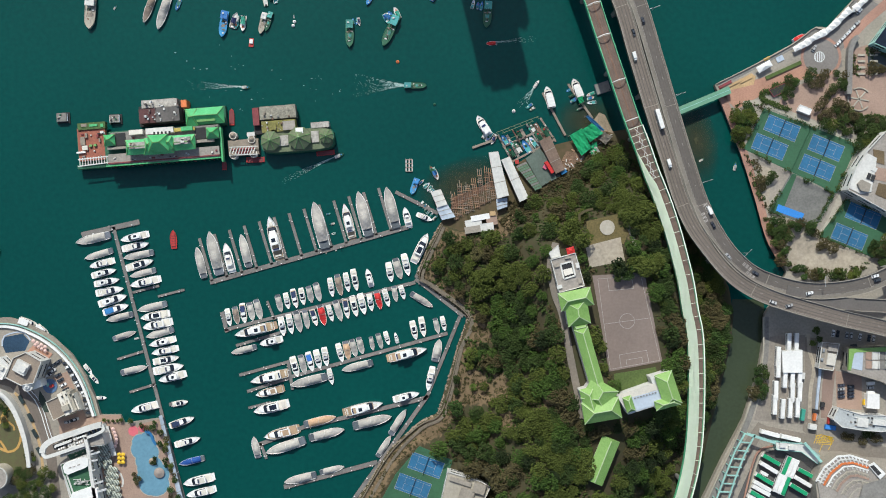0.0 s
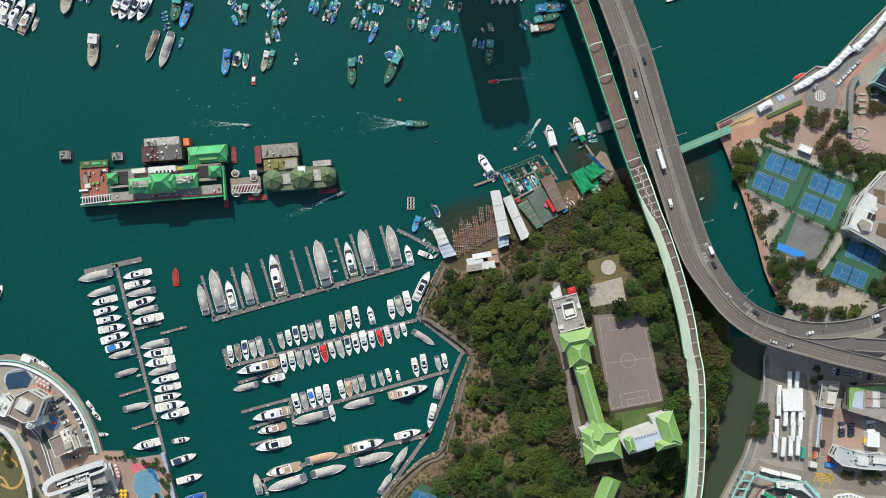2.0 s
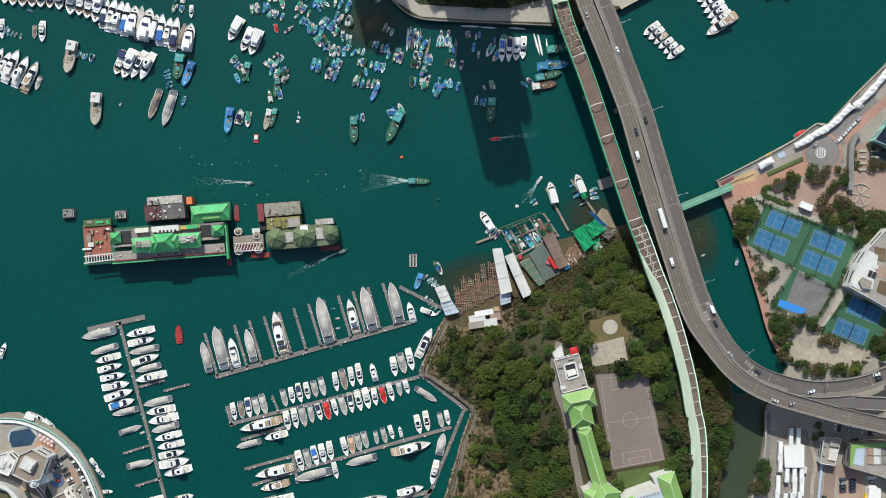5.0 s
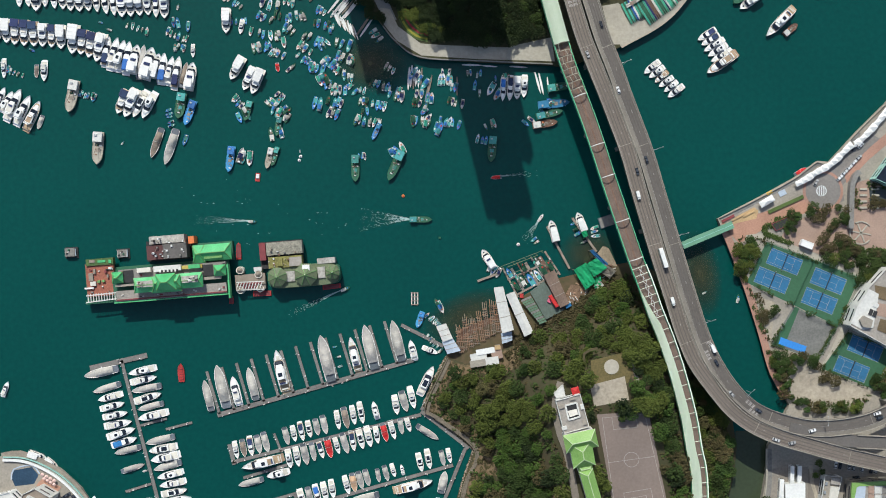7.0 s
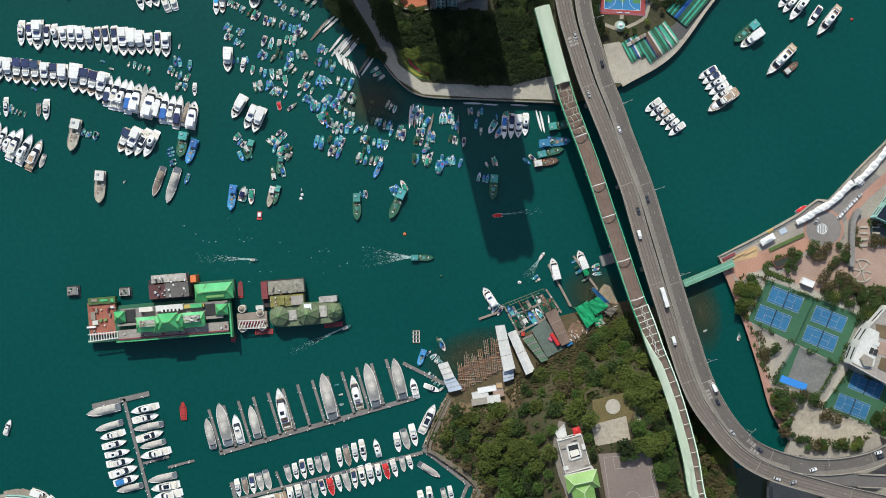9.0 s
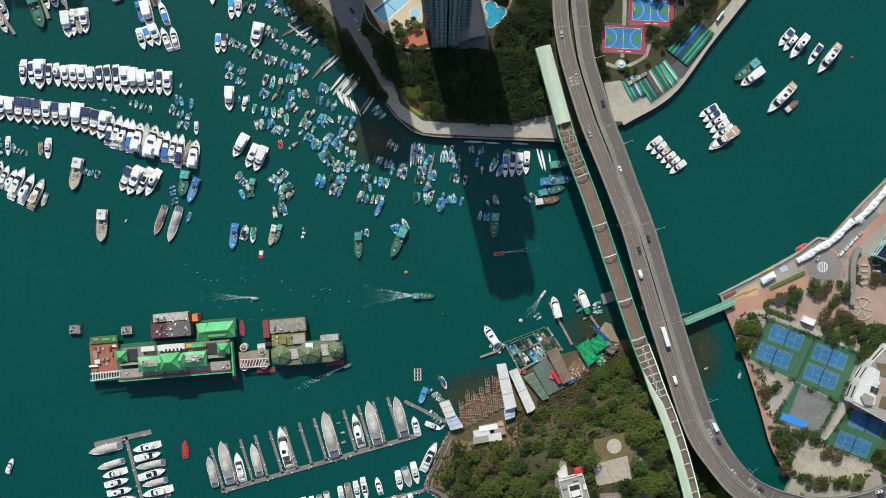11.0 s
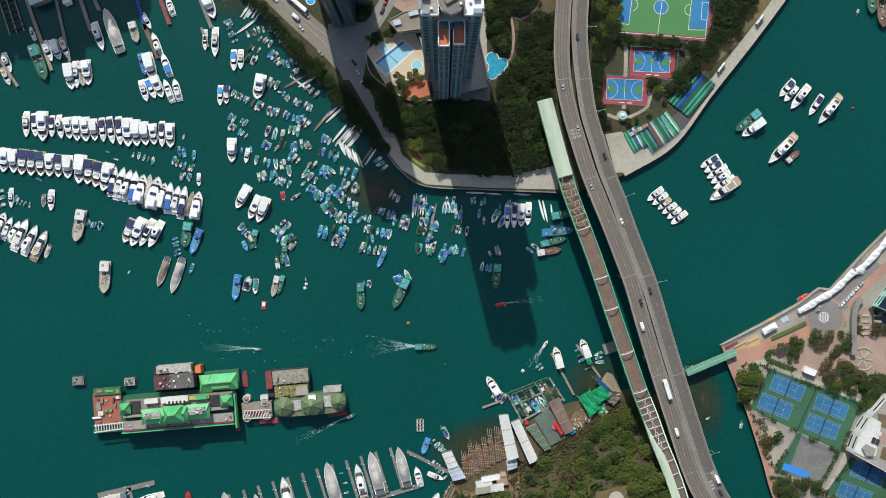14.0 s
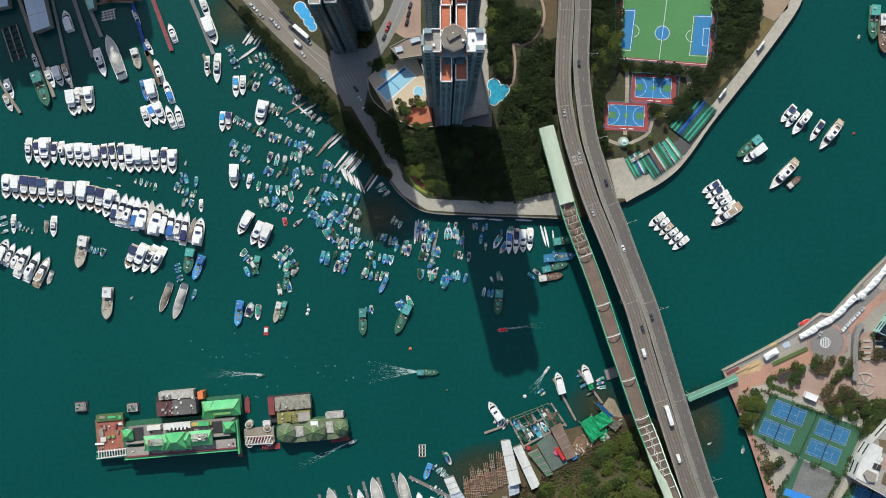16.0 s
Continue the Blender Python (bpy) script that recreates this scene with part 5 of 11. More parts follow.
area("pavement_strip", S(1486, 70, 1530, 28, 1568, -5) + N(1600, 500, 1620, 520) + S(1575, 10, 1530, 48, 1490, 90), PAVER, "red brick footway beside the road", lift=0.09)
part_r = thing("road_marking", "white painted circle on the turning circle", "road marking", kind="structure")
rx, ry = south(1450, 101, 4)
bm = B()
for i in range(24):
    a, b = 2 * math.pi * i / 24, 2 * math.pi * (i + 1) / 24
    beam(bm, (rx + 3.1 * math.cos(a), ry + 3.1 * math.sin(a), LEVEL + 0.13), (rx + 3.1 * math.cos(b), ry + 3.1 * math.sin(b), LEVEL + 0.13), 0.35, 0.04)
part("ring", bm, LINE, part_r)
for k in range(-2, 3):
    h = math.sqrt(9 - (k * 1.1) ** 2) * 0.9
    part("bar", beam(B(), (rx + k * 1.1, ry - h, LEVEL + 0.13), (rx + k * 1.1, ry + h, LEVEL + 0.13), 0.4, 0.04), LINE, part_r)
area("pavement_park", S(1390, 160, 1470, 130, 1500, 175, 1500, 240, 1440, 215, 1370, 190), PINKP, "dusty pink park paving under trees", lift=0.05)
for pts in (S(1312, 186, 1345, 184, 1385, 200, 1425, 216, 1470, 238, 1520, 260), S(1524, 256, 1516, 290, 1500, 330, 1484, 348, 1464, 392, 1448, 416)):
    strip("pavement_path", pts, 3.4, PALE, "pale concrete path round the courts", lift=0.055)
area("ground_sand", S(1330, 290, 1362, 300, 1356, 372, 1400, 392, 1446, 410, 1470, 432, 1540, 460, 1530, 476, 1470, 486, 1400, 474, 1372, 430, 1345, 350), SAND, "bare sandy ground with leaf litter", lift=0.05)
area("pavement_dark", S(1530, 96, 1575, 98, 1575, 132, 1532, 128), mat("dark_sunken_pool", (0.04, 0.05, 0.05), 0.3, var=0.3), "dark sunken plaza pool", lift=0.12)
area("lawn_plaza", S(1490, 196, 1520, 202, 1520, 222, 1486, 216), LAWN, "clipped lawn beside the plaza", lift=0.14)
area("pavement_plaza", S(1505, 90, 1600, 60, 1620, 210, 1568, 214, 1500, 200), PINKP, "pink plaza paving with stone planters", lift=0.05)


def tennis(sheet, u, v, turn, z, court=(21.0, 10.4)):
    x, y = sheet(u, v, z)
    t = thing("tennis_court", "blue hard tennis court with white lines and net", "tennis court", "tennis courts", "", pose(x, y, z + 0.1, 0, 0, turn))
    w, d = court
    part("playing_surface", block(B(), 0, 0, w, d, -0.05, 0.03), mat("tennis_blue", (0.02, 0.13, 0.26), 0.8, var=0.2, big=0.08, fine=0.7), t)
    for px, py, lw, ld in ((0, d / 2 - .1, w, .14), (0, -d / 2 + .1, w, .14), (0, d / 2 - 1.4, w, .12), (0, -d / 2 + 1.4, w, .12), (w / 2 - .1, 0, .14, d), (-w / 2 + .1, 0, .14, d),
                           (w * .27, 0, .12, d - 2.8), (-w * .27, 0, .12, d - 2.8), (0, 0, w * .54, .12)):
        part("line", block(B(), px, py, lw, ld, 0.034, 0.05), FADED, t)
    part("net", block(B(), 0, 0, 0.1, d + 1.2, 0.03, 1.0), DARK, t)
    for k in (-1, 1):
        part("net_post", disc(B(), 0, k * (d / 2 + 0.7), 0.1, 0, 1.2, 8), STEEL, t)
    return t


def fence(pts, z, h, label, m=DGREEN):
    t = thing("fence", label, "fence")
    for i in range(len(pts)):
        (x0, y0), (x1, y1) = pts[i - 1], pts[i]
        ln = math.hypot(x1 - x0, y1 - y0)
        k = max(1, int(ln / 11))
        for j in range(k):
            part("post", beam(B(), (x0 + (x1 - x0) * j / k, y0 + (y1 - y0) * j / k, z), (x0 + (x1 - x0) * j / k, y0 + (y1 - y0) * j / k, z + h), 0.14), m, t)
        for zz in (h * 0.5, h):
            part("rail", beam(B(), (x0, y0, z + zz), (x1, y1, z + zz), 0.1), m, t)
    return t


COURTS = S(1352, 192, 1518, 256, 1478, 342, 1316, 264, z=4)
area("court_surround", COURTS, COURTG, "green hard court surround", lift=0.1)
fence(COURTS, LEVEL, 4, "green wire-mesh court fence")
fence(S(1435, 224, 1398, 304, z=4), LEVEL, 3, "green wire-mesh fence between courts")
for u, v in ((1384, 227), (1362, 260), (1462, 262), (1446, 297)):
    tennis(south, u, v, -22, LEVEL)
OLDC = S(1399, 308, 1474, 342, 1440, 402, 1360, 374, z=4)
area("court_old", OLDC, mat("worn_court_concrete", (0.15, 0.15, 0.142), 0.9, var=0.25, big=0.09, fine=0.8, tint=(0.21, 0.205, 0.19)), "worn dark grey concrete court", lift=0.1)
area("court_edge", S(1399, 308, 1406, 311, 1378, 381, 1360, 374), COURTG, "green strip beside the worn court", lift=0.13)
fence(OLDC, LEVEL, 4, "green wire-mesh court fence")
x, y = south(1398, 376, 4)
tagged(part("ground_mat", block(B(), x, y, 17, 4.4, LEVEL + 0.1, LEVEL + 0.3, -20), mat("bright_blue_vinyl", (0.03, 0.22, 0.62), 0.6, var=0.15)), "bright blue mat laid on the court", "mat")
COURT3 = S(1497, 353, 1585, 385, 1540, 454, 1450, 418, z=4)
area("court_east", COURT3, COURTG, "green hard court surround", lift=0.1)
fence(COURT3, LEVEL, 4, "green wire-mesh court fence")
for u, v in ((1528, 382), (1503, 419)):
    tennis(south, u, v, -22, LEVEL)
hall_s = building("sports_hall", S(1500, 336, 1514, 300, 1535, 268, 1568, 232, 1640, 262, 1640, 420, 1575, 378, z=16), LEVEL, 16, DIRTYW, ROOFG, "white sports hall with planted roof terraces", 1.0, 4,
                  plants(south, 16, ((1546, 300, 10, 8, 1.0), (1526, 330, 20, 8, 0.8)), -25))
part("white_roof", prism(B(), S(1503, 333, 1514, 302, 1535, 271, 1552, 280, 1548, 306, 1542, 340, 1524, 344, z=16.5), 16.1, 16.6), DIRTYW, hall_s, "white stained roof")
for k, (u, v) in enumerate(((1538, 312), (1545, 315))):
    x, y = south(u, v, 17)
    part("roof_fan", block(B(), x, y, 2.0, 3.6, 16.6, 17.4, -22), DARK, hall_s)
part("roof_room", prism(B(), S(1518, 326, 1526, 318, 1542, 326, 1538, 340, 1524, 338, z=18.5), 16.6, 18.5), CONC, hall_s)
for pts in (S(1546, 264, 1566, 268, 1566, 292, 1548, 286, z=17), S(1556, 324, 1600, 334, 1600, 366, 1550, 344, z=17), S(1570, 240, 1640, 270, 1640, 300, 1572, 290, z=17)):
    part("roof_garden", prism(B(), pts, 16.1, 16.5), mat("brown_roof_garden", (0.14, 0.1, 0.055), 0.95, var=0.35, fine=1.4), hall_s, "brown planted roof bed")
part("roof_terrace", prism(B(), S(1552, 296, 1600, 304, 1600, 328, 1548, 318, z=17), 16.1, 16.3), PINKP, hall_s, "pink paved roof terrace")


def tent(sheet, u, v, turn, w=5, d=5, z=LEVEL, h=3.2, m=WHITE, name="tent", label="white peaked canvas tent"):
    x, y = sheet(u, v, z + h)
    t = thing(name, label, "tent", "tents along the quay", "", pose(x, y, z, 0, 0, turn))
    bm = B()
    c = [bm.verts.new((a * w / 2, b * d / 2, h)) for a, b in ((-1, -1), (1, -1), (1, 1), (-1, 1))]
    e = [bm.verts.new((a * w / 2, b * d / 2, h - 0.35)) for a, b in ((-1, -1), (1, -1), (1, 1), (-1, 1))]
    p = bm.verts.new((0, 0, h + 1.3))
    for i in range(4):
        bm.faces.new((c[i], c[(i + 1) % 4], p))
        bm.faces.new((e[i], e[(i + 1) % 4], c[(i + 1) % 4], c[i]))
    part("canopy", bm, m, t)
    for a, b in ((-1, -1), (1, -1), (1, 1), (-1, 1)):
        part("pole", beam(B(), (a * w * .47, b * d * .47, 0), (a * w * .47, b * d * .47, h - 0.1), 0.12), STEEL, t)
    return t


CANOPY = spline([(*south(u, v, 7), 0) for u, v in ((1405, 88), (1426, 77), (1442, 66), (1462, 56), (1478, 43), (1492, 29), (1506, 16))] + [(*north(u, v, 7), 0) for u, v in ((1522, 525), (1548, 500), (1580, 462), (1616, 420))], 3.5)
for i, (p_, q_) in enumerate(zip(CANOPY, CANOPY[1:])):
    if (q_ - p_).length > 1.5:
        h = thing("tent", "white peaked canvas tent in the quayside row", "tent", "tents along the quay", "", pose((p_.x + q_.x) / 2, (p_.y + q_.y) / 2, LEVEL, 0, 0, math.degrees(math.atan2(q_.y - p_.y, q_.x - p_.x))))
        w, d = (q_ - p_).length + 0.1, 3.3 + 0.5 * (i % 3)
        bm = B()
        c = [bm.verts.new((a * w / 2, b * d / 2, 2.8)) for a, b in ((-1, -1), (1, -1), (1, 1), (-1, 1))]
        e = bm.verts.new((0, 0, 3.7 + 0.2 * (i % 2)))
        for k in range(4):
            bm.faces.new((c[k], c[(k + 1) % 4], e))
        part("canopy", bm, WHITE, h)
        bm = B()
        for a, b in ((-1, -1), (1, -1), (1, 1), (-1, 1)):
            beam(bm, (a * w * .46, b * d * .46, 0), (a * w * .46, b * d * .46, 2.8), 0.12)
        part("frame", bm, STEEL, h)
tent(south, 1353, 118, 30, 9.5, 4.0, label="long white canvas canopy over the landing")
strip("wall_quay", S(1264, 151, 1332, 117, 1398, 81, 1438, 52) + N(1468, 557, 1518, 502, 1566, 454), 0.5, PALE, "pale concrete parapet of the quay", lift=1.0)
strip("path_quay", S(1270, 153, 1334, 121, 1400, 85, 1440, 56) + N(1472, 559, 1522, 504), 2.0, CONC_D, "darker quay edge paving", lift=0.09)
for u, v, w, d, m, h in ((1377, 106, 2.2, 3.4, BLUEROOF, 0.5), (1383, 103, 2.2, 3.4, BLUEROOF, 0.5), (1283, 150, 8.5, 1.6, DRED, 0.7), (1357, 104, 4.0, 1.4, YELLOW, 0.6), (1301, 148, 9.0, 0.9, TANP, 0.7), (1320, 142, 8.0, 0.9, TANP, 0.7)):
    tagged(part("quay_bench", block(B(), *south(u, v, 4), w, d, LEVEL, LEVEL + h, 27), m), "low bench or skylight on the quay", "bench", "benches on the quay")
area("hedge_bed", S(1350, 138, 1412, 110, 1414, 116, 1352, 144), LAWN, "clipped green hedge strip", lift=0.9)
for u, v, r in ((1520, 176, 22),):
    x, y = south(u, v, 4)
    t = thing("fountain_garden", "circular stone garden with radiating planters", "garden", "", "", pose(x, y, LEVEL, 0, 0, 0))
    for k in range(14):
        a, b = math.radians(40 + k * 20), math.radians(60 + k * 20)
        if k not in (4, 9):
            part("kerb", beam(B(), (7 * math.cos(a), 7 * math.sin(a), 0.4), (7 * math.cos(b), 7 * math.sin(b), 0.4), 0.7, 0.8), PALE, t)
    for k in range(3):
        a = math.radians(50 + k * 60)
        part("planter", beam(B(), (-6 * math.cos(a), -6 * math.sin(a), 0.35), (6 * math.cos(a), 6 * math.sin(a), 0.35), 0.8, 0.7), PALE, t)
    part("lawn", disc(B(), 0, 0, 5.4, -0.1, 0.25, 24), PINKP, t)
for k in range(4):
    for j in range(2):
        x, y = south(1524 + j * 22, 98 + k * 11, 4)
        tagged(part("stone_planter", block(B(), x, y, 4.6, 1.3, LEVEL, LEVEL + 0.8), PALE), "low pale stone planter on the plaza", "planter", "planters on the plaza")
building("plaza_pavilion", S(1546, 76, 1580, 30, 1640, 60, 1600, 100, z=12), LEVEL, 12, AQUA, DGLASS, "glass and aqua steel pavilion", 0.6, 2)
strip("wall_ramp", S(1494, 170, 1497, 90, 1510, 70), 3.0, CONC_D, "grey covered ramp", lift=4.0)
building("kiosk", S(1416, 186, 1436, 194, 1432, 204, 1412, 196, z=7), LEVEL, 7.5, WHITE, WHITE, "small white kiosk beside the courts", 0.4)
building("flower_kiosk", S(1360, 160, 1388, 148, 1394, 160, 1368, 172, z=4), LEVEL, 5, DRED, DARK, "low planter house with dark red walls", 0.4)

# ---- bus park and depot south of the bridge ----
area("road_canalside", S(1338, 745, 1352, 752, 1470, 775, 1568, 790, 1568, 810, 1470, 800, 1440, 792, 1345, 768, 1310, 830, 1280, 882, 1258, 882, 1300, 800), ROADB, "sunbleached depot road", lift=0.04)
area("pavement_buspark", S(1358, 595, 1420, 592, 1418, 750, 1330, 742, 1345, 690), mat("yard_concrete", (0.235, 0.205, 0.175), 0.9, var=0.25, big=0.08, fine=0.7), "concrete bus parking ground", lift=0.03)
area("pavement_lane", S(1420, 596, 1452, 598, 1452, 640, 1448, 700, 1440, 780, 1416, 760, 1420, 660), ROADB, "dusty brown service lane", lift=0.045)
strip("road_lane", S(1426, 590, 1428, 620, 1436, 650, 1430, 690, 1428, 740), 2.2, SAND, "sandy wheel track", lift=0.07)
strip("kerb_lane", S(1444, 612, 1446, 650, 1442, 690, 1438, 740), 1.5, BLUEROOF, "pale blue-grey kerb wall of the yard", lift=1.4)
strip("kerb_lane", S(1450, 600, 1452, 650, 1448, 690, 1444, 740), 0.8, CONC, "grey kerb of the yard", lift=0.3)
area("pavement_yard", S(1452, 655, 1474, 652, 1470, 690, 1466, 738, 1448, 738, 1450, 690), mat("brown_yard_paving", (0.26, 0.18, 0.145), 0.9, var=0.15), "brown paved depot yard", lift=0.06)
area("pavement_bay", S(1474, 655, 1520, 664, 1520, 724, 1476, 720), PINKP, "pinkish concrete parking yard", lift=0.055)
t = thing("yellow_box", "yellow cross-hatched box painted on the road", "road marking", kind="structure")
for k in range(6):
    f = k / 5
    for a, b in (((1446 + 26 * f, 770 + 6 * f), (1440 + 24 * f, 786 - 6 * f)), ((1448 + 24 * f, 768 + 5 * f), (1476 - 6 * f, 775 + 12 * f)), ((1442 + 6 * (1 - f), 786 - 16 * f), (1476 - 4 * (1 - f), 775 + 12 * (1 - f)))):
        part("bar", beam(B(), (*south(*a, 4), LEVEL + 0.1), (*south(*b, 4), LEVEL + 0.1), 0.3, 0.04), YELLOW, t)
for a, b in (((1456, 786), (1450, 800)), ((1476, 778), (1466, 796))):
    part("bar", beam(B(), (*south(*a, 4), LEVEL + 0.1), (*south(*b, 4), LEVEL + 0.1), 0.3, 0.04), YELLOW, t)
for n_, (u, v, w, d, h, m, lab) in enumerate(((1441, 738, 1.6, 4.6, 2.6, ORANGE, "orange painted steel container"), (1466, 744, 1.0, 4.4, 2.2, RED, "narrow red steel container"), (1470, 757, 7, 3, 1.0, BLUE, "blue tarpaulin over a low stack"), (1455, 716, 2.4, 3, 2.4, DARK, "dark steel waste skip"), (1444, 728, 4, 2.4, 1.8, DARK, "dark steel waste skip"), (1437, 755, 4.6, 3.4, 3.2, DIRTYW, "small white site cabin"), (1420, 734, 2.2, 7, 2.6, JADE, "green painted steel container"), (1530, 712, 1.8, 3.4, 2.2, YELLOW, "yellow painted steel container"), (1420, 665, 2.2, 4, 2.6, DIRTYW, "small white site cabin"))):
    x, y = south(u, v, 5)
    c_ = thing(("container", "container", "tarp_stack", "skip", "skip", "cabin", "container", "container", "cabin")[n_], lab, ("container", "container", "stack", "skip", "skip", "cabin", "container", "container", "cabin")[n_], "", "", pose(x, y, LEVEL, 0, 0, -8))
    part("body", block(B(), 0, 0, w, d, 0, h, 0, 0.97), m, c_)
    part("lid", block(B(), 0, 0, w * 0.9, d * 0.92, h, h + 0.12, 0, 0.97), m, c_)
strip("wall_canal", S(1347, 560, 1344, 640, 1318, 728, 1296, 780, 1262, 850, 1244, 890), 0.8, PALE, "pale concrete canal wall", lift=1.1)
strip("path_canal", S(1352, 560, 1350, 640, 1326, 728, 1304, 780, 1270, 850, 1252, 890), 3.2, CONC_D, "worn concrete canal path", lift=0.05)
building("white_shed", S(1384, 622, 1420, 620, 1420, 660, 1386, 660, z=9), LEVEL, 9, DIRTYW, WHITE, "large white sheet-roofed shed among buses", 0.1)
building("workshop", S(1455, 606, 1485, 609, 1474, 656, 1448, 652, z=10), LEVEL, 10, DIRTYW, CONC, "low pale workshop with a stepped grey roof", 0.8, 2,
         plants(south, 10, ((1470, 636, 15, 22, 1.2),), -8, CREAM) + plants(south, 10, ((1473, 616, 18, 12, 1.6),), -8, ROOFG) + plants(south, 10, ((1457, 620, 4, 6, 1.0), (1454, 636, 4, 5, 1.0)), -8, STEEL))
hall = building("green_roof_hall", S(1502, 617, 1600, 612, 1600, 700, 1562, 676, 1500, 658, z=14), LEVEL, 14, CONC, ROOFG, "hall with a bright green planted roof edge", 0.6, 3)
for pts in (S(1502, 617, 1600, 612, 1600, 622, 1516, 624, 1512, 626, 1506, 656, 1500, 655, z=14.4),):
    part("green_edge", prism(B(), pts, 14.1, 14.5), SEMI, hall, "bright green planted strip")
part("roof_deck", prism(B(), S(1512, 624, 1528, 624, 1526, 656, 1506, 652, z=14.3), 14.1, 14.35), BLUEROOF, hall)
for k in range(6):
    x, y = south(1538 + k % 3 * 12, 630 + k // 3 * 16, 15)
    part("roof_court", block(B(), x, y, 3.4, 4.6, 14.1, 14.8, -2), (PINKP, DIRTYW, CONC_D)[k % 3], hall)
    part("roof_louvre", block(B(), x + 2.0, y, 0.4, 4.8, 14.1, 15.6, -2), DIRTYW, hall)
pump = building("pump_station", S(1484, 722, 1524, 734, 1568, 736, 1600, 760, 1560, 764, 1528, 762, 1490, 756, 1474, 742, z=13), LEVEL, 13, DIRTYW, mat("grey_roof_sheet", (0.4, 0.42, 0.42), 0.7, var=0.2, big=0.15, fine=0.9), "pale grey roofed pump station", 0.7, 2,
         plants(south, 13, ((1526, 748, 20, 16, 1.0), (1556, 748, 26, 10, 1.2)), -6))
for k in range(16):
    x, y = south(rng.uniform(1484, 1556), 0, 13)[0], south(0, rng.uniform(732, 756), 13)[1]
    part("roof_vent", block(B(), x, y, rng.uniform(0.5, 1.2), rng.uniform(0.5, 1.0), 13, 13.7, -15), rng.choice((DARK, ROOFG, DIRTYW)), pump)
building("white_store", S(1536, 698, 1556, 698, 1556, 724, 1534, 722, z=9), LEVEL, 9, WHITE, WHITE, "small plain white store", 0.3)
building("gate_block", S(1372, 782, 1424, 786, 1450, 806, 1448, 822, 1418, 800, 1374, 796, z=10), LEVEL, 10, AQUA, DIRTYW, "depot gate block with an aqua frame", 0.6, 2, plants(south, 10, ((1384, 788, 10, 8, 1.4), (1400, 792, 12, 7, 1.8))))
tower_s = thing("tiered_hall", "concrete hall with stepped seats and a red striped rim", "building")
TH = 15
part("wall", prism(B(), S(1454, 826, 1482, 806, 1502, 806, 1534, 812, 1568, 830, 1620, 870, 1620, 960, 1450, 900, 1444, 854, z=TH), LEVEL, TH - 1), CONC, tower_s)
part("roof", prism(B(), S(1456, 828, 1483, 808, 1502, 808, 1532, 814, 1566, 832, 1616, 870, 1616, 950, 1454, 898, 1447, 855, z=TH), TH - 0.9, TH), ROOFG, tower_s)
RIM = S(1444, 852, 1458, 828, 1482, 808, 1504, 806, 1536, 816, z=TH)
HUB = south(1540, 900, TH)
for k, (f, m, w) in enumerate(((0.0, WHITE, 1.0), (0.07, DIRTYW, 0.7), (0.14, ORANGE, 1.3), (0.2, WHITE, 0.8), (0.3, PALE, 0.9), (0.38, PINKP, 1.4), (0.47, PALE, 0.8), (0.55, ROOFG, 1.5), (0.62, PALE, 0.8))):
    line = [Vector(q).lerp(Vector(HUB), f) for q in RIM]
    for p_, q_ in zip(line, line[1:]):
        part("seat_tier", beam(B(), (*p_, TH + 0.3), (*q_, TH + 0.3), w, 0.8 - f), m, tower_s)
        d_ = (q_ - p_).length
        for j in range(int(d_ / 2.2)):
            c_ = p_.lerp(q_, (j + 0.5) / int(d_ / 2.2))
            r_ = (Vector(HUB) - c_).normalized()
            if k in (0, 1, 3, 4, 6):
                part("seat_bay", beam(B(), (*c_, TH + 0.45), (*(c_ + r_ * 1.9), TH + 0.4), 0.7, 0.5), (WHITE, DIRTYW, 0, DIRTYW, PALE, 0, PALE)[k], tower_s)
part("court_roof", prism(B(), S(1528, 858, 1568, 846, 1620, 870, 1620, 940, 1516, 900, z=TH + 1), TH, TH + 1.2), CONC_D, tower_s)
part("corner_frame", prism(B(), S(1536, 824, 1546, 818, 1566, 838, 1556, 848, z=TH), TH, TH + 1.4), WHITE, tower_s)
# Flat dark slab on the frame; it paints the shade of an opening.
part("corner_pit", prism(B(), S(1540, 826, 1546, 823, 1560, 838, 1554, 842, z=TH + 1.4), TH + 1.4, TH + 1.5), DARK, tower_s)
truss = thing("aqua_gantry", "long aqua steel gantry over the depot ramp", "gantry")
gpts = S(1318, 768, 1300, 800, 1280, 850, 1262, 900, z=13)
hpts = S(1336, 770, 1318, 804, 1300, 850, 1284, 900, z=13)
for chain in (gpts, hpts):
    for p, q in zip(chain, chain[1:]):
        part("chord", beam(B(), (*p, 13), (*q, 13), 0.9, 0.9), AQUA, truss)
for k in range(10):
    f = k / 9
    a = Vector(gpts[0]).lerp(Vector(gpts[-1]), f)
    b = Vector(hpts[0]).lerp(Vector(hpts[-1]), f)
    part("cross_beam", beam(B(), (a.x, a.y, 13), (b.x, b.y, 13), 0.7, 0.8), AQUA, truss)
    part("column", block(B(), a.x, a.y, 0.6, 0.6, LEVEL, 13), AQUA, truss)
(p, q) = S(1322, 768, 1372, 784, z=13)
part("chord", beam(B(), (*p, 13), (*q, 13), 1.6, 0.9), AQUA, truss)
(p, q) = S(1424, 784, 1454, 818, z=13)
part("chord", beam(B(), (*p, 13), (*q, 13), 1.6, 0.9), AQUA, truss)
area("road_depot", S(1336, 800, 1372, 790, 1440, 830, 1450, 882, 1300, 882), ASPH_D, "dark asphalt depot yard", lift=0.06)
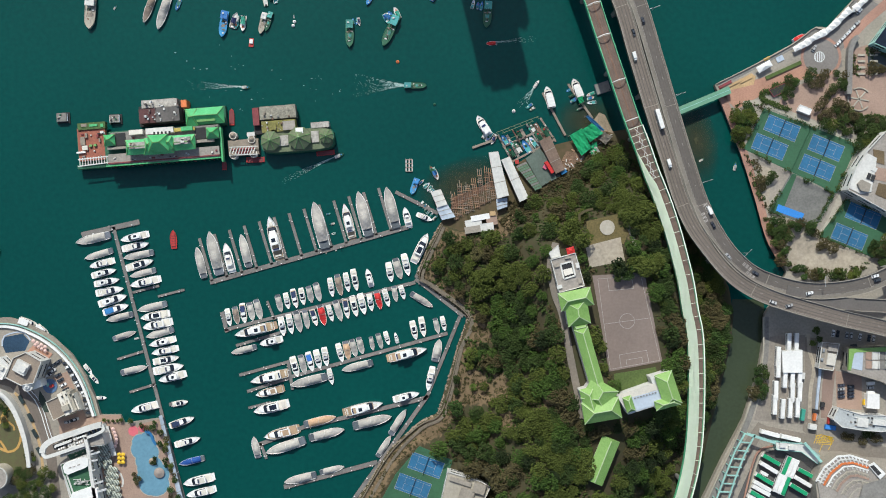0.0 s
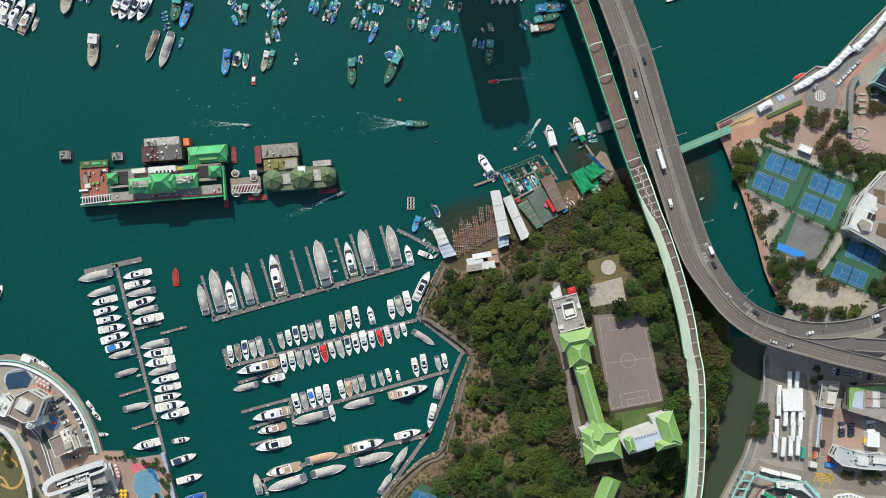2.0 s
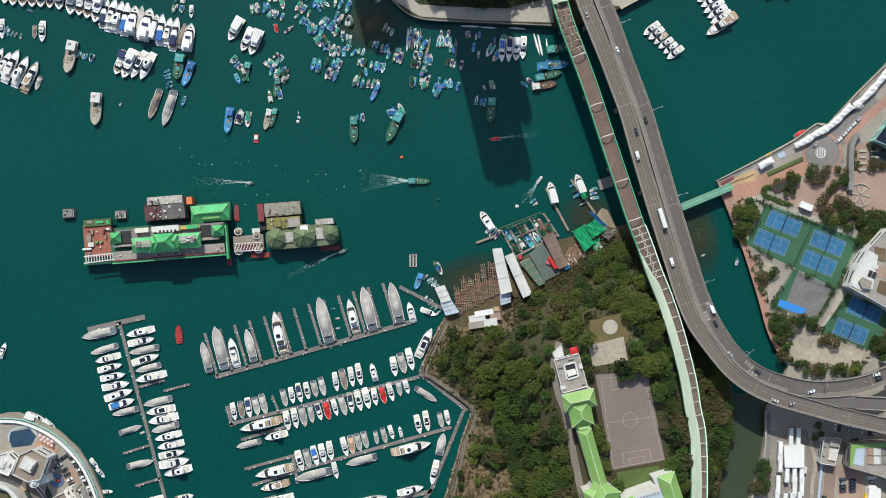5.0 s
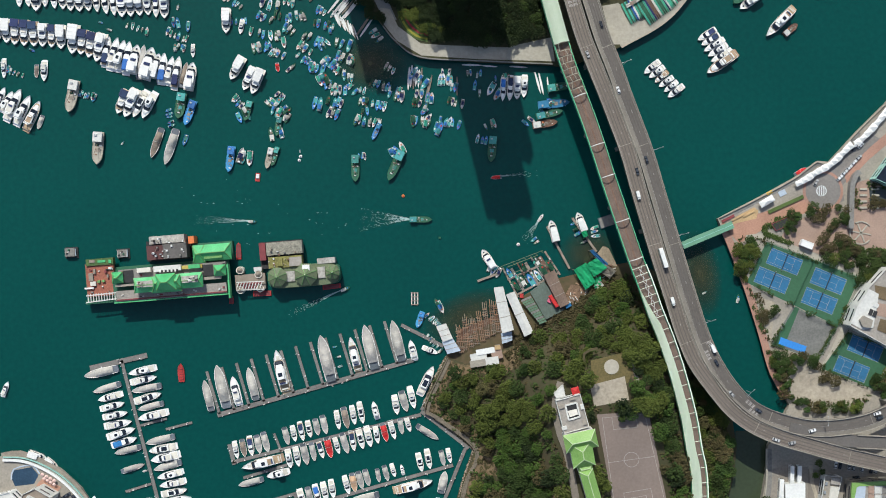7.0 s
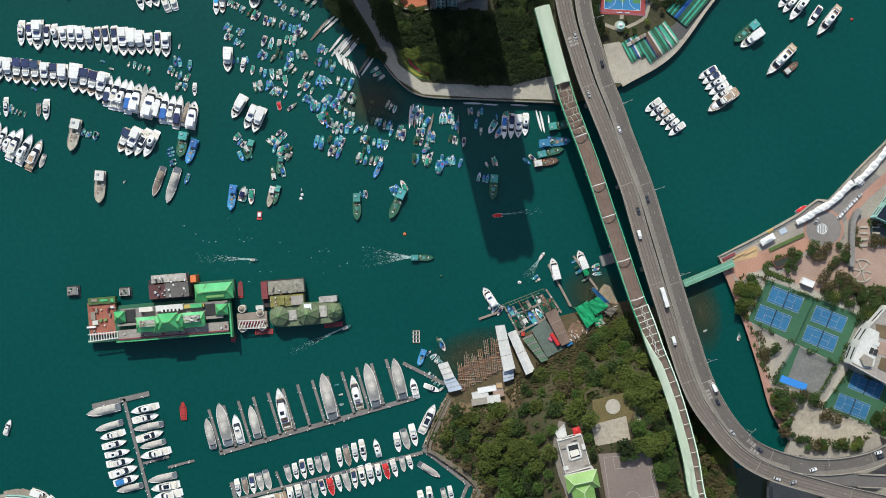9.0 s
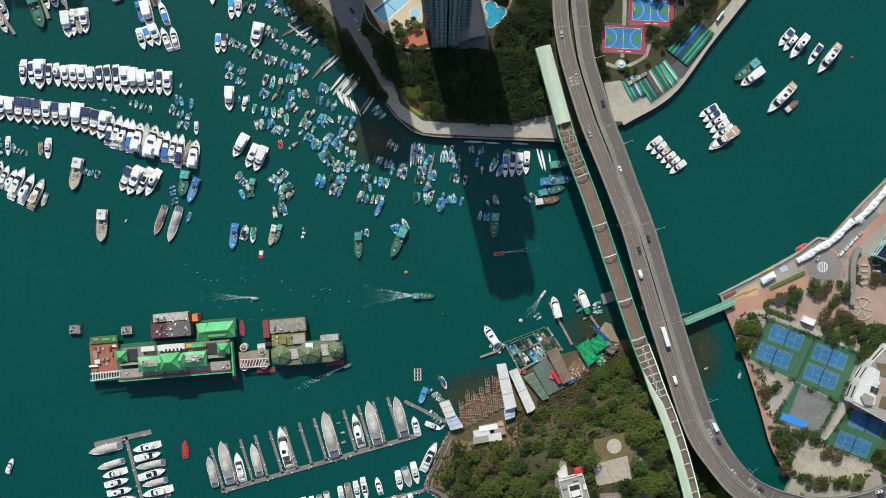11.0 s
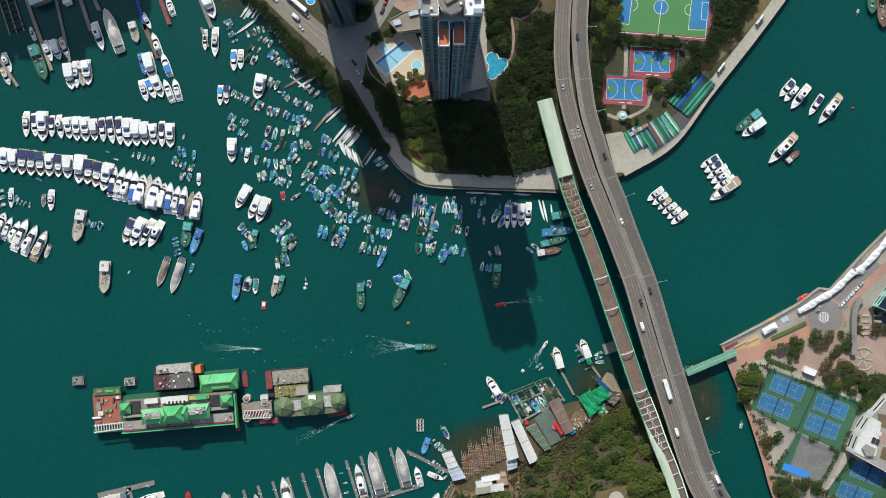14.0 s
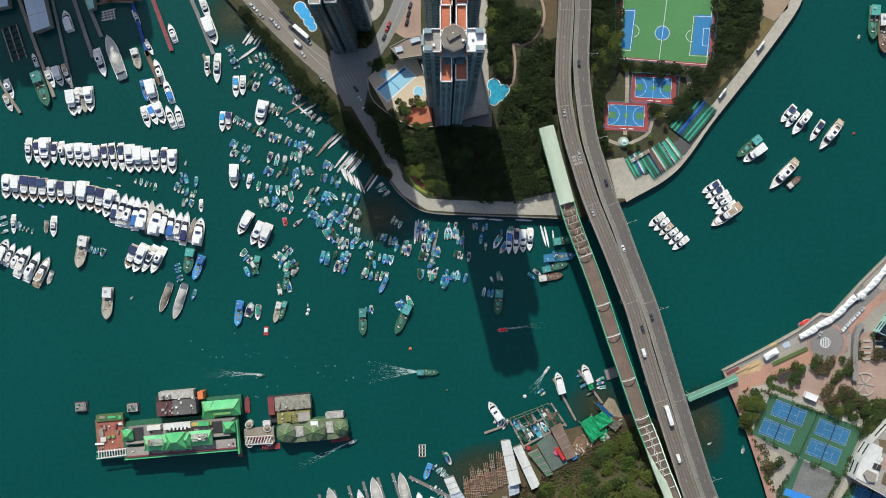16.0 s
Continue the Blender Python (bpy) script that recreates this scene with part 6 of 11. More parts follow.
strip("kerb_ramp", S(1318, 882, 1334, 820, 1345, 798, 1366, 792), 1.2, PALE, "pale curved ramp kerb", lift=1.2)
strip("kerb_ramp", S(1312, 882, 1328, 818, 1341, 794, 1366, 786), 0.8, PAVER, "red painted kerb beside the ramp", lift=1.0)

# ---- seminary on the hill ----
HILLZ = 30.0
area("pitch_school", S(1048, 488, 1140, 482, 1172, 640, 1078, 658, z=30), mat("worn_brown_pitch", (0.2, 0.155, 0.135), 0.9, var=0.14, big=0.05, fine=0.7), "worn grey-brown school football pitch", HILLZ, 0.25)


def pitch_lines(sheet, z, corners, label, circle, boxes=True, paint=FADED):
    t = thing("pitch_marking", label, "pitch marking", kind="structure")
    c = [Vector((*sheet(u, v, z), z)) for u, v in corners]

    def at(a, b):
        return (c[0].lerp(c[1], a)).lerp(c[3].lerp(c[2], a), b)

    def seg(a, b):
        part("line", beam(B(), a, b, 0.22, 0.03), paint, t)
    for k in range(4):
        seg(c[k], c[(k + 1) % 4])
    seg(at(0, .5), at(1, .5))
    m = at(.5, .5)
    for k in range(20):
        a, b = math.pi * k / 10, math.pi * (k + 1) / 10
        seg(m + Vector((circle * math.cos(a), circle * math.sin(a), 0)), m + Vector((circle * math.cos(b), circle * math.sin(b), 0)))
    if boxes:
        for s0, s1, w in ((0, .14, .22), (1, .86, .22), (1, .93, .34)):
            seg(at(w, s0), at(w, s1)), seg(at(1 - w, s0), at(1 - w, s1)), seg(at(w, s1), at(1 - w, s1))
    return t


pitch_lines(south, HILLZ + 0.28, ((1058, 494), (1134, 488), (1168, 638), (1080, 654)), "faded white football pitch lines", 4.4)
area("court_upper", S(1036, 436, 1098, 420, 1106, 462, 1044, 474, z=30), SAND, "pale worn concrete yard", HILLZ, 0.2)
x, y = south(1074, 403, 29)
tagged(part("paved_disc", disc(B(), x, y, 4.4, 27, 30.6, 28), PALE), "pale round paved terrace in the garden", "terrace")
area("lawn_upper", S(1046, 398, 1100, 384, 1112, 416, 1046, 432, z=29.5), GRASS, "dry brown lawn", HILLZ, 0.1)
area("lawn_school", S(1086, 662, 1160, 650, 1166, 668, 1092, 700, z=30), LAWN, "clipped green school lawn", HILLZ, 0.3)
strip("path_seminary", S(984, 430, 974, 470, 982, 520, 996, 560, 1011, 640, 1032, 740, z=30), 4.2, ROADB, "pale concrete drive beside the school", HILLZ, 0.25)
area("lawn_terrace", S(1038, 392, 1096, 378, 1112, 412, 1104, 432, 1040, 436, z=30), GRASS, "dry brown lawn round the paved circle", HILLZ, 0.12)
strip("path_garden", S(1100, 372, 1112, 400, 1126, 440, z=30), 2.0, CONC, "narrow garden path", HILLZ - 0.2, 0.4)
strip("path_garden", S(1010, 470, 1030, 420, 1026, 380, 1050, 370, z=30), 1.4, SOIL, "narrow garden path", HILLZ - 0.6, 0.4)

sem = building("courtyard_house", S(975, 460, 1018, 448, 1034, 506, 990, 518, z=38), HILLZ - 2, 38, DIRTYW, ROOFG, "flat-roofed white house round a square courtyard", 0.9, 2)
for u_, v_, w_, d_ in ((985, 470, 3, 2), (1022, 470, 2, 3), (990, 508, 3, 2), (1026, 498, 2, 2.6), (1004, 456, 3.5, 1.4)):
    part("roof_unit", block(B(), *south(u_, v_, 38.5), w_, d_, 38.1, 39.2, 14), rng.choice((DIRTYW, CONC)), sem)
# No recess is cut: a dark slab on the roof paints the courtyard's shade.
part("courtyard_well", prism(B(), S(992, 468, 1012, 463, 1018, 488, 998, 494, z=38.2), 38.12, 38.3), DARK, sem)
for p, q in (((992, 468), (1012, 463)), ((1012, 463), (1018, 488)), ((1018, 488), (998, 494)), ((998, 494), (992, 468))):
    part("well_coping", beam(B(), (*south(*p, 38.5), 38.5), (*south(*q, 38.5), 38.5), 0.9, 0.7), DIRTYW, sem)
part("courtyard_floor", prism(B(), S(996, 478, 1012, 474, 1015, 484, 1000, 489, z=38.3), 38.3, 38.42), CREAM, sem)
for a, b in ((1000, 516), (1020, 511)):
    x, y = south(a, b, 34)
    tagged(part("green_net_bay", block(B(), x, y, 5.6, 4.4, HILLZ, 33, 13), mat("teal_netting", (0.012, 0.1, 0.08), 0.6, var=0.3, fine=2)), "low bay roofed with dark green netting", "net bay")
x, y = south(1010, 443, 36)
tent(south, 1010, 444, 15, 4.6, 4.2, HILLZ, 4, TARPR, "awning", "bright red canvas awning on the hill")
building("lean_to", S(972, 448, 988, 434, 992, 454, 976, 458, z=34), HILLZ - 1, 34, DIRTYW, DIRTYW, "small pale lean-to shed", 0.2)


def tiled_roof(parent, u, v, w, d, z, rise, turn, ridge):
    """A glazed roof with ridges and hips of pale mortar."""
    x, y = south(u, v, z + rise * 0.5)
    w, d = w * 0.33, d * 0.33
    part("roof", hip_roof(B(), x, y, w, d, z, rise, turn, ridge, 0.35), SEMI, parent, "glazed light green tiled roof")
    c, s = math.cos(radians(turn)), math.sin(radians(turn))

    def at(a, b, h):
        return (x + c * a - s * b, y + s * a + c * b, h)
    r = w * ridge / 2
    part("ridge_tile", beam(B(), at(-r, 0, z + rise + 0.15), at(r, 0, z + rise + 0.15), 0.45, 0.4), MORTAR, parent)
    for a, b in ((-1, -1), (1, -1), (1, 1), (-1, 1)):
        part("hip_tile", beam(B(), at(a * w / 2, b * d / 2, z + 0.45), at(a * r, 0, z + rise + 0.1), 0.4, 0.35), MORTAR, parent)
    part("wall", block(B(), x, y, w * 0.9, d * 0.9, HILLZ - 8, z + 0.1, turn), DIRTYW, parent)


hall = thing("seminary_hall", "cream seminary with sweeping light green tiled roofs", "school building")
tiled_roof(hall, 1020, 530, 58, 32, 42, 4.2, 12, 0.55)
tiled_roof(hall, 1023, 554, 44, 40, 42.05, 4.6, 100, 0.3)
tiled_roof(hall, 1028, 580, 26, 18, 40, 2.6, 12, 0.6)
tiled_roof(hall, 1046, 642, 122, 25, 42, 3.6, 106, 0.86)
tiled_roof(hall, 1062, 700, 44, 52, 43, 4.8, 60, 0.35)
tiled_roof(hall, 1066, 728, 66, 38, 43.1, 5.2, 10, 0.45)
tiled_roof(hall, 1046, 712, 50, 28, 42.9, 4.4, 106, 0.5)
chapel = thing("seminary_wing", "school wing with a grey flat roof and green gables", "school building")
part("wall", prism(B(), S(1092, 702, 1166, 676, 1176, 714, 1112, 734, z=41), HILLZ - 3, 41), DIRTYW, chapel)
part("flat_roof", prism(B(), S(1116, 704, 1168, 690, 1174, 713, 1118, 730, z=41.3), 41.05, 41.4), BLUEROOF, chapel, "pale grey flat roof")
part("terrace_roof", prism(B(), S(1096, 698, 1164, 678, 1168, 688, 1104, 710, z=41.2), 41.05, 41.3), CREAM, chapel)
for k in range(8):
    x, y = south(1124 + k * 5.2, 705 - k * 1.4, 42)
    part("roof_vent", block(B(), x, y, 0.8, 0.6, 41.4, 42.1, 14), CONC_D, chapel)
tiled_roof(chapel, 1184, 690, 60, 32, 43, 4.5, 108, 0.5)
tiled_roof(chapel, 1182, 714, 44, 18, 42.8, 3.5, 15, 0.4)
tiled_roof(chapel, 1114, 716, 28, 16, 42.5, 3, 108, 0.5)
part("gable", prism(B(), S(1150, 668, 1178, 660, 1182, 672, 1156, 682, z=41), HILLZ, 41.2), DIRTYW, chapel)
lodge = thing("green_roofed_lodge", "long lodge with a plain bright green roof", "lodge")
x, y = south(1067, 817, 34)
part("wall", block(B(), x, y, 9.5, 26, 18, 32, -22), DIRTYW, lodge)
part("roof", hip_roof(B(), x, y, 28, 11, 32, 3, 68, 0.95), SEMI, lodge, "bright green tiled roof")
part("ridge_tile", beam(B(), (x + 13 * math.cos(radians(68)), y + 13 * math.sin(radians(68)), 35.1), (x - 13 * math.cos(radians(68)), y - 13 * math.sin(radians(68)), 35.1), 0.5, 0.4), MORTAR, lodge)

# ---- foot of the hill ----
lowc = S(742, 790, 800, 815, 775, 900, 672, 890, 700, 840, z=6)
area("court_lower", lowc, COURTG, "green hard court surround", 5, 0.35)
fence(lowc, 5.2, 3.5, "green wire-mesh court fence")
tennis(south, 754, 824, -20, 5.4)
tennis(south, 731, 861, -20, 5.4)
building("hillside_house", S(792, 835, 850, 852, 868, 862, 850, 900, 780, 890, z=16), 4, 16, DIRTYW, PALE, "pale stepped house at the foot of the hill", 0.9, 3,
         plants(south, 16, ((815, 852, 40, 8, 1.4), (848, 864, 22, 18, 2.4), (826, 874, 26, 20, 2.0)), -18, CONC))
SHOREP = mat("worn_shore_path", (0.15, 0.125, 0.095), 0.9, var=0.35, big=0.15, fine=0.9, tint=(0.22, 0.18, 0.13))
strip("path_shore", S(786, 402, 748, 486, 762, 502, 834, 560, 816, 620, 800, 690, 782, 738, 748, 756, 700, 806, 650, 890), 1.8, SHOREP, "narrow shoreline path of worn concrete", 3.2, 0.35)
strip("wall_shore", S(783, 398, 742, 486, 756, 502, 830, 562, 812, 620, 795, 690, 776, 735, 742, 752, 690, 802, 636, 890), 0.6, SHOREP, "worn brown stone sea wall coping", 2.4, 1.1)

# ---- floating restaurants ----
JX, JY = south(265, 258)


def jl(u, v, z=0.0):
    """Place on the floating restaurant, from its plan grid."""
    return south(u, v, z)


def jb(parent, name, u0, v0, u1, v1, z0, z1, m, turn=4.5, label="", top=1.0):
    x, y = south((u0 + u1) / 2, (v0 + v1) / 2, z1)
    return part(name, block(B(), x, y, abs(u1 - u0) * 0.345, abs(v1 - v0) * 0.345, z0, z1, turn, top), m, parent, label)


def pagoda(parent, u, v, w, d, z, rise, m, turn=4.5, ridge=0.35):
    x, y = south(u, v, z + rise * 0.4)
    w, d = w * 0.34, d * 0.34
    part("roof", hip_roof(B(), x, y, w, d, z, rise, turn, ridge, 0.5), m, parent, "upturned tiled roof")
    c, s = math.cos(radians(turn)), math.sin(radians(turn))

    def at(a, b, h):
        return (x + c * a - s * b, y + s * a + c * b, h)
    r = w * ridge / 2
    bm = beam(B(), at(-r, 0, z + rise + 0.1), at(r, 0, z + rise + 0.1), 0.4, 0.4)
    part("ridge", bm, PALACE_D, parent)
    for a, b in ((-1, -1), (1, -1), (1, 1), (-1, 1)):
        part("hip", beam(B(), at(a * w / 2, b * d / 2, z + 0.6), at(a * r, 0, z + rise), 0.32, 0.3), PALACE_D, parent)
    part("hall", block(B(), x, y, w * 0.84, d * 0.84, z - 5, z + 0.1, turn), CREAM, parent)
    return parent


jumbo = thing("floating_restaurant", "palace-style floating restaurant with bright green tiled roofs", "floating restaurant")
jb(jumbo, "hull", 137, 228, 394, 289, -2, 4.5, DGREEN, label="dark green steel hull")
jb(jumbo, "lower_deck", 186, 232, 392, 287, 4.4, 10, DGREEN)
jb(jumbo, "terrace", 138, 226, 188, 284, 4.4, 7, mat("red_tiled_terrace", (0.3, 0.1, 0.065), 0.8, var=0.25, big=0.2, fine=1.2), label="worn red tiled terrace")
jb(jumbo, "terrace_hedge", 137, 217, 186, 229, 4, 8, mat("terrace_moss", (0.07, 0.12, 0.04), 0.9, var=0.5, big=0.4, fine=1.5))
jb(jumbo, "terrace_edge", 137, 291, 190, 298, 2, 6, DGREEN)
for k in range(11):
    x0, y0 = south(141 + k * 4.8, 280 - k * 0.4, 10)
    x1, y1 = south(142 + k * 4.8, 294 - k * 0.4, 10)
    part("pergola_beam", beam(B(), (x0, y0, 10), (x1, y1, 10), 0.45, 0.4), DIRTYW, jumbo)
for v0, v1 in ((282, 277), (294, 288)):
    part("pergola_rail", beam(B(), (*south(138, v0 + 1, 10), 10.1), (*south(192, v1, 10), 10.1), 0.6, 0.5), DIRTYW, jumbo)
for a, b, w, d, m in ((146, 250, 8, 14, TIMBER), (150, 262, 10, 8, CREAM), (143, 270, 16, 3, WHITE), (160, 258, 5, 4, PALACE_D), (168, 257, 5, 4, PALACE_D), (152, 240, 4, 8, TIMBER), (172, 240, 4, 4, DRED), (176, 248, 3, 6, TIMBER),
                       (148, 222, 10, 5, TIMBER), (165, 222, 14, 4, PALACE), (180, 234, 6, 4, DIRTYW), (180, 222, 5, 6, PALACE)):
    jb(jumbo, "terrace_clutter", a - w / 2, b - d / 2, a + w / 2, b + d / 2, 7, 8.4, m)
jb(jumbo, "front_terrace", 192, 266, 388, 285, 9.8, 12.5, ROOFG, label="dark grey roof terrace")
jb(jumbo, "front_eave", 188, 285.5, 394, 287.5, 11.5, 12.9, PALACE, label="bright green tiled eave")
for k in range(26):
    jb(jumbo, "gallery_post", 190 + k * 8, 287.6 - (190 + k * 8 - 291) * 0.079, 191.2 + k * 8, 288.8 - (190 + k * 8 - 291) * 0.079, 4.5, 11.6, DRED if k % 2 else DGREEN)
jb(jumbo, "eave_board", 192, 281, 388, 283, 12.5, 13.2, DRED)
jb(jumbo, "side_eave", 390, 226, 393, 286, 8, 13, PALACE)
jb(jumbo, "rear_terrace", 196, 228, 386, 250, 9.8, 13.5, CONC_D)
# Dark slabs on the terrace paint the shade of two wells, not cut out.
jb(jumbo, "roof_well", 204, 236, 222, 258, 13.5, 13.9, DARK)
jb(jumbo, "roof_well", 345, 226, 364, 246, 13.5, 13.9, DARK)
jb(jumbo, "gallery_roof", 190, 260, 226, 264, 12.5, 15, CONC)
jb(jumbo, "gallery_roof", 340, 247, 378, 252, 12.5, 15, CONC)
jb(jumbo, "lift_house", 228, 230, 252, 238, 13.5, 17, CREAM)
jb(jumbo, "service_roof", 258, 226, 306, 236, 13.5, 17, DIRTYW)
for k in range(10):
    jb(jumbo, "roof_unit", 268 + k * 3.4, 234 - k * .2, 270.4 + k * 3.4, 238 - k * .2, 17, 17.8, DARK if k % 2 else WHITE)
jb(jumbo, "lantern_strip", 306, 226, 344, 232, 13.5, 15.5, mat("ochre_paint", (0.42, 0.33, 0.08), 0.7, var=0.3, fine=1.5))
pagoda(jumbo, 192, 248, 20, 20, 15, 4.5, PALACE, ridge=0.2)
pagoda(jumbo, 375, 235, 22, 20, 15, 4.5, PALACE, ridge=0.2)
pagoda(jumbo, 243, 260, 42, 27, 17, 3.2, PALACE, ridge=0.72)
pagoda(jumbo, 324, 252, 42, 27, 17, 3.2, PALACE, ridge=0.72)
pagoda(jumbo, 280, 262, 54, 22, 17.5, 3.5, PALACE, ridge=0.7)
pagoda(jumbo, 278, 253, 36, 30, 21, 5.5, PALACE, ridge=0.3)
pagoda(jumbo, 298, 252, 14, 24, 20, 3.0, PALACE, ridge=0.2)
pagoda(jumbo, 262, 256, 14, 24, 20, 3.0, PALACE, ridge=0.2)
jb(jumbo, "weathered_roof_patch", 228, 252, 256, 263, 18.6, 20.3, mat("flaking_grey_roof", (0.36, 0.34, 0.31), 0.8, var=0.45, big=0.35, fine=0.9), label="flaking grey roof patch")
jb(jumbo, "weathered_roof_patch", 308, 243, 336, 255, 18.6, 20.3, MATS["flaking_grey_roof"], label="flaking grey roof patch")
jb(jumbo, "ornament_roof", 320, 224, 340, 231, 13, 17, PALACE)
grime = random.Random(31)
for u0, v0, u1, v1, z_, n_ in ((200, 229, 384, 247, 13.5, 20), (196, 268, 384, 280, 12.5, 20), (142, 232, 184, 278, 7.0, 8), (230, 253, 254, 262, 20.3, 7), (310, 244, 334, 254, 20.3, 7)):
    for k in range(n_):
        u, f = grime.uniform(u0, u1), grime.random()
        v = v0 + (v1 - v0) * f - (u - (u0 + u1) / 2) * 0.079
        w, d = grime.uniform(1.5, 6.0), grime.uniform(1.2, 3.2)
        jb(jumbo, "stored_furniture" if k % 2 else "roof_debris", u - w / 2, v - d / 2, u + w / 2, v + d / 2, z_, z_ + grime.uniform(0.4, 1.1), grime.choice((DIRTYW, RUST, TIMBER, DARK, CREAM, DRED, CONC_D, DIRTYW)), grime.uniform(-20, 30))
kitchen = thing("kitchen_barge", "dark kitchen barge with a cluttered flat roof", "barge")
jb(kitchen, "hull", 246, 186, 326, 222, -1, 3, DARK)
jb(kitchen, "red_roof_block", 246, 193, 276, 218, 3, 11, mat("maroon_roof", (0.09, 0.035, 0.035), 0.8, var=0.3, fine=1.2), label="dark maroon flat roof")
jb(kitchen, "grey_roof_block", 275, 189, 317, 215, 3, 11.6, mat("charcoal_roof", (0.12, 0.11, 0.105), 0.85, var=0.25, fine=0.8), label="charcoal flat roof")
jb(kitchen, "rear_deck", 250, 176, 313, 190, 1, 8, MATS["flaking_grey_roof"])
jb(kitchen, "yellow_stair", 320, 177, 330, 190, 0.5, 9, ORANGE)
for i in range(26):
    a, b = rng.uniform(252, 312), rng.uniform(178, 212)
    s = rng.uniform(1.2, 3.4)
    jb(kitchen, "roof_unit", a, b, a + s, b + s * rng.uniform(0.6, 1.5), 8 if b < 188 else 11.2, rng.uniform(12.2, 13), rng.choice((DIRTYW, WHITE, CONC_D, STEEL)))
annex = thing("annex_barge", "annex barge under a plain bright green roof", "barge")
jb(annex, "hull", 328, 190, 400, 224, -1, 4, DGREEN)
pagoda(annex, 362, 205, 68, 30, 10, 4.2, PALACE, ridge=0.7)
pagoda(annex, 338, 208, 22, 32, 10.2, 4, PALACE, ridge=0.3)
jb(annex, "roof_gutter", 348, 211, 380, 215, 11, 12.8, PALACE_D)

taipak = thing("floating_restaurant", "smaller floating restaurant with faded olive pavilion roofs", "floating restaurant")
bm = B()
pts = []
for k in range(24):
    a = 2 * math.pi * k / 24
    ca, sa = math.cos(a), math.sin(a)
    px = 22.5 * math.copysign(abs(ca) ** 0.35, ca)
    py = 7.0 * math.copysign(abs(sa) ** 0.5, sa)
    x0, y0 = south(527, 249, 6)
    c5, s5 = math.cos(radians(4.5)), math.sin(radians(4.5))
    pts.append((x0 + c5 * px - s5 * py, y0 + s5 * px + c5 * py))
prism(bm, pts, -2, 7)
part("hull", bm, DGREEN, taipak)
cxm, cym = sum(p[0] for p in pts) / 24, sum(p[1] for p in pts) / 24
part("roof_deck", prism(B(), [(cxm + (x - cxm) * 0.97, cym + (y - cym) * 0.97) for x, y in pts], 7, 8.6, 0.97), OLIVE, taipak, "faded olive tiled roof")


def octagon_roof(parent, u, v, r, z, rise, m):
    x, y = south(u, v, z + rise * 0.4)
    r *= 0.345
    bm = B()
    ring = [bm.verts.new((x + r * math.cos(math.pi / 8 + k * math.pi / 4), y + r * math.sin(math.pi / 8 + k * math.pi / 4), z)) for k in range(8)]
    top = bm.verts.new((x, y, z + rise))
    for k in range(8):
        bm.faces.new((ring[k], ring[(k + 1) % 8], top))
    bm.faces.new(ring[::-1])
    part("roof", bm, m, parent, "olive octagonal tiled roof")
    for k in range(8):
        a = math.pi / 8 + k * math.pi / 4
        part("hip", beam(B(), (x + r * math.cos(a), y + r * math.sin(a), z + 0.15), (x, y, z + rise + 0.1), 0.25, 0.25), PALACE_D, parent)
    part("finial", disc(B(), x, y, 0.4, z + rise - 0.2, z + rise + 1, 8, 0.2), CREAM, parent)
    part("drum", disc(B(), x, y, r * 0.85, 7, z + 0.1, 8), CREAM, parent)


octagon_roof(taipak, 478, 249, 18, 11, 4, OLIVE)
octagon_roof(taipak, 529, 244, 21, 12, 5.5, OLIVE)
octagon_roof(taipak, 577, 241, 13, 11, 3.5, OLIVE)
jb(taipak, "worn_deck", 493, 240, 510, 258, 8, 9.6, MATS["flaking_grey_roof"])
jb(taipak, "worn_deck", 551, 232, 564, 252, 8, 9.6, MATS["flaking_grey_roof"])
jb(taipak, "stern_house", 550, 216, 582, 226, 2, 9, MATS["flaking_grey_roof"])
x, y = south(529, 232, 16)
part("white_roof_panel", block(B(), x, y, 4.5, 4.2, 14, 14.6, 4.5), WHITE, taipak)
barge2 = thing("service_barge", "weathered service barge with a mossy grey roof", "barge")
jb(barge2, "hull", 448, 188, 525, 236, -1, 3, DARK)
jb(barge2, "red_end", 447, 191, 458, 222, 3, 6, DRED, label="dark red painted deck end")
jb(barge2, "grey_roof", 459, 187, 523, 210, 3, 9, mat("mossy_grey_roof", (0.25, 0.235, 0.19), 0.9, var=0.5, big=0.4, fine=1.2))
jb(barge2, "olive_roof", 463, 213, 523, 233, 3, 9.5, mat("mossy_olive_roof", (0.2, 0.185, 0.06), 0.9, var=0.4, big=0.3, fine=1.2))
jb(barge2, "tank", 478, 216, 488, 230, 9.5, 11, MATS["mossy_olive_roof"])
jb(barge2, "grey_hatch", 500, 214, 522, 230, 9.5, 10.3, ROOFG)
for i in range(22):
    a, b = rng.uniform(462, 518), rng.uniform(190, 230)
    s = rng.uniform(1.2, 4)
    jb(barge2, "roof_litter", a, b, a + s, b + s * rng.uniform(0.4, 1.2), 9, rng.uniform(9.8, 10.8), rng.choice((DIRTYW, TIMBER, CONC_D, RUST)))
stage = thing("link_platform", "floating link platform with a white slatted frame", "platform")
jb(stage, "raft", 404, 247, 458, 275, 0, 4, TIMBER)
jb(stage, "red_carpet_deck", 410, 262, 452, 272, 4, 4.3, DRED)
for k in range(9):
    part("slat", beam(B(), (*south(410 + k * 5.2, 261, 6), 6), (*south(406 + k * 5.2, 273, 6), 6), 0.5, 0.4), DIRTYW, stage)
for v in (260, 274):
    part("rail_beam", beam(B(), (*south(406, v + 1, 6), 6.2), (*south(456, v - 1, 6), 6.2), 0.5, 0.4), DIRTYW, stage)
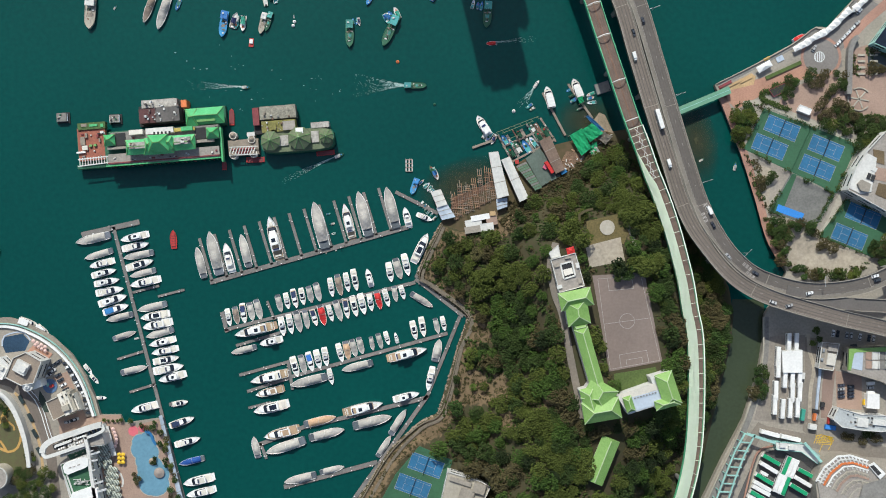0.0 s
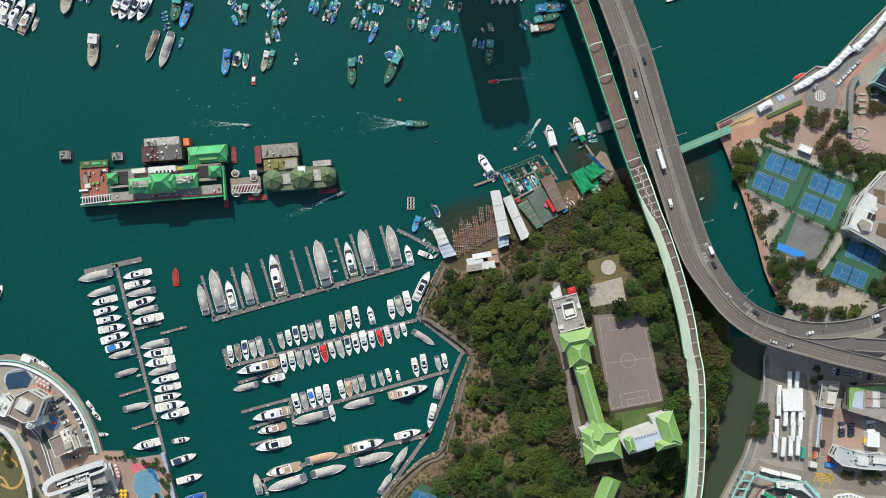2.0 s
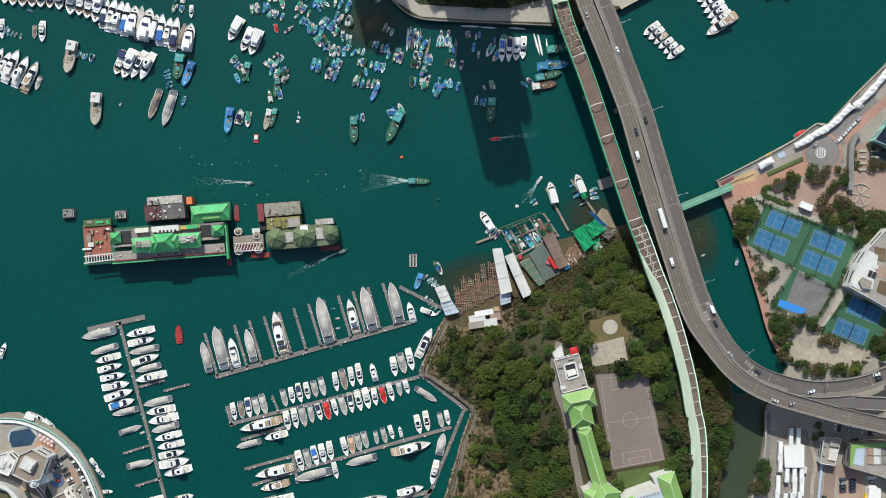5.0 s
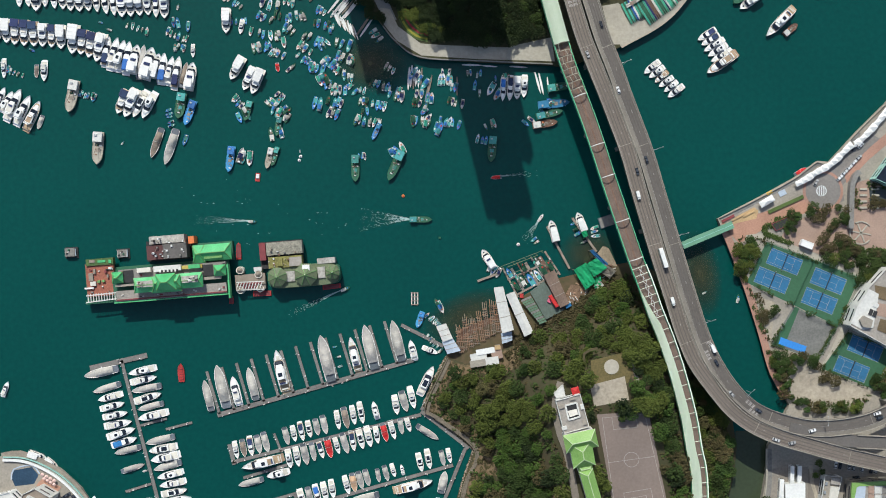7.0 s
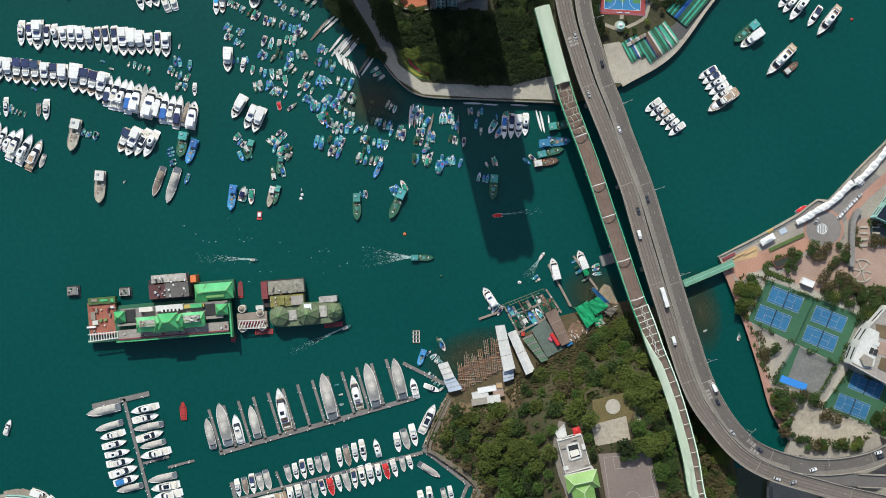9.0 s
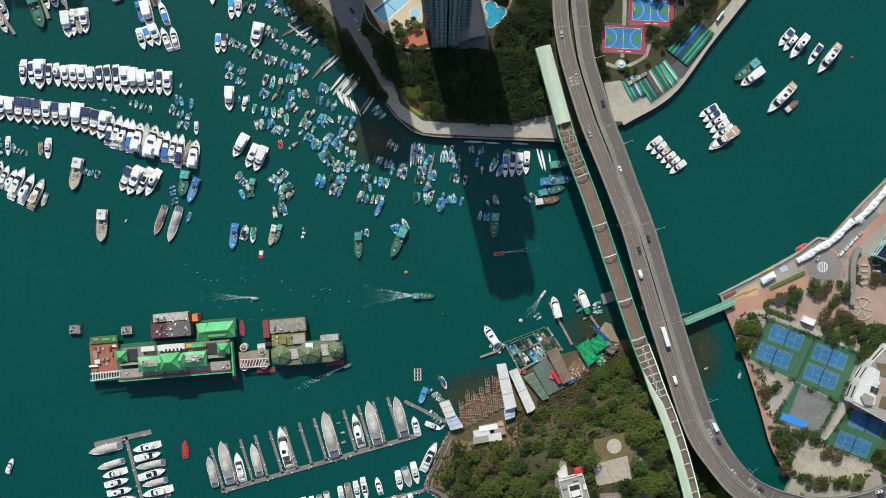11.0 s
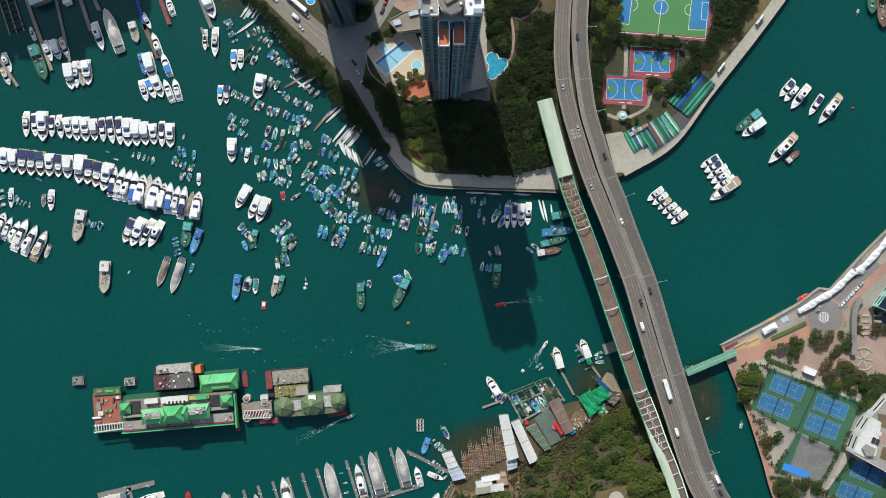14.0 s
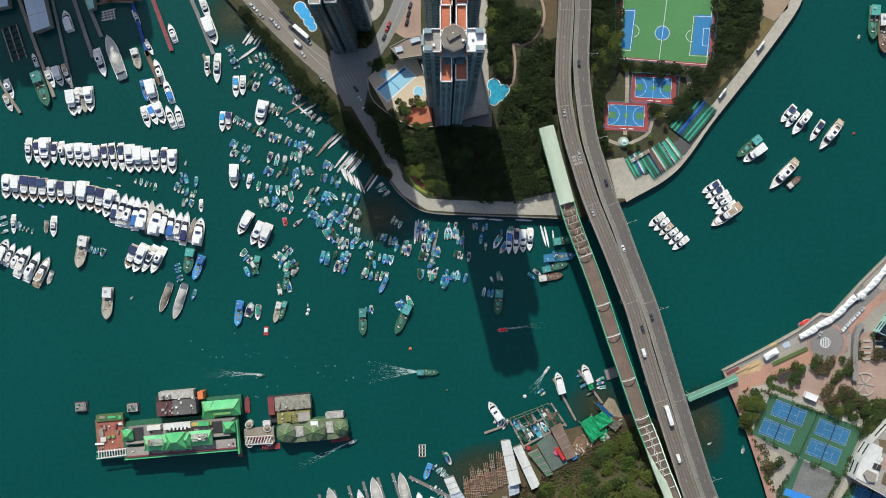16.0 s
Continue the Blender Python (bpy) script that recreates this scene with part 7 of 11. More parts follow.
for u, v in ((412, 240), (413, 275), (448, 272), (445, 247)):
    x, y = south(u, v, 5)
    part("turret", disc(B(), x, y, 2.4, 0, 5, 10), CREAM, stage)
    part("turret_cap", disc(B(), x, y, 2.0, 5, 6.4, 10, 0.2), TIMBER, stage)
jb(stage, "hut", 437, 234, 451, 242, 0.5, 5, DIRTYW)
for u, v, w, d, h in ((410, 207, 9, 30, 0), (452, 283, 32, 9, 0), (576, 271, 32, 8, 4), (397, 293, 8, 16, 0)):
    x, y = south(u, v, 1)
    t = thing("red_pontoon", "dark red steel pontoon float", "pontoon", "", "", pose(x, y, 0, 0, 0, h + 2))
    part("float", hull_mesh(d * .35, w * .35, 1.0, 1.0, 0.95, 0.1) if d > w else block(B(), 0, 0, w * .35, d * .35, -0.5, 1.0), RED, t)
    part("deck", block(B(), 0, 0, w * .3, d * .28, 0.9, 1.05), DRED, t)
for u, v, w, d, m in ((110, 208, 23, 19, CONC_D), (203, 210, 22, 17, DIRTYW)):
    x, y = south(u, v, 3)
    t = thing("moored_hut", "small square hut on a float with a cluttered grey roof", "hut", "", "", pose(x, y, 0, 0, 0, 3))
    part("float", block(B(), 0, 0, w * .34, d * .34, -0.6, 0.8), DARK, t)
    part("cabin", block(B(), -0.4, 0, w * .27, d * .27, 0.8, 3.0), m, t)
    part("roof", block(B(), -0.4, 0.2, w * .25, d * .25, 3.0, 3.2), CONC_D, t)
    part("awning", block(B(), w * .1, -0.2, w * .07, d * .24, 2.3, 2.42), BLUEROOF, t, "pale blue sheet awning")
    for j in range(5):
        part("crate", block(B(), rng.uniform(-w * .1, w * .06), rng.uniform(-d * .08, d * .1), rng.uniform(0.6, 1.3), rng.uniform(0.5, 1.1), 3.2, 3.2 + rng.uniform(0.3, 0.8), rng.uniform(0, 40)), (DARK, DIRTYW, DGREEN, TIMBER)[j % 4], t)
    for j in (-1, 1):
        part("fender", disc(B(), w * .16 * j, -d * .17, 0.4, 0.0, 0.9, 10), DARK, t)
# moored red barge and buoys
x, y = south(307, 424, 1)
t = thing("red_barge", "red painted steel barge adrift at its mooring", "barge", "", "", pose(x, y, 0, 0, 0, 4))
part("hull", hull_mesh(11.5, 4.2, 1.2, 1.1, 0.8, 0.2), RED, t)
part("deck", block(B(), 0, -0.5, 2.6, 8, 0.9, 1.3), DRED, t)
for k in range(5):
    part("hatch", block(B(), 0, -3.6 + k * 1.6, 2.2, 1.1, 1.3, 1.6), RED, t)
for sheet, u, v, r, m in ((south, 704, 110, 1.0, ORANGE), (south, 909, 197, 1.1, WHITE), (south, 769, 185, 0.8, DGREEN), (south, 519, 46, 1.0, WHITE), (north, 546, 549, 1.0, WHITE), (north, 1511, 237, 0.9, RED)):
    x, y = sheet(u, v)
    t = thing("mooring_buoy", "round painted mooring buoy afloat", "buoy", "mooring buoys", "", pose(x, y, 0))
    part("float", disc(disc(B(), 0, 0, r, -0.4, 0.5, 14), 0, 0, r, 0.5, 0.9, 14, 0.6), m, t)
    part("ring", disc(B(), 0, 0, r * 0.25, 0.9, 1.3, 8), DARK, t)
x, y = south(445, 76)
t = thing("red_raft", "small red and white work raft", "raft", "", "", pose(x, y, 0, 0, 0, -4))
part("float", block(B(), 0, 0, 2.8, 5.2, -0.3, 0.6), RED, t)
part("cover", block(B(), 0, 0.6, 2.0, 2.6, 0.6, 1.4), WHITE, t)
x, y = south(724, 293, 1)
t = thing("frame_raft", "floating fish raft of grey timber frames", "raft", "", "", pose(x, y, 0))
for k in (-1, 0, 1):
    part("long_beam", beam(B(), (k * 1.9, -4, 0.5), (k * 1.9, 4, 0.5), 0.6), DIRTYW, t)
for k in range(4):
    part("cross_beam", beam(B(), (-2.2, -3.6 + k * 2.4, 0.6), (2.2, -3.6 + k * 2.4, 0.6), 0.6), TIMBER, t)

# ---- boatyard on the shore ----


def shed(pts, z0, z1, m, label, name="boatyard_shed", seams=3):
    t = thing(name, label, "shed", "boatyard sheds")
    c = [Vector(p) for p in pts]
    part("wall", prism(B(), [tuple(c[0].lerp(c[2], 0.03)), tuple(c[1].lerp(c[3], 0.03)), tuple(c[2].lerp(c[0], 0.03)), tuple(c[3].lerp(c[1], 0.03))], z0, z1 - 0.3), CONC_D, t)
    bm = B()
    a, b = c[0].lerp(c[1], 0.5), c[3].lerp(c[2], 0.5)
    v = [bm.verts.new((*p, z1 - 0.3)) for p in c] + [bm.verts.new((*a, z1 + 0.7)), bm.verts.new((*b, z1 + 0.7))]
    for f in ((0, 4, 5, 3), (4, 1, 2, 5), (0, 1, 4), (2, 3, 5), (3, 2, 1, 0)):
        bm.faces.new([v[i] for i in f])
    part("roof", bm, m, t)
    for k in range(1, seams):
        f = k / seams
        p, q = c[0].lerp(c[3], f), c[1].lerp(c[2], f)
        part("roof_seam", beam(B(), (*p, z1 - 0.2), (*p.lerp(q, .5), z1 + 0.75), 0.3, 0.2), CONC, t)
        part("roof_seam", beam(B(), (*p.lerp(q, .5), z1 + 0.75), (*q, z1 - 0.2), 0.3, 0.2), CONC, t)
    return t


area("ground_boatyard", S(780, 395, 800, 372, 870, 330, 915, 290, 960, 262, 1010, 250, 1060, 232, 1110, 240, 1090, 290, 1020, 330, 940, 370, 880, 410, 810, 420), SOIL, "muddy brown boatyard foreshore", 1.6, 0.1)
shed(S(865, 270, 882, 268, 901, 346, 880, 352, z=9), 0.5, 8.5, DIRTYW, "white sheet-metal boat shed")
shed(S(887, 283, 902, 277, 936, 350, 920, 358, z=9), 0.5, 8.5, DIRTYW, "long white sheet-metal boat shed", seams=2)
shed(S(878, 353, 898, 350, 898, 366, 880, 372, z=6), 0.5, 5.5, BLUEROOF, "small blue-grey roofed boat shed")
shed(S(762, 340, 780, 335, 792, 362, 774, 368, z=7), 0.5, 6.5, DIRTYW, "pale sheet roof over the slip")
shed(S(772, 368, 792, 362, 806, 384, 782, 390, z=6), 1, 5.5, BLUEROOF, "blue-grey sheet roof over the slip")
for k, (a, b, w, d, m) in enumerate(((838, 395, 30, 14, DIRTYW), (870, 388, 20, 22, PINKP), (850, 385, 34, 10, WHITE), (840, 406, 36, 12, CONC), (862, 402, 24, 14, DIRTYW), (872, 378, 10, 8, TANP))):
    x, y = south(a, b, 6)
    t = thing("patched_shed", "low shed roofed with mismatched sheets", "shed", "boatyard sheds", "", pose(x, y, 0, 0, 0, 12 - k))
    part("wall", block(B(), 0, 0, w * .32, d * .32, 1, 5 + k * .2), CONC_D, t)
    part("roof", block(B(), 0, 0, w * .34, d * .34, 5 + k * .2, 5.3 + k * .2), m, t)
for i in range(8):
    u0, v0 = 804 + i * 9.6 + rng.uniform(-1, 1), 390 - i * 5.2
    t = thing("slipway_cradle", "slipway of weathered reddish timber beams", "slipway", "boatyard slipways")
    ln, lean = 44 + rng.uniform(0, 18), rng.uniform(-9, -3)
    for du in (0, 3.4, 6.6):
        part("runner", beam(B(), (*south(u0 + du, v0, 2), 2.2), (*south(u0 + du + lean, v0 - ln - rng.uniform(0, 7), 2), 1.0), 0.34), rng.choice((RAWWOOD, RAWWOOD, TIMBER)), t)
    f = 0.04
    while f < 0.95:
        a, b = u0 + lean * f, v0 - ln * f
        part("cross_timber", beam(B(), (*south(a - rng.uniform(0, 2.5), b + rng.uniform(-1.2, 1.2), 2), 2.7 - f), (*south(a + rng.uniform(5.5, 9.0), b + rng.uniform(-2.2, 0.6), 2), 2.7 - f + rng.uniform(-0.4, 0.6)), rng.uniform(0.24, 0.5)), rng.choice((RAWWOOD, RAWWOOD, TIMBER, RUST)), t)
        f += rng.uniform(0.05, 0.12)
    for k in range(5):
        a, b = u0 + lean * k / 5 + rng.uniform(-1, 7), v0 - ln * (k + 0.3) / 5
        part("standard", beam(B(), (*south(a, b, 2), 0.5), (*south(a + rng.uniform(-.5, .5), b, 5), rng.uniform(3.5, 6)), 0.3), rng.choice((TIMBER, RAWWOOD)), t)
area("ground_slip", S(796, 396, 880, 352, 872, 322, 800, 350), mat("reddish_mud", (0.16, 0.085, 0.055), 0.95, var=0.35, big=0.12, fine=0.8), "reddish mud and sawdust under the slips", 0.35, 0.1)
strp = thing("corrugated_ramp", "sloping green corrugated roof, rusting at seams", "shed roof")
for k in range(12):
    (xa, ya), (xb, yb) = south(914 + k * 2.9, 296 + k * 3.6, 5), south(932 + k * 2.4, 288 + k * 3.9, 5)
    part("sheet", beam(B(), (xa, ya, 5 + (k % 2) * 0.1), (xb, yb, 5.6 + (k % 2) * 0.1), 1.3, 0.25), mat("dull_green_sheet", (0.11, 0.19, 0.12), 0.75, var=0.4, fine=1.2) if k % 3 else CONC_D, strp)
yard = thing("yard_platform", "grey-green yard platform patched with felt", "platform")
part("deck", prism(B(), S(930, 281, 955, 262, 992, 312, 958, 330, z=3), -1, 3), mat("grey_green_felt", (0.1, 0.13, 0.11), 0.9, var=0.25, big=0.1, fine=0.8), yard)
brown = shed(S(954, 250, 974, 240, 1000, 300, 984, 308, z=6), 0, 5.5, mat("rusted_brown_sheet", (0.19, 0.13, 0.1), 0.85, var=0.3, big=0.15, fine=0.9), "brown rusted sheet roof in the yard")
for u, v, w, d, m, tn in ((972, 297, 26, 7, TARPR, -58), (965, 296, 8, 8, mat("pink_canvas", (0.6, 0.12, 0.2), 0.7, var=0.2), -30), (985, 306, 12, 8, DARK, -50), (998, 305, 6, 12, BLUE, -60), (915, 287, 7, 8, RED, 0)):
    x, y = south(u, v, 4)
    tagged(part("tarpaulin", block(B(), x, y, w * .33, d * .33, 3, 6.4 if m is TARPR else 4.2, tn, 0.9), m), "bright tarpaulin thrown over yard gear", "tarpaulin")


def sheet_roof(pts, z, m, label):
    t = thing("tarpaulin_roof", label, "roof", "boatyard roofs")
    bm = B()
    c = [Vector(p) for p in pts]
    n = 6
    grid = [[bm.verts.new((*(c[0].lerp(c[1], i / n).lerp(c[3].lerp(c[2], i / n), j / n)), z + 0.5 * math.sin(i * 1.9) * math.cos(j * 1.3))) for i in range(n + 1)] for j in range(n + 1)]
    for j in range(n):
        for i in range(n):
            bm.faces.new((grid[j][i], grid[j][i + 1], grid[j + 1][i + 1], grid[j + 1][i]))
    bmesh.ops.solidify(bm, geom=bm.faces[:], thickness=0.2)
    part("sheet", bm, m, t)
    for p in c:
        part("post", beam(B(), (*p, 0), (*p, z), 0.3), TIMBER, t)


NET = mat("emerald_netting", (0.015, 0.47, 0.2), 0.7, var=0.25, big=0.15, fine=0.8)
sheet_roof(S(1008, 240, 1030, 227, 1047, 262, 1029, 276, z=6), 6, NET, "emerald green netting roof over a hull")
sheet_roof(S(1030, 230, 1048, 218, 1068, 236, 1044, 252, z=7.5), 7.5, NET, "emerald green netting roof, sagging")
sheet_roof(S(1042, 258, 1056, 250, 1058, 268, 1046, 274, z=5), 5, NET, "emerald green netting roof, torn")
sheet_roof(S(1036, 206, 1042, 204, 1070, 230, 1064, 236, z=5.5), 5.5, BLUE, "long blue tarpaulin over the slip")
sheet_roof(S(1056, 244, 1064, 230, 1084, 242, 1072, 256, z=6), 6, CONC, "grey sheet roof on the foreshore")
sheet_roof(S(1044, 270, 1054, 258, 1062, 268, 1052, 276, z=5), 5, DIRTYW, "white sheet roof on the foreshore")
floatw = thing("working_raft", "floating timber fingers with moored working craft", "raft")
RAFTC = [Vector(q) for q in S(878, 236, 956, 206, 984, 252, 906, 294)]


def onraft(a, b):
    return RAFTC[0].lerp(RAFTC[1], a).lerp(RAFTC[3].lerp(RAFTC[2], a), b)


for k, w in enumerate((1.0, 1.6, 0.8, 1.9, 0.9, 2.4, 1.1)):
    a = 0.02 + k * 0.16
    p_, q_ = onraft(a, 0.06 + 0.1 * (k % 2)), onraft(a + 0.02, 0.98 - 0.12 * (k % 3))
    part("finger", beam(B(), (*p_, 0.5), (*q_, 0.5), w, 0.5), (TIMBER, CONC_D, RUST)[k % 3], floatw)
    for j in range(7):
        c_ = p_.lerp(q_, rng.uniform(0.05, 0.95))
        part("gear", block(B(), c_.x, c_.y, rng.uniform(.4, 1.2), rng.uniform(.5, 1.8), 0.75, rng.uniform(1.0, 1.9), rng.uniform(0, 90)), rng.choice((RUST, TIMBER, DARK, DARK, JADE, CONC_D, DGREEN, DIRTYW)), floatw)
for b in (0.42, 0.9):
    part("finger", beam(B(), (*onraft(0.0, b), 0.45), (*onraft(1.0, b), 0.45), 1.2, 0.5), TIMBER, floatw)
for b, a0, a1 in ((0.0, 0.0, 0.95), (0.08, 0.1, 0.8), (0.3, 0.0, 0.4)):
    part("frame_rail", beam(B(), (*onraft(a0, b), 3.6), (*onraft(a1, b), 3.6), 0.3), OLIVE, floatw)
for k in range(8):
    c_ = onraft(k * 0.13, 0.0)
    part("frame_post", beam(B(), (*c_, 0.3), (*c_, 3.6), 0.25), OLIVE, floatw)
    part("frame_rail", beam(B(), (*c_, 3.6), (*onraft(k * 0.13 + 0.02, 0.1), 3.6), 0.22), OLIVE, floatw)
for k, (a, b, L) in enumerate(((0.1, 0.26, 20), (0.1, 0.66, 22), (0.25, 0.22, 22), (0.27, 0.6, 24), (0.42, 0.26, 18), (0.43, 0.7, 26), (0.58, 0.3, 22), (0.6, 0.66, 22), (0.73, 0.25, 20), (0.75, 0.6, 26), (0.9, 0.2, 22), (0.91, 0.55, 24), (0.2, 0.45, 16), (0.68, 0.8, 16))):
    c_ = onraft(a, b)
    moor((3, 4, 7, 10, 4)[k % 5], c_.x, c_.y, 328 + rng.uniform(-5, 5), L * 0.35, 1.0)
area("beach_yard", S(1048, 216, 1060, 200, 1070, 204, 1088, 242, 1076, 256, 1062, 236), mat("foreshore_rubble", (0.27, 0.215, 0.15), 0.95, var=0.35, big=0.3, fine=1.2, bump=0.5), "pale sand and rubble foreshore", 0.6, 0.5)
area("ground_rubble", S(985, 300, 1002, 268, 1016, 270, 1040, 278, 1030, 296, 1000, 314), mat("timber_litter", (0.2, 0.125, 0.08), 0.95, var=0.4, big=0.3, fine=1.2, bump=0.5), "brown timber debris on the foreshore", 1.0, 0.8)
t = thing("dark_barge", "dark blue-grey flat work barge", "barge", "", "", pose(*south(1066, 156), 0, 0, 0, -72))
part("hull", prism(B(), [(-3.4, -4.6), (3.4, -4.6), (3.4, 4.6), (-3.4, 4.6)], -0.6, 1.3, 1.0), mat("navy_steel", (0.07, 0.09, 0.11), 0.7, var=0.3, fine=2), t)
part("deck", block(B(), 0, 0, 6.2, 8.6, 1.3, 1.36), CONC_D, t)
part("bollard", disc(B(), 2.4, 3.6, 0.3, 1.3, 2.0, 10), DARK, t)
one(south, "l", 855, 222, 328, 40)
small(south, 4, 848, 232, 875, 248, 325, 20)
one(south, "j", 972, 172, 346, 40)
one(south, "j", 1021, 156, 340, 36, 1.1)
sheet_roof(S(1020, 170, 1029, 166, 1034, 180, 1026, 184, z=4.2), 4.2, NET, "emerald green netting over a boat stern")
small(south, 5, 1042, 160, 1050, 190, 330, 18)
small(south, 5, 1008, 160, 1026, 192, 335, 16)
small(south, 3, 938, 188, 945, 196, 0, 15)
for p, q in (((960, 165), (1000, 240)), ((1005, 150), (1048, 210)), ((836, 262), (875, 248))):
    t = thing("plank_pier", "narrow plank pier on thin piles", "pier", "boatyard piers")
    a, b = Vector((*south(*p), 1.2)), Vector((*south(*q), 1.2))
    part("deck", beam(B(), a, b, 1.4, 0.25), TIMBER, t)
    for k in range(6):
        e = a.lerp(b, k / 5)
        part("pile", beam(B(), (e.x, e.y, -3), (e.x, e.y, 1.8), 0.3), TIMBER, t)
for i in range(70):
    f = rng.random()
    u, v = 985 + 90 * f + rng.uniform(-14, 14), 305 - 70 * f + rng.uniform(-12, 12)
    tagged(part("scrap_timber", block(B(), *south(u, v, 2), rng.uniform(.3, .9), rng.uniform(.6, 2.8), 1.4, rng.uniform(2.0, 2.8), rng.uniform(0, 180)), rng.choice((RAWWOOD, TIMBER, RUST, RAWWOOD, DIRTYW))),
           "loose scrap timber lying on the foreshore", "scrap", "scrap on the foreshore")

# ---- craft beside the east quay ----
one(south, "r", 1418, 72, 58, 24, 1.1)
one(south, 2, 1302, 294, 10, 16)

# ---- yacht club on the western quay ----
CL = LEVEL - 1
strip("path_seawall", S(-10, 570, 20, 566, 58, 579, 98, 602, 132, 636, 157, 682, 174, 735), 3.4, TIMBER, "grey-brown boarded sea walk", CL, 0.06)
strip("wall_terrace", S(-6, 577, 22, 578, 48, 585, 82, 602, 112, 626, 137, 656, 155, 692, 170, 735), 1.5, WHITE, "white curved terrace wall with a rail", CL, 1.6)
strip("wall_glass", S(-6, 572, 24, 573, 51, 580, 87, 598, 117, 622, 142, 653, 160, 690, 174, 734), 0.5, AQUA, "pale green glass balustrade", CL, 1.5)
area("road_carpark", S(78, 612, 96, 618, 122, 637, 146, 676, 166, 737, 142, 742, 120, 690, 92, 668, 84, 640), CONC, "crescent car park of pale concrete", CL, 0.05)
area("road_carpark", S(96, 668, 122, 656, 134, 682, 146, 715, 156, 738, 112, 756, 104, 740, 122, 736, 140, 730, 132, 700, 120, 690), PINKP, "pinkish court between office and sea wall", CL, 0.09)
area("pool_dark", S(12, 596, 44, 590, 56, 604, 48, 620, 14, 624, 8, 610), mat("dark_pool", (0.03, 0.06, 0.1), 0.1, var=0.3), "dark blue-tiled ornamental pool", CL, 0.08)
strip("pool_edge", S(8, 612, 12, 594, 44, 587, 58, 602), 0.8, BLUEROOF, "pale blue pool coping", CL, 0.3)
area("terrace_cafe", S(52, 622, 64, 609, 97, 626, 78, 646), MATS["salmon_paving"], "reddish tiled cafe terrace", CL, 0.4)
area("road_club", S(24, 664, 42, 672, 62, 690, 80, 716, 92, 748, 100, 778, 112, 884, 96, 884, 84, 800, 72, 764, 58, 730, 40, 700, 22, 684, -6, 676, -6, 662), PINKCONC, "brown asphalt club drive", CL, 0.07)
for pts in (S(50, 690, 66, 708, 76, 730, 84, 756, 92, 782), S(54, 686, 72, 706, 82, 730, 90, 758, 98, 780), S(8, 660, 30, 670, 46, 684)):
    strip("kerb_club", pts, 0.45, LINE, "white kerb line of the club drive", CL, 0.2)
strip("pavement_verge", S(30, 694, 48, 716, 62, 748, 74, 786, 80, 830), 1.6, TANP, "tan footway beside the drive", CL, 0.12)
# Near-black bed: shade is put into its colour.
area("pool_shade", S(74, 690, 84, 706, 90, 728, 82, 728, 72, 706), mat("dark_shaded_bed", (0.03, 0.045, 0.035), 0.9, var=0.4), "dark bed beside the drive, shade put into its colour", CL, 0.3)
area("garden_club", S(-40, 700, 10, 702, 34, 722, 50, 760, 58, 800, 60, 824, 36, 840, -40, 830), mat("garden_litter", (0.15, 0.115, 0.065), 0.95, var=0.35, big=0.3, fine=1.4, tint=(0.1, 0.115, 0.045), bump=0.4), "dry brown garden terrace", CL, 0.5)
OCHRE = mat("ochre_gravel", (0.44, 0.26, 0.08), 0.9, var=0.25, fine=1.8)
strip("path_ring", S(4, 748, 12, 728, 24, 722, 36, 730, 34, 744, 42, 766, 36, 790, 20, 798, 2, 790), 1.5, OCHRE, "ochre gravel ring path", CL, 0.7)
strip("path_garden", S(14, 728, 16, 742, 28, 752, 30, 760), 1.1, OCHRE, "narrow ochre garden path", CL, 0.72)
strip("path_garden", S(-6, 775, 6, 780, 16, 796), 1.3, OCHRE, "narrow ochre garden path", CL, 0.72)
strip("wall_crescent", S(-40, 684, 0, 688, 20, 700, 36, 722, 50, 756, 58, 790, 62, 822), 2.3, DIRTYW, "stained white curved colonnade roof", CL, 6.0)
strip("gutter_crescent", S(-40, 692, 0, 696, 14, 706, 30, 728, 43, 760, 51, 792, 55, 822), 0.7, DIRTYW, "white garden wall beside the colonnade", CL, 3.0)
for u, v in ((36, 708), (52, 740), (60, 768), (68, 800)):
    x, y = south(u, v, 5)
    tagged(part("rooflight", block(B(), x, y, 2.0, 5.5, CL, 4.2, 30), mat("dark_rooflight", (0.03, 0.045, 0.045), 0.3, var=0.3)), "dark glazed rooflight in a pale kerb", "rooflight")
t = thing("round_house", "white round house with a railed roof", "house")
x, y = south(-6, 846, 12)
part("drum", disc(B(), x, y, 7.0, CL, 12, 30), PALE, t)
part("roof", disc(B(), x, y, 6.2, 12.02, 12.2, 30), ROOFG, t)
for k in range(14):
    a, b = 2 * math.pi * k / 14, 2 * math.pi * (k + 1) / 14
    part("rail", beam(B(), (x + 6.7 * math.cos(a), y + 6.7 * math.sin(a), 12.6), (x + 6.7 * math.cos(b), y + 6.7 * math.sin(b), 12.6), 0.4, 0.9), DIRTYW, t)
area("pavement_club", S(146, 738, 178, 733, 216, 733, 222, 748, 240, 752, 286, 740, 326, 890, 160, 890, 160, 800, 110, 790, 108, 752), PINKP, "pink club terrace paving", CL, 0.05)


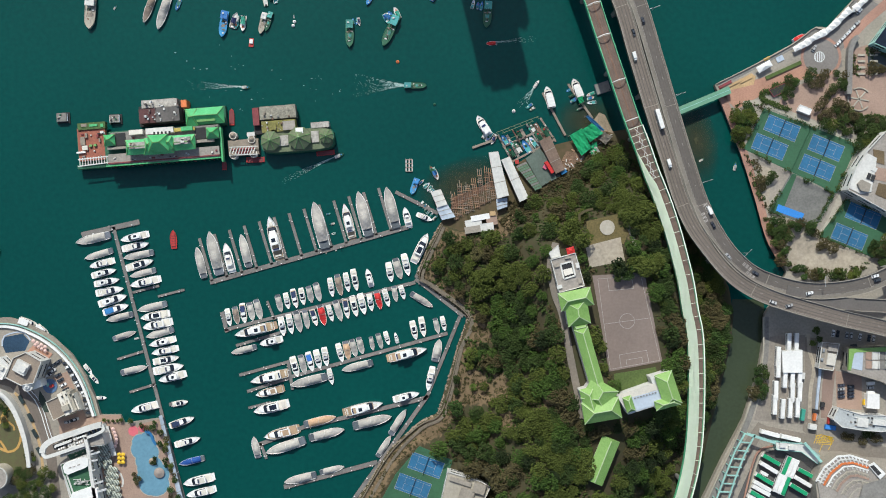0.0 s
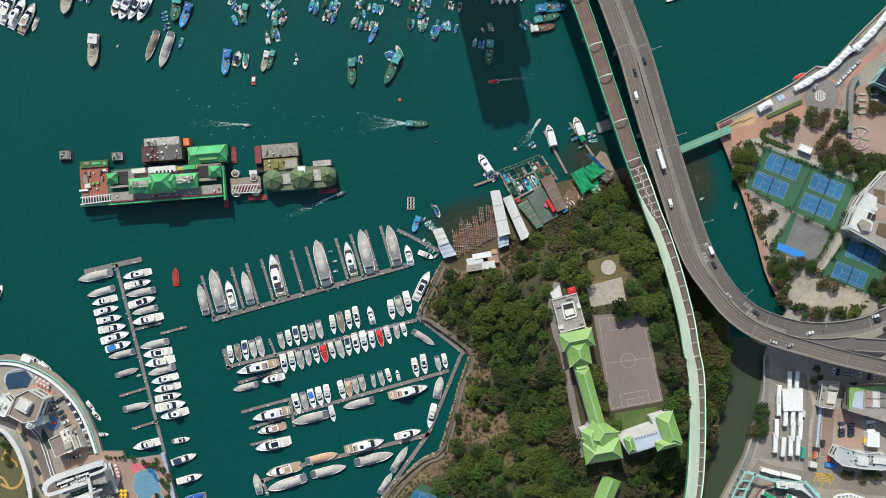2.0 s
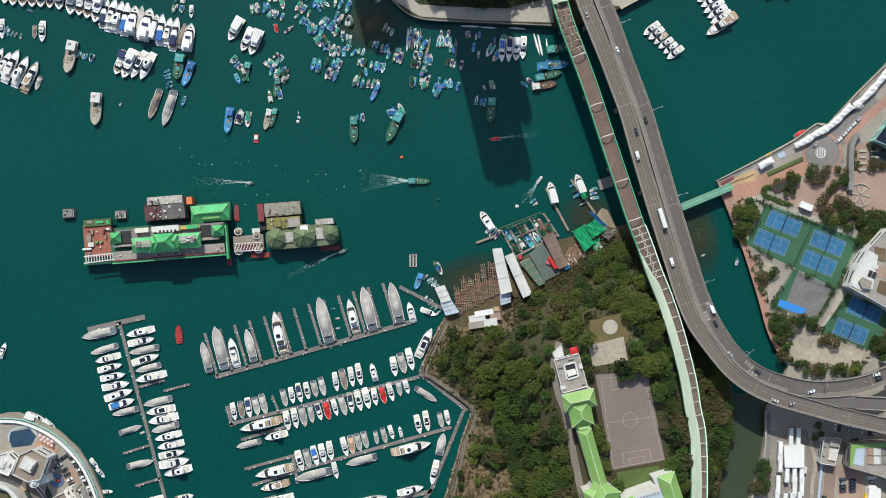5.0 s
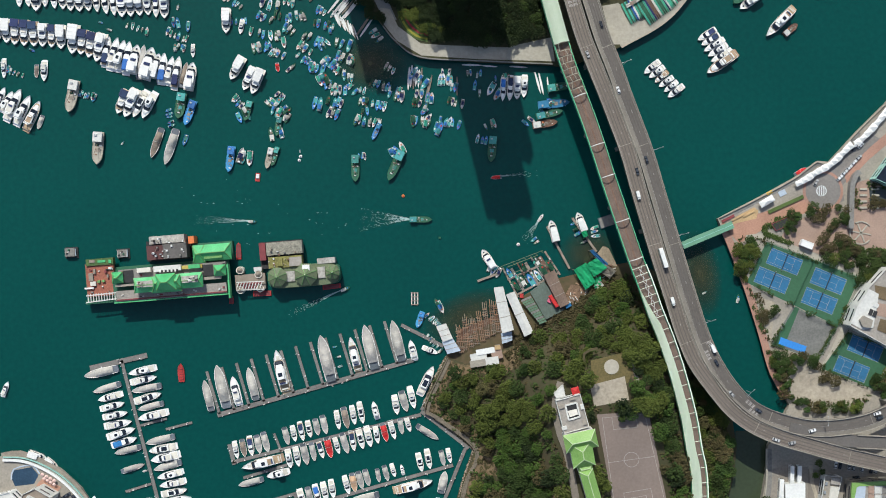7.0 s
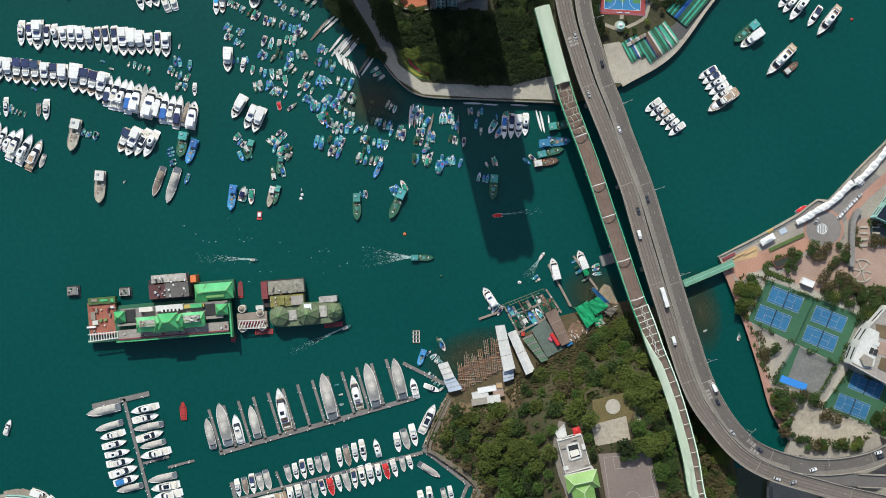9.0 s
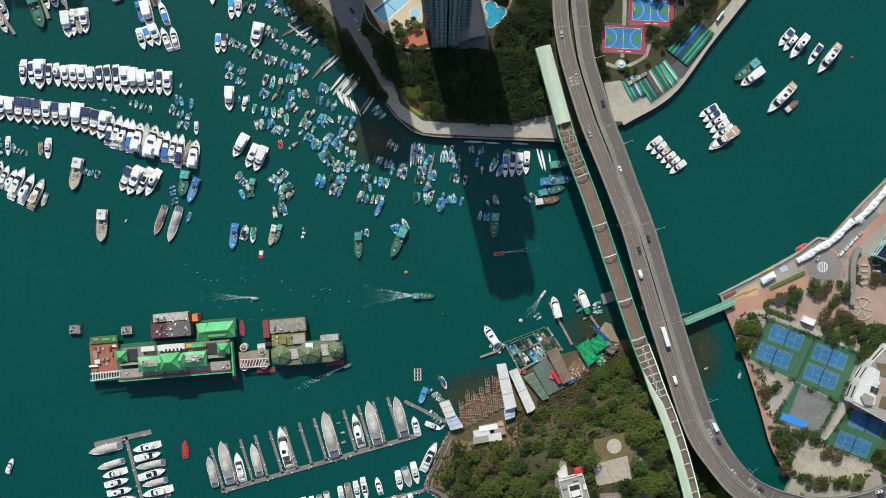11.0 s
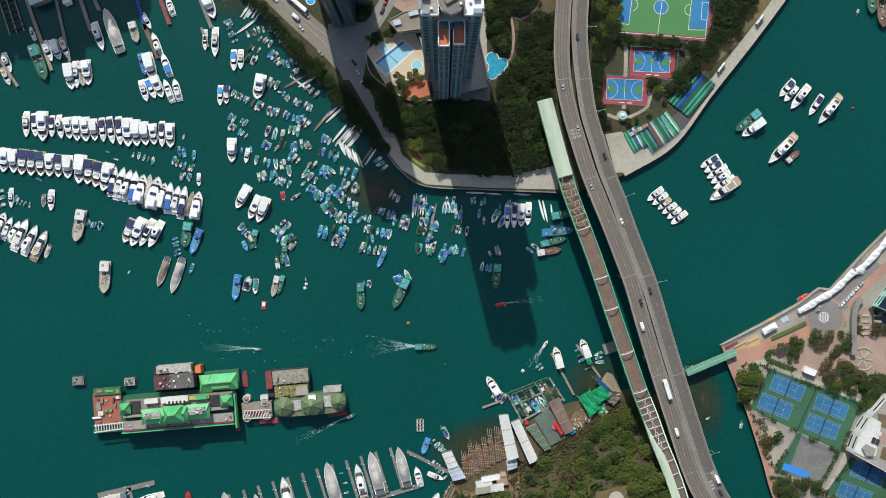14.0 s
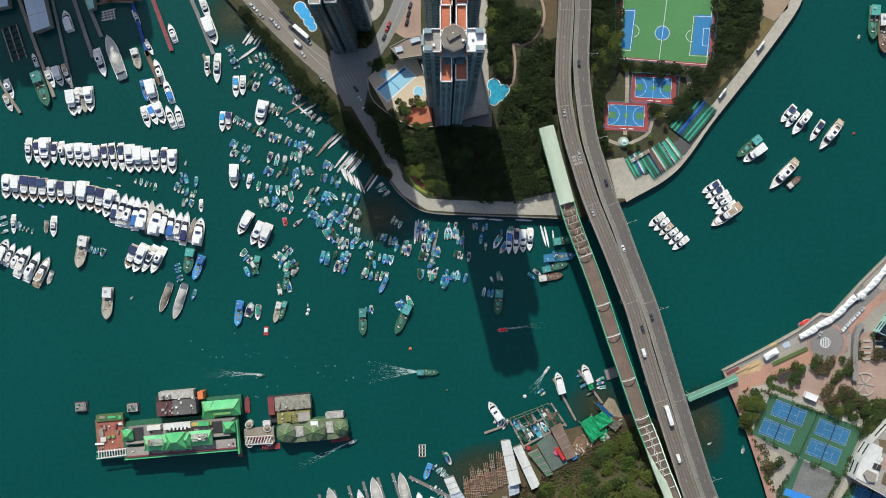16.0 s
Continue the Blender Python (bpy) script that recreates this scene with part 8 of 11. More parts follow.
def umbrella(sheet, u, v, r, m, z=CL, label="round canvas parasol on the terrace"):
    x, y = sheet(u, v, z + 3)
    t = thing("parasol", label, "parasol", "terrace parasols", "", pose(x, y, z))
    bm = B()
    top = bm.verts.new((0, 0, 3.1))
    ring = [bm.verts.new((r * math.cos(k * math.pi / 4), r * math.sin(k * math.pi / 4), 2.4)) for k in range(8)]
    for k in range(8):
        bm.faces.new((ring[k], ring[(k + 1) % 8], top))
    part("canopy", bm, m, t)
    part("pole", beam(B(), (0, 0, 0), (0, 0, 3.0), 0.1), STEEL, t)


PINKC = mat("pink_canvas_parasol", (0.62, 0.42, 0.38), 0.8, var=0.12)
GREYC = striped("striped_canvas", (0.5, 0.52, 0.46), (0.1, 0.12, 0.09), 0.9, 20)
for k in range(4):
    umbrella(south, 58 + k * 7, 604 + k * 3.5, 1.2, PINKC, label="round pink canvas parasol")
    umbrella(south, 61 + k * 6, 611 + k * 3.5, 1.1, PINKC, label="round pink canvas parasol")
for k in range(6):
    umbrella(south, 210 + k % 2 * 7, 805 + k // 2 * 7, 1.3, YELLOW, label="bright yellow canvas parasol")
for k in range(10):
    for j, (u, m) in enumerate(((174, 0.6), (181, 1.4), (188, 1.5), (196, 1.6))):
        v = 777 + k * 11.5 + j * 3
        if (j == 0 and k > 4) or (j == 3 and k < 4):
            continue
        umbrella(south, u + k * m + rng.uniform(-0.8, 0.8), v, 2.0, GREYC, label="grey striped parasol beside the clubhouse")
for k in range(7):
    umbrella(south, 199 + 6 * math.sin(k * 0.5), 760 + k * 6.2, 1.25, PINKC, label="round pink canvas parasol")
building("club_tower_house", S(24, 634, 46, 624, 74, 640, 60, 678, 38, 682, 10, 668, z=16), CL, 16, DIRTYW, mat("brown_roof_screed", (0.25, 0.2, 0.16), 0.9, var=0.2), "cream club house with stepped brown roof", 1.2, 4,
         plants(south, 16, ((40, 650, 24, 22, 3.0), (44, 652, 12, 12, 4.0)), -28))
building("club_wing_house", S(-30, 640, 0, 632, 16, 648, 4, 672, -30, 660, z=12), CL, 12, WHITE, DIRTYW, "white club wing with roof plant", 0.9, 3,
         plants(south, 12, ((-4, 648, 8, 6, 1.2), (4, 652, 6, 6, 1.5), (-8, 656, 8, 5, 1.2)), -20))
t = thing("stair_tower", "white round stair tower with a domed cap", "tower")
x, y = south(48, 684, 15)
part("drum", disc(B(), x, y, 3.2, CL, 15, 20), DIRTYW, t)
part("cap", disc(disc(B(), x, y, 2.4, 15, 16.2, 20, 0.7), x, y, 1.2, 16.2, 17.4, 14, 0.3), WHITE, t)
part("link", prism(B(), S(52, 676, 70, 672, 74, 684, 58, 690, z=12), CL, 12), WHITE, t)
building("club_office", S(82, 712, 105, 701, 119, 732, 95, 744, z=12), CL, 12, CREAM, MATS["brown_roof_screed"], "club office with a flat brown roof", 1.0, 3)
t = thing("stepped_pavilion", "cream pavilion with stepped barrel roofs", "pavilion")
for k, (u, v, w, d, h) in enumerate(((112, 716, 3.0, 15, 14), (119, 712, 3.4, 14.5, 13), (126, 711, 3.0, 13, 12), (132, 712, 2.6, 11, 10.5), (137, 717, 2.2, 8, 9))):
    x, y = south(u, v, h)
    part("vault", block(B(), x, y, w, d, CL, h, 22, 0.93), CREAM if k != 2 else PALE, t)
    for s_ in (-1, 0.1, 1):
        part("skylight", block(B(), x + s_ * d * 0.12 * math.sin(math.radians(-22)), y + s_ * d * 0.3, 0.8, 1.6, h, h + 0.3, 22), ROOFG if s_ < 1 else DARK, t)
x, y = south(117, 722, 14)
part("roof_room", block(B(), x, y, 4.4, 3.4, 13, 15.5, 22), PALE, t)
x, y = south(88, 684, 4)
t = thing("play_fountain", "round blue play fountain with coloured toys", "fountain", "", "", pose(x, y, CL))
part("basin", disc(B(), 0, 0, 4.4, 0, 0.4, 20), mat("blue_basin", (0.08, 0.14, 0.25), 0.4, var=0.3), t)
part("toy", block(B(), 1.2, 0.2, 2.6, 1.6, 0.4, 1.6, 30), RED, t)
part("toy", block(B(), -1.4, 1, 1.2, 2.2, 0.4, 1.3, 10), AQUA, t)
club = thing("clubhouse", "white clubhouse with a long rounded frame roof", "building")
CH = 20
part("wall", prism(B(), S(92, 790, 168, 757, 178, 772, 182, 790, 152, 794, 104, 812, z=CH), CL, CH - 3), DIRTYW, club)
part("roof", prism(B(), S(90, 791, 168, 758, 178, 772, 182, 788, 152, 792, 104, 810, z=CH), CH - 2.9, CH - 2.6), ROOFG, club)
for pts, w in ((S(75, 802, 77, 792, 92, 780, 130, 767, 166, 755, 180, 752, z=CH), 3.4), (S(75, 802, 80, 809, 94, 806, 120, 797, 150, 787, z=CH), 2.0), (S(150, 770, 152, 780, 156, 798, 160, 830, 168, 882, z=CH), 2.0), (S(180, 752, 184, 760, 172, 768, 150, 776, z=CH), 1.6), (S(98, 790, 110, 786, 126, 780, z=CH), 1.4)):
    part("frame_band", ribbon(B(), spline([(*q, CH) for q in pts], 1.2), -w / 2, w / 2, -1.2, 0.5), DIRTYW, club)
for u, v, w, d, m in ((102, 790, 6, 3.2, DARK), (112, 784, 6, 3.4, ROOFG), (121, 781, 5, 3.2, DARK), (131, 778, 6.5, 3.2, ROOFG), (142, 774, 4, 3, DARK), (108, 794, 5, 2, ROOFG), (128, 787, 6, 2.6, DIRTYW), (140, 783, 5, 2.4, ROOFG)):
    x, y = south(u, v, CH)
    part("roof_plant", block(B(), x, y, w, d, CH - 2.6, CH - 0.6, 19), m, club)
    for j in (-1, 0, 1):
        part("fan_cowl", disc(B(), x + j * w * 0.28, y + j * w * 0.1, 0.55, CH - 0.6, CH - 0.3, 10), WHITE if m is not DIRTYW else ROOFG, club)
for k in range(3):
    x, y = south(158 + k * 8, 771 - k * 5, CH)
    part("glazed_slot", block(B(), x, y, 1.5, 4.2, CH - 2.6, CH - 0.2, 18), DGLASS, club)
for k, (u, v) in enumerate(((176, 800), (172, 814), (182, 852), (188, 866), (178, 880))):
    part("frame_arm", beam(B(), (*south(u - 16, v + 5, CH), CH), (*south(u, v, CH - 5), CH - 5), 1.1, 1.0), WHITE, club)
for k in range(5):
    part("frame_rail", beam(B(), (*south(157 + k * 2.0, 800 + k * 17, CH), CH), (*south(165 + k * 2.0, 797 + k * 17, CH), CH), 0.5, 0.5), WHITE, club)
block2 = building("clubhouse_south", S(108, 822, 150, 806, 158, 812, 176, 900, 130, 900, z=18), CL, 18, DIRTYW, COURTG, "white club block with a green roof garden", 1.0, 2)
part("roof_pavilion", prism(B(), S(110, 826, 114, 820, 148, 809, 156, 812, 157, 824, 150, 829, 120, 841, 113, 838, z=21), 18.1, 21, 0.97), WHITE, block2)
for u, v in ((124, 828), (131, 826), (139, 823)):
    x, y = south(u, v, 21)
    part("roof_sign", block(B(), x, y, 1.6, 0.5, 21, 21.3, 20), ROOFG, block2)
part("roof_pavilion", prism(B(), S(122, 884, 126, 874, 160, 862, 172, 866, 176, 900, 124, 900, z=21), 18.1, 20.5, 0.97), WHITE, block2)
for k in range(12):
    part("roof_frame", beam(B(), (*south(130 + rng.uniform(0, 30), 846 + rng.uniform(0, 14), 19), 19), (*south(130 + rng.uniform(0, 30), 846 + rng.uniform(0, 14), 19), 19), 0.35), DIRTYW, block2)
for a, b in (((114, 842), (126, 878)), ((118, 840), (130, 874)), ((160, 826), (166, 860))):
    part("roof_walk", beam(B(), (*south(*a, 18.2), 18.25), (*south(*b, 18.2), 18.25), 0.9, 0.3), DIRTYW, block2)
part("terrace_green", prism(B(), S(118, 802, 148, 790, 152, 802, 124, 814, z=12), CL, 12), mat("terrace_turf", (0.04, 0.12, 0.075), 0.85, var=0.25, fine=2), block2)
for u, v in ((128, 803), (136, 800), (143, 797), (134, 806), (146, 802)):
    x, y = south(u, v, 13)
    part("terrace_planter", block(B(), x, y, 1.4, 0.7, 12, 12.6, 20), PALE, block2)
shed(S(181, 757, 191, 754, 206, 806, 198, 809, z=6), CL, 6, DIRTYW, "long white canopy over the terrace", "terrace_canopy", 4)
t = thing("cafe_arbour", "tan timber cafe arbour with a slatted rim", "arbour")
path = spline([(*south(208, 834, 3), 3), (*south(214, 840, 3), 3), (*south(218, 852, 3), 3), (*south(216, 862, 3), 3)], 1.2)
part("deck", prism(B(), S(206, 838, 212, 838, 217, 852, 214, 864, 206, 860), CL, CL + 0.25), TANP, t)
part("rim", ribbon(B(), path, -0.5, 0.5, -2.5, 0.1), DIRTYW, t)


def kidney(sheet, u, v, spec, z, m, edge, name, label):
    """A pool of several overlapping round bays, with a coping and water."""
    t = thing(name, label, "swimming pool")
    for i, (du, dv, r) in enumerate(spec):
        x, y = sheet(u + du, v + dv, z)
        part("coping", disc(B(), x, y, r * 0.35 + 0.5, z - 0.3, z + 0.12 + i * 0.002, 26), edge, t)
    for i, (du, dv, r) in enumerate(spec):
        x, y = sheet(u + du, v + dv, z)
        part("water_bay", disc(B(), x, y, r * 0.35, z - 0.3, z + 0.16 + i * 0.004, 26), m, t)
    return t


club_pool = kidney(south, 262, 825, ((-14, -42, 14), (-2, -46, 14), (-12, -30, 18), (2, -24, 17), (-2, -10, 20), (4, 4, 23), (10, 18, 24), (14, 30, 23), (6, 30, 22), (20, 14, 18), (-4, 20, 16), (24, 32, 14)), CL + 0.05, POOLW, PALE, "swimming_pool", "pale blue lagoon swimming pool")
x, y = south(282, 837, 4)
part("island_roof", disc(disc(B(), x, y, 2.6, CL, 4.4, 18), x, y, 3.3, 4.4, 5.6, 18, 0.1), mat("grey_thatch", (0.3, 0.25, 0.22), 0.9, var=0.25, fine=3), club_pool, "round thatched bar roof")
x, y = south(269, 818, 4)
part("rock_island", disc(B(), x, y, 2.6, CL, CL + 1.2, 9, 0.6), ROCK, club_pool)
t = thing("water_slide", "curving blue water slide beside the pool", "slide")
path = spline([(*south(258, 762, 5), 6), (*south(266, 768, 5), 5), (*south(270, 780, 5), 4), (*south(276, 788, 4), 3.4)], 1.0)
part("flume", ribbon(B(), path, -0.8, 0.8, -0.3, 0.15), BLUE, t)
for a, b, m in ((236, 763, 9), (252, 758, 7)):
    x, y = south(a, b, 3)
    tagged(part("pink_play_surface", disc(B(), x, y, m * 0.35, CL, CL + 0.12, 14), mat("coral_rubber", (0.62, 0.13, 0.16), 0.8, var=0.12)), "coral pink rubber play surface", "play surface")
shed(S(280, 737, 286, 735, 324, 886, 316, 890, z=5), CL - 2.6, 4.6, BLUEROOF, "long blue-grey roof over the marina gangway", "gangway_roof", 9)

# ---- headland ----
strip("road_headland", N(420, -40, 470, 18, 530, 78, 585, 128, 612, 158), 13.5, ROADB, "brown-grey headland road", LEVEL, 0.05)
for pts in (N(432, -34, 482, 24, 536, 84, 584, 130), N(428, -40, 478, 14, 534, 74, 590, 118), N(650, 118, 672, 88, 696, 48, 716, 0)):
    strip("lane_line", pts, 0.3, FADED, "faded white lane line on the road", LEVEL, 0.13)
for k in range(5):
    strip("lane_line", N(600 + k * 5, 140 - k * 3, 612 + k * 5, 160 - k * 3), 0.3, FADED, "faded white hatching at the junction", LEVEL, 0.15)
WORNG = mat("worn_grey_lane", (0.3, 0.29, 0.275), 0.9, var=0.22, big=0.06, fine=0.8, tint=(0.2, 0.195, 0.185))
area("road_junction", N(585, 92, 650, 88, 660, 120, 646, 190, 612, 190, 592, 150), WORNG, "sunbleached asphalt road junction", LEVEL, 0.09)
strip("road_ramp", N(640, 118, 664, 92, 690, 50, 712, 0, 722, -60), 9.5, WORNG, "worn grey estate road", LEVEL, 0.06)
strip("path_headland", N(628, 178, 652, 218, 682, 268, 704, 315), 7.6, WORNG, "worn grey headland lane", LEVEL, 0.07)
area("pavement_promenade", N(684, 290, 702, 292, 716, 322, 756, 352, 800, 355, 905, 358, 984, 340, 990, 382, 860, 379, 757, 373, 714, 347, 692, 320), PALE, "pale concrete waterside promenade", LEVEL, 0.1)
strip("wall_promenade", N(690, 322, 713, 349, 756, 376, 860, 382, 986, 387), 0.7, CONC_D, "grey sea wall coping", LEVEL, 0.9)
t = thing("flower_bed", "curved flower bed with red and yellow bands", "flower bed")
for k, (m, h_) in enumerate(((LAWN, 0.3), (mat("yellow_flowers", (0.25, 0.24, 0.03), 0.9, var=0.3, fine=3), 0.6), (LAWN, 0.45), (mat("red_flowers", (0.3, 0.03, 0.04), 0.9, var=0.4, fine=3), 0.7), (LAWN, 0.5), (MATS["yellow_flowers"], 0.65), (GRASS, 0.4))):
    d_ = 3.4 * k
    path = spline([(*north(u + d_ * a, v - d_ * b, 4), LEVEL) for u, v, a, b in ((716, 292, 1.0, 0.0), (720, 312, 1.0, 0.3), (732, 330, 0.8, 0.7), (748, 342, 0.4, 1.0), (768, 347, 0.0, 1.0))], 2)
    part("flower_band", ribbon(B(), path, -0.62, 0.62, -0.3, h_), m, t)
area("pool_terrace", N(652, 141, 672, 120, 734, 98, 758, 152, 754, 180, 700, 202, 686, 198), mat("cream_paving", (0.6, 0.47, 0.33), 0.8, var=0.12, fine=1.2), "cream paved pool terrace", LEVEL, 0.15)
t = thing("swimming_pool", "pale blue estate swimming pool with steps", "swimming pool")
part("coping", prism(B(), N(664, 160, 716, 118, 739, 137, 687, 184), LEVEL, LEVEL + 0.25), WHITE, t)
part("water_bay", prism(B(), N(668, 160, 716, 122, 735, 137, 687, 180), LEVEL, LEVEL + 0.3), mat("estate_pool_water", (0.3, 0.56, 0.68), 0.12, var=0.1), t)
part("lane", prism(B(), N(668, 160, 716, 122, 719, 125, 671, 163), LEVEL, LEVEL + 0.32), COURTB, t)
for a, b, r in ((682, 132, 8), (741, 162, 9)):
    kidney(north, a, b, ((0, 0, r),), LEVEL + 0.1, MATS["estate_pool_water"], CREAM, "paddling_pool", "small round paddling pool")
for k in range(5):
    part("lane_line", prism(B(), N(673 + k * 10 - 2, 162 - k * 8, 674 + k * 10 - 2, 161 - k * 8, 690 + k * 9, 176 - k * 8, 689 + k * 9, 177 - k * 8), LEVEL, LEVEL + 0.31), COURTB if k == 2 else MATS["estate_pool_water"], t)
area("court_terracotta", N(714, 217, 728, 192, 763, 190, 765, 216, 736, 224), TERRA, "terracotta paved yard", LEVEL, 0.2)
strip("wall_estate", N(650, 142, 660, 178, 690, 204, 730, 226, 768, 226), 0.6, PALE, "pale estate boundary wall", LEVEL, 2.2)
kidney(north, 882, 165, ((-8, -14, 11), (0, 0, 14), (-8, 12, 9), (10, -6, 9)), LEVEL + 0.1, POOLD, CREAM, "lagoon_pool", "deep blue lagoon pool among trees")
PATHE = N(872, 137, 889, 157, 906, 151, 911, 112, 908, 80, 922, 84, 948, 67, 962, 34, 956, 0, 940, -24)
strip("path_garden_east", PATHE, 1.5, PINKP, "winding pale garden path", LEVEL, 0.2)
area("lawn_slope", N(958, 0, 984, 0, 984, 180, 962, 232, 950, 190, 962, 120), SOIL, "dry grass slope beside the bridge", LEVEL, 0.06)
area("lawn_circle", N(634, 44, 662, 38, 660, 62, 648, 84, 640, 78), LAWN, "lawn beside the drop-off", LEVEL, 0.12)
area("pavement_estate", N(660, -40, 745, -40, 745, 66, 716, 70, 700, 60, 716, 0), PINKP, "pink estate paving", LEVEL, 0.04)
area("pavement_backlane", N(846, -30, 862, -30, 864, 130, 866, 196, 852, 196), PALE, "pale service lane beside the tower", LEVEL, 0.11)
area("lawn_estate", N(905, 60, 930, 30, 958, 20, 950, 60, 920, 78), LAWN, "lawn beside the garden path", LEVEL, 0.1)
t = thing("estate_circle", "round paved drop-off with a dark centre", "drop-off")
x, y = north(647, 8, 4)
part("paving", disc(B(), x, y, 11.5, LEVEL, LEVEL + 0.15, 32), PALE, t)
part("fountain", disc(B(), x, y, 5.0, LEVEL, LEVEL + 0.6, 28), DARK, t)
part("kerb_ring", disc(B(), x, y, 5.6, LEVEL, LEVEL + 0.4, 28), CONC, t)
kidney(north, 545, 30, ((-14, -16, 10), (-6, -6, 10), (2, 8, 9), (8, 18, 7)), LEVEL + 0.1, mat("blue_pool_water", (0.05, 0.33, 0.62), 0.12, var=0.2), CREAM, "swimming_pool", "bright blue estate pool beside the tower")
building("clubhouse_estate", N(690, 84, 720, 68, 745, 66, 748, 98, 708, 104, z=14), LEVEL, 14, PALE, MATS["brown_roof_screed"], "low estate clubhouse with a curved glass roof", 0.9, 3,
         plants(north, 14, ((735, 72, 18, 8, 1.6), (706, 88, 14, 10, 1.4)), 15, BLUEROOF))

# ---- recreation ground ----
slab("ground_recreation", N(1040, -60, 1300, -60, 1300, 20, 1262, 150, 1190, 215, 1120, 265, 1075, 280, 1050, 200), LEVEL - 0.4, LEVEL + 0.05, FOREST, "dusty park ground under trees")
area("pitch_surround", N(1088, -30, 1272, -20, 1256, 122, 1086, 106), PITCHR, "red painted pitch surround", LEVEL, 0.12)
area("pitch_football", N(1101, -20, 1263, -10, 1250, 115, 1094, 103), PITCHG, "bright green football pitch", LEVEL, 0.15)
for pts in (N(1228, 29, 1259, 30, 1251, 100, 1220, 99), N(1106, 19, 1124, 19, 1115, 90, 1097, 88)):
    area("pitch_penalty_area", pts, COURTB, "blue painted penalty area", LEVEL, 0.18)
x, y = north(1172, 59, 4)
tagged(part("pitch_circle", disc(B(), x, y, 4.4, LEVEL, LEVEL + 0.18, 28), COURTB), "blue painted centre circle", "pitch", kind="structure")
t = thing("pitch_marking", "white football pitch lines", "pitch marking", kind="structure")


def nline(*uv, w=0.25, z=LEVEL + 0.21):
    for i in range(0, len(uv) - 2, 2):
        part("line", beam(B(), (*north(uv[i], uv[i + 1], 4), z), (*north(uv[i + 2], uv[i + 3], 4), z), w, 0.04), LINE, t)


nline(1106, -20, 1094, 103, 1250, 115, 1263, -10)
nline(1182, -15, 1166, 109)
nline(1228, 29, 1259, 30, 1251, 100, 1220, 99, 1228, 29)
nline(1245, 50, 1256, 51, 1253, 82, 1243, 81, 1245, 50)
nline(1106, 19, 1124, 19, 1115, 90, 1097, 88)
for cx0, cy0, r, a0, a1 in ((1172, 59, 12.6, 0, 360), (1224, 64, 10, 100, 280), (1120, 55, 11, -75, 85)):
    k = [(cx0 + r * math.cos(radians(a)), cy0 - r * math.sin(radians(a))) for a in range(a0, a1 + 1, 15)]
    nline(*[c for p in k for c in p])
fence(N(1088, -30, 1272, -20, 1256, 122, 1086, 106, z=4), LEVEL, 5, "tall blue wire-mesh pitch fence", mat("blue_fence_paint", (0.08, 0.22, 0.36), 0.5, var=0.15))


def basketball(u, v, turn):
    x, y = north(u, v, 4)
    t = thing("basketball_court", "blue basketball court with green keys and red border", "basketball court", "basketball courts", "", pose(x, y, LEVEL, 0, 0, turn))
    part("border", block(B(), 0, 0, 28, 17.5, 0, 0.16), PITCHR, t)
    part("playing_surface", block(B(), -0.4, 0.8, 22.5, 13, 0.1, 0.19), COURTB, t)
    for s in (-1, 1):
        part("key", block(B(), s * 8.6 - .4, 0.8, 4.6, 4.2, 0.1, 0.215), PITCHG, t)
        part("backboard", block(B(), s * 10.8 - .4, 0.8, 0.15, 1.8, 2.6, 3.7), WHITE, t)
        part("hoop_post", beam(B(), (s * 11.6 - .4, 0.8, 0), (s * 10.9 - .4, 0.8, 3.0), 0.2), DARK, t)
        for k in range(8):
            a, b = math.pi * (k - 4) / 8, math.pi * (k - 3) / 8
            part("arc_line", beam(B(), (s * (10.2 - 6 * math.cos(a)) - .4, 0.8 + 6 * math.sin(a), 0.21), (s * (10.2 - 6 * math.cos(b)) - .4, 0.8 + 6 * math.sin(b), 0.21), 0.15, 0.03), LINE, t)
    part("centre_spot", disc(B(), -.4, 0.8, 1.7, 0.1, 0.215, 18), PITCHG, t)
    for px, py, w, d in ((-.4, 7.2, 22.5, .16), (-.4, -5.6, 22.5, .16), (10.8, .8, .16, 13), (-11.6, .8, .16, 13), (-.4, .8, .16, 13)):
        part("line", block(B(), px, py, w, d, 0.19, 0.225), LINE, t)
    part("bench", block(B(), -2, -7.4, 3.4, 0.5, 0.16, 0.6), WHITE, t)
    part("bench", block(B(), 3, -7.5, 3.0, 0.5, 0.16, 0.6), WHITE, t)
    return t


basketball(1157, 158, -3)
basketball(1109, 207, -3)
for c in (N(1118, 130, 1201, 135, 1196, 190, 1113, 178, z=4), N(1070, 180, 1152, 185, 1146, 235, 1066, 226, z=4)):
    fence(c, LEVEL, 4, "blue wire-mesh court fence", MATS["blue_fence_paint"])
strip("path_recreation", N(1075, 250, 1100, 258, 1124, 250, 1146, 236, 1152, 215, 1168, 205, 1186, 208), 2.0, SAND, "winding sandy park path", LEVEL, 0.14)
strip("path_courts", N(1104, 100, 1108, 150, 1104, 240), 2.4, SAND, "sandy path between courts", LEVEL, 0.13)
strip("path_courts", N(1212, 122, 1218, 150, 1222, 180), 3.4, SAND, "sandy path between courts", LEVEL, 0.13)
x, y = north(1103, 252, 4)
t = thing("lookout", "small round white lookout with a spiral roof", "pavilion", "", "", pose(x, y, LEVEL))
part("base", disc(B(), 0, 0, 3.4, 0, 0.8, 20), PALE, t)
part("roof_ring", disc(B(), 0, 0, 2.5, 3.0, 3.5, 20), AQUA, t)
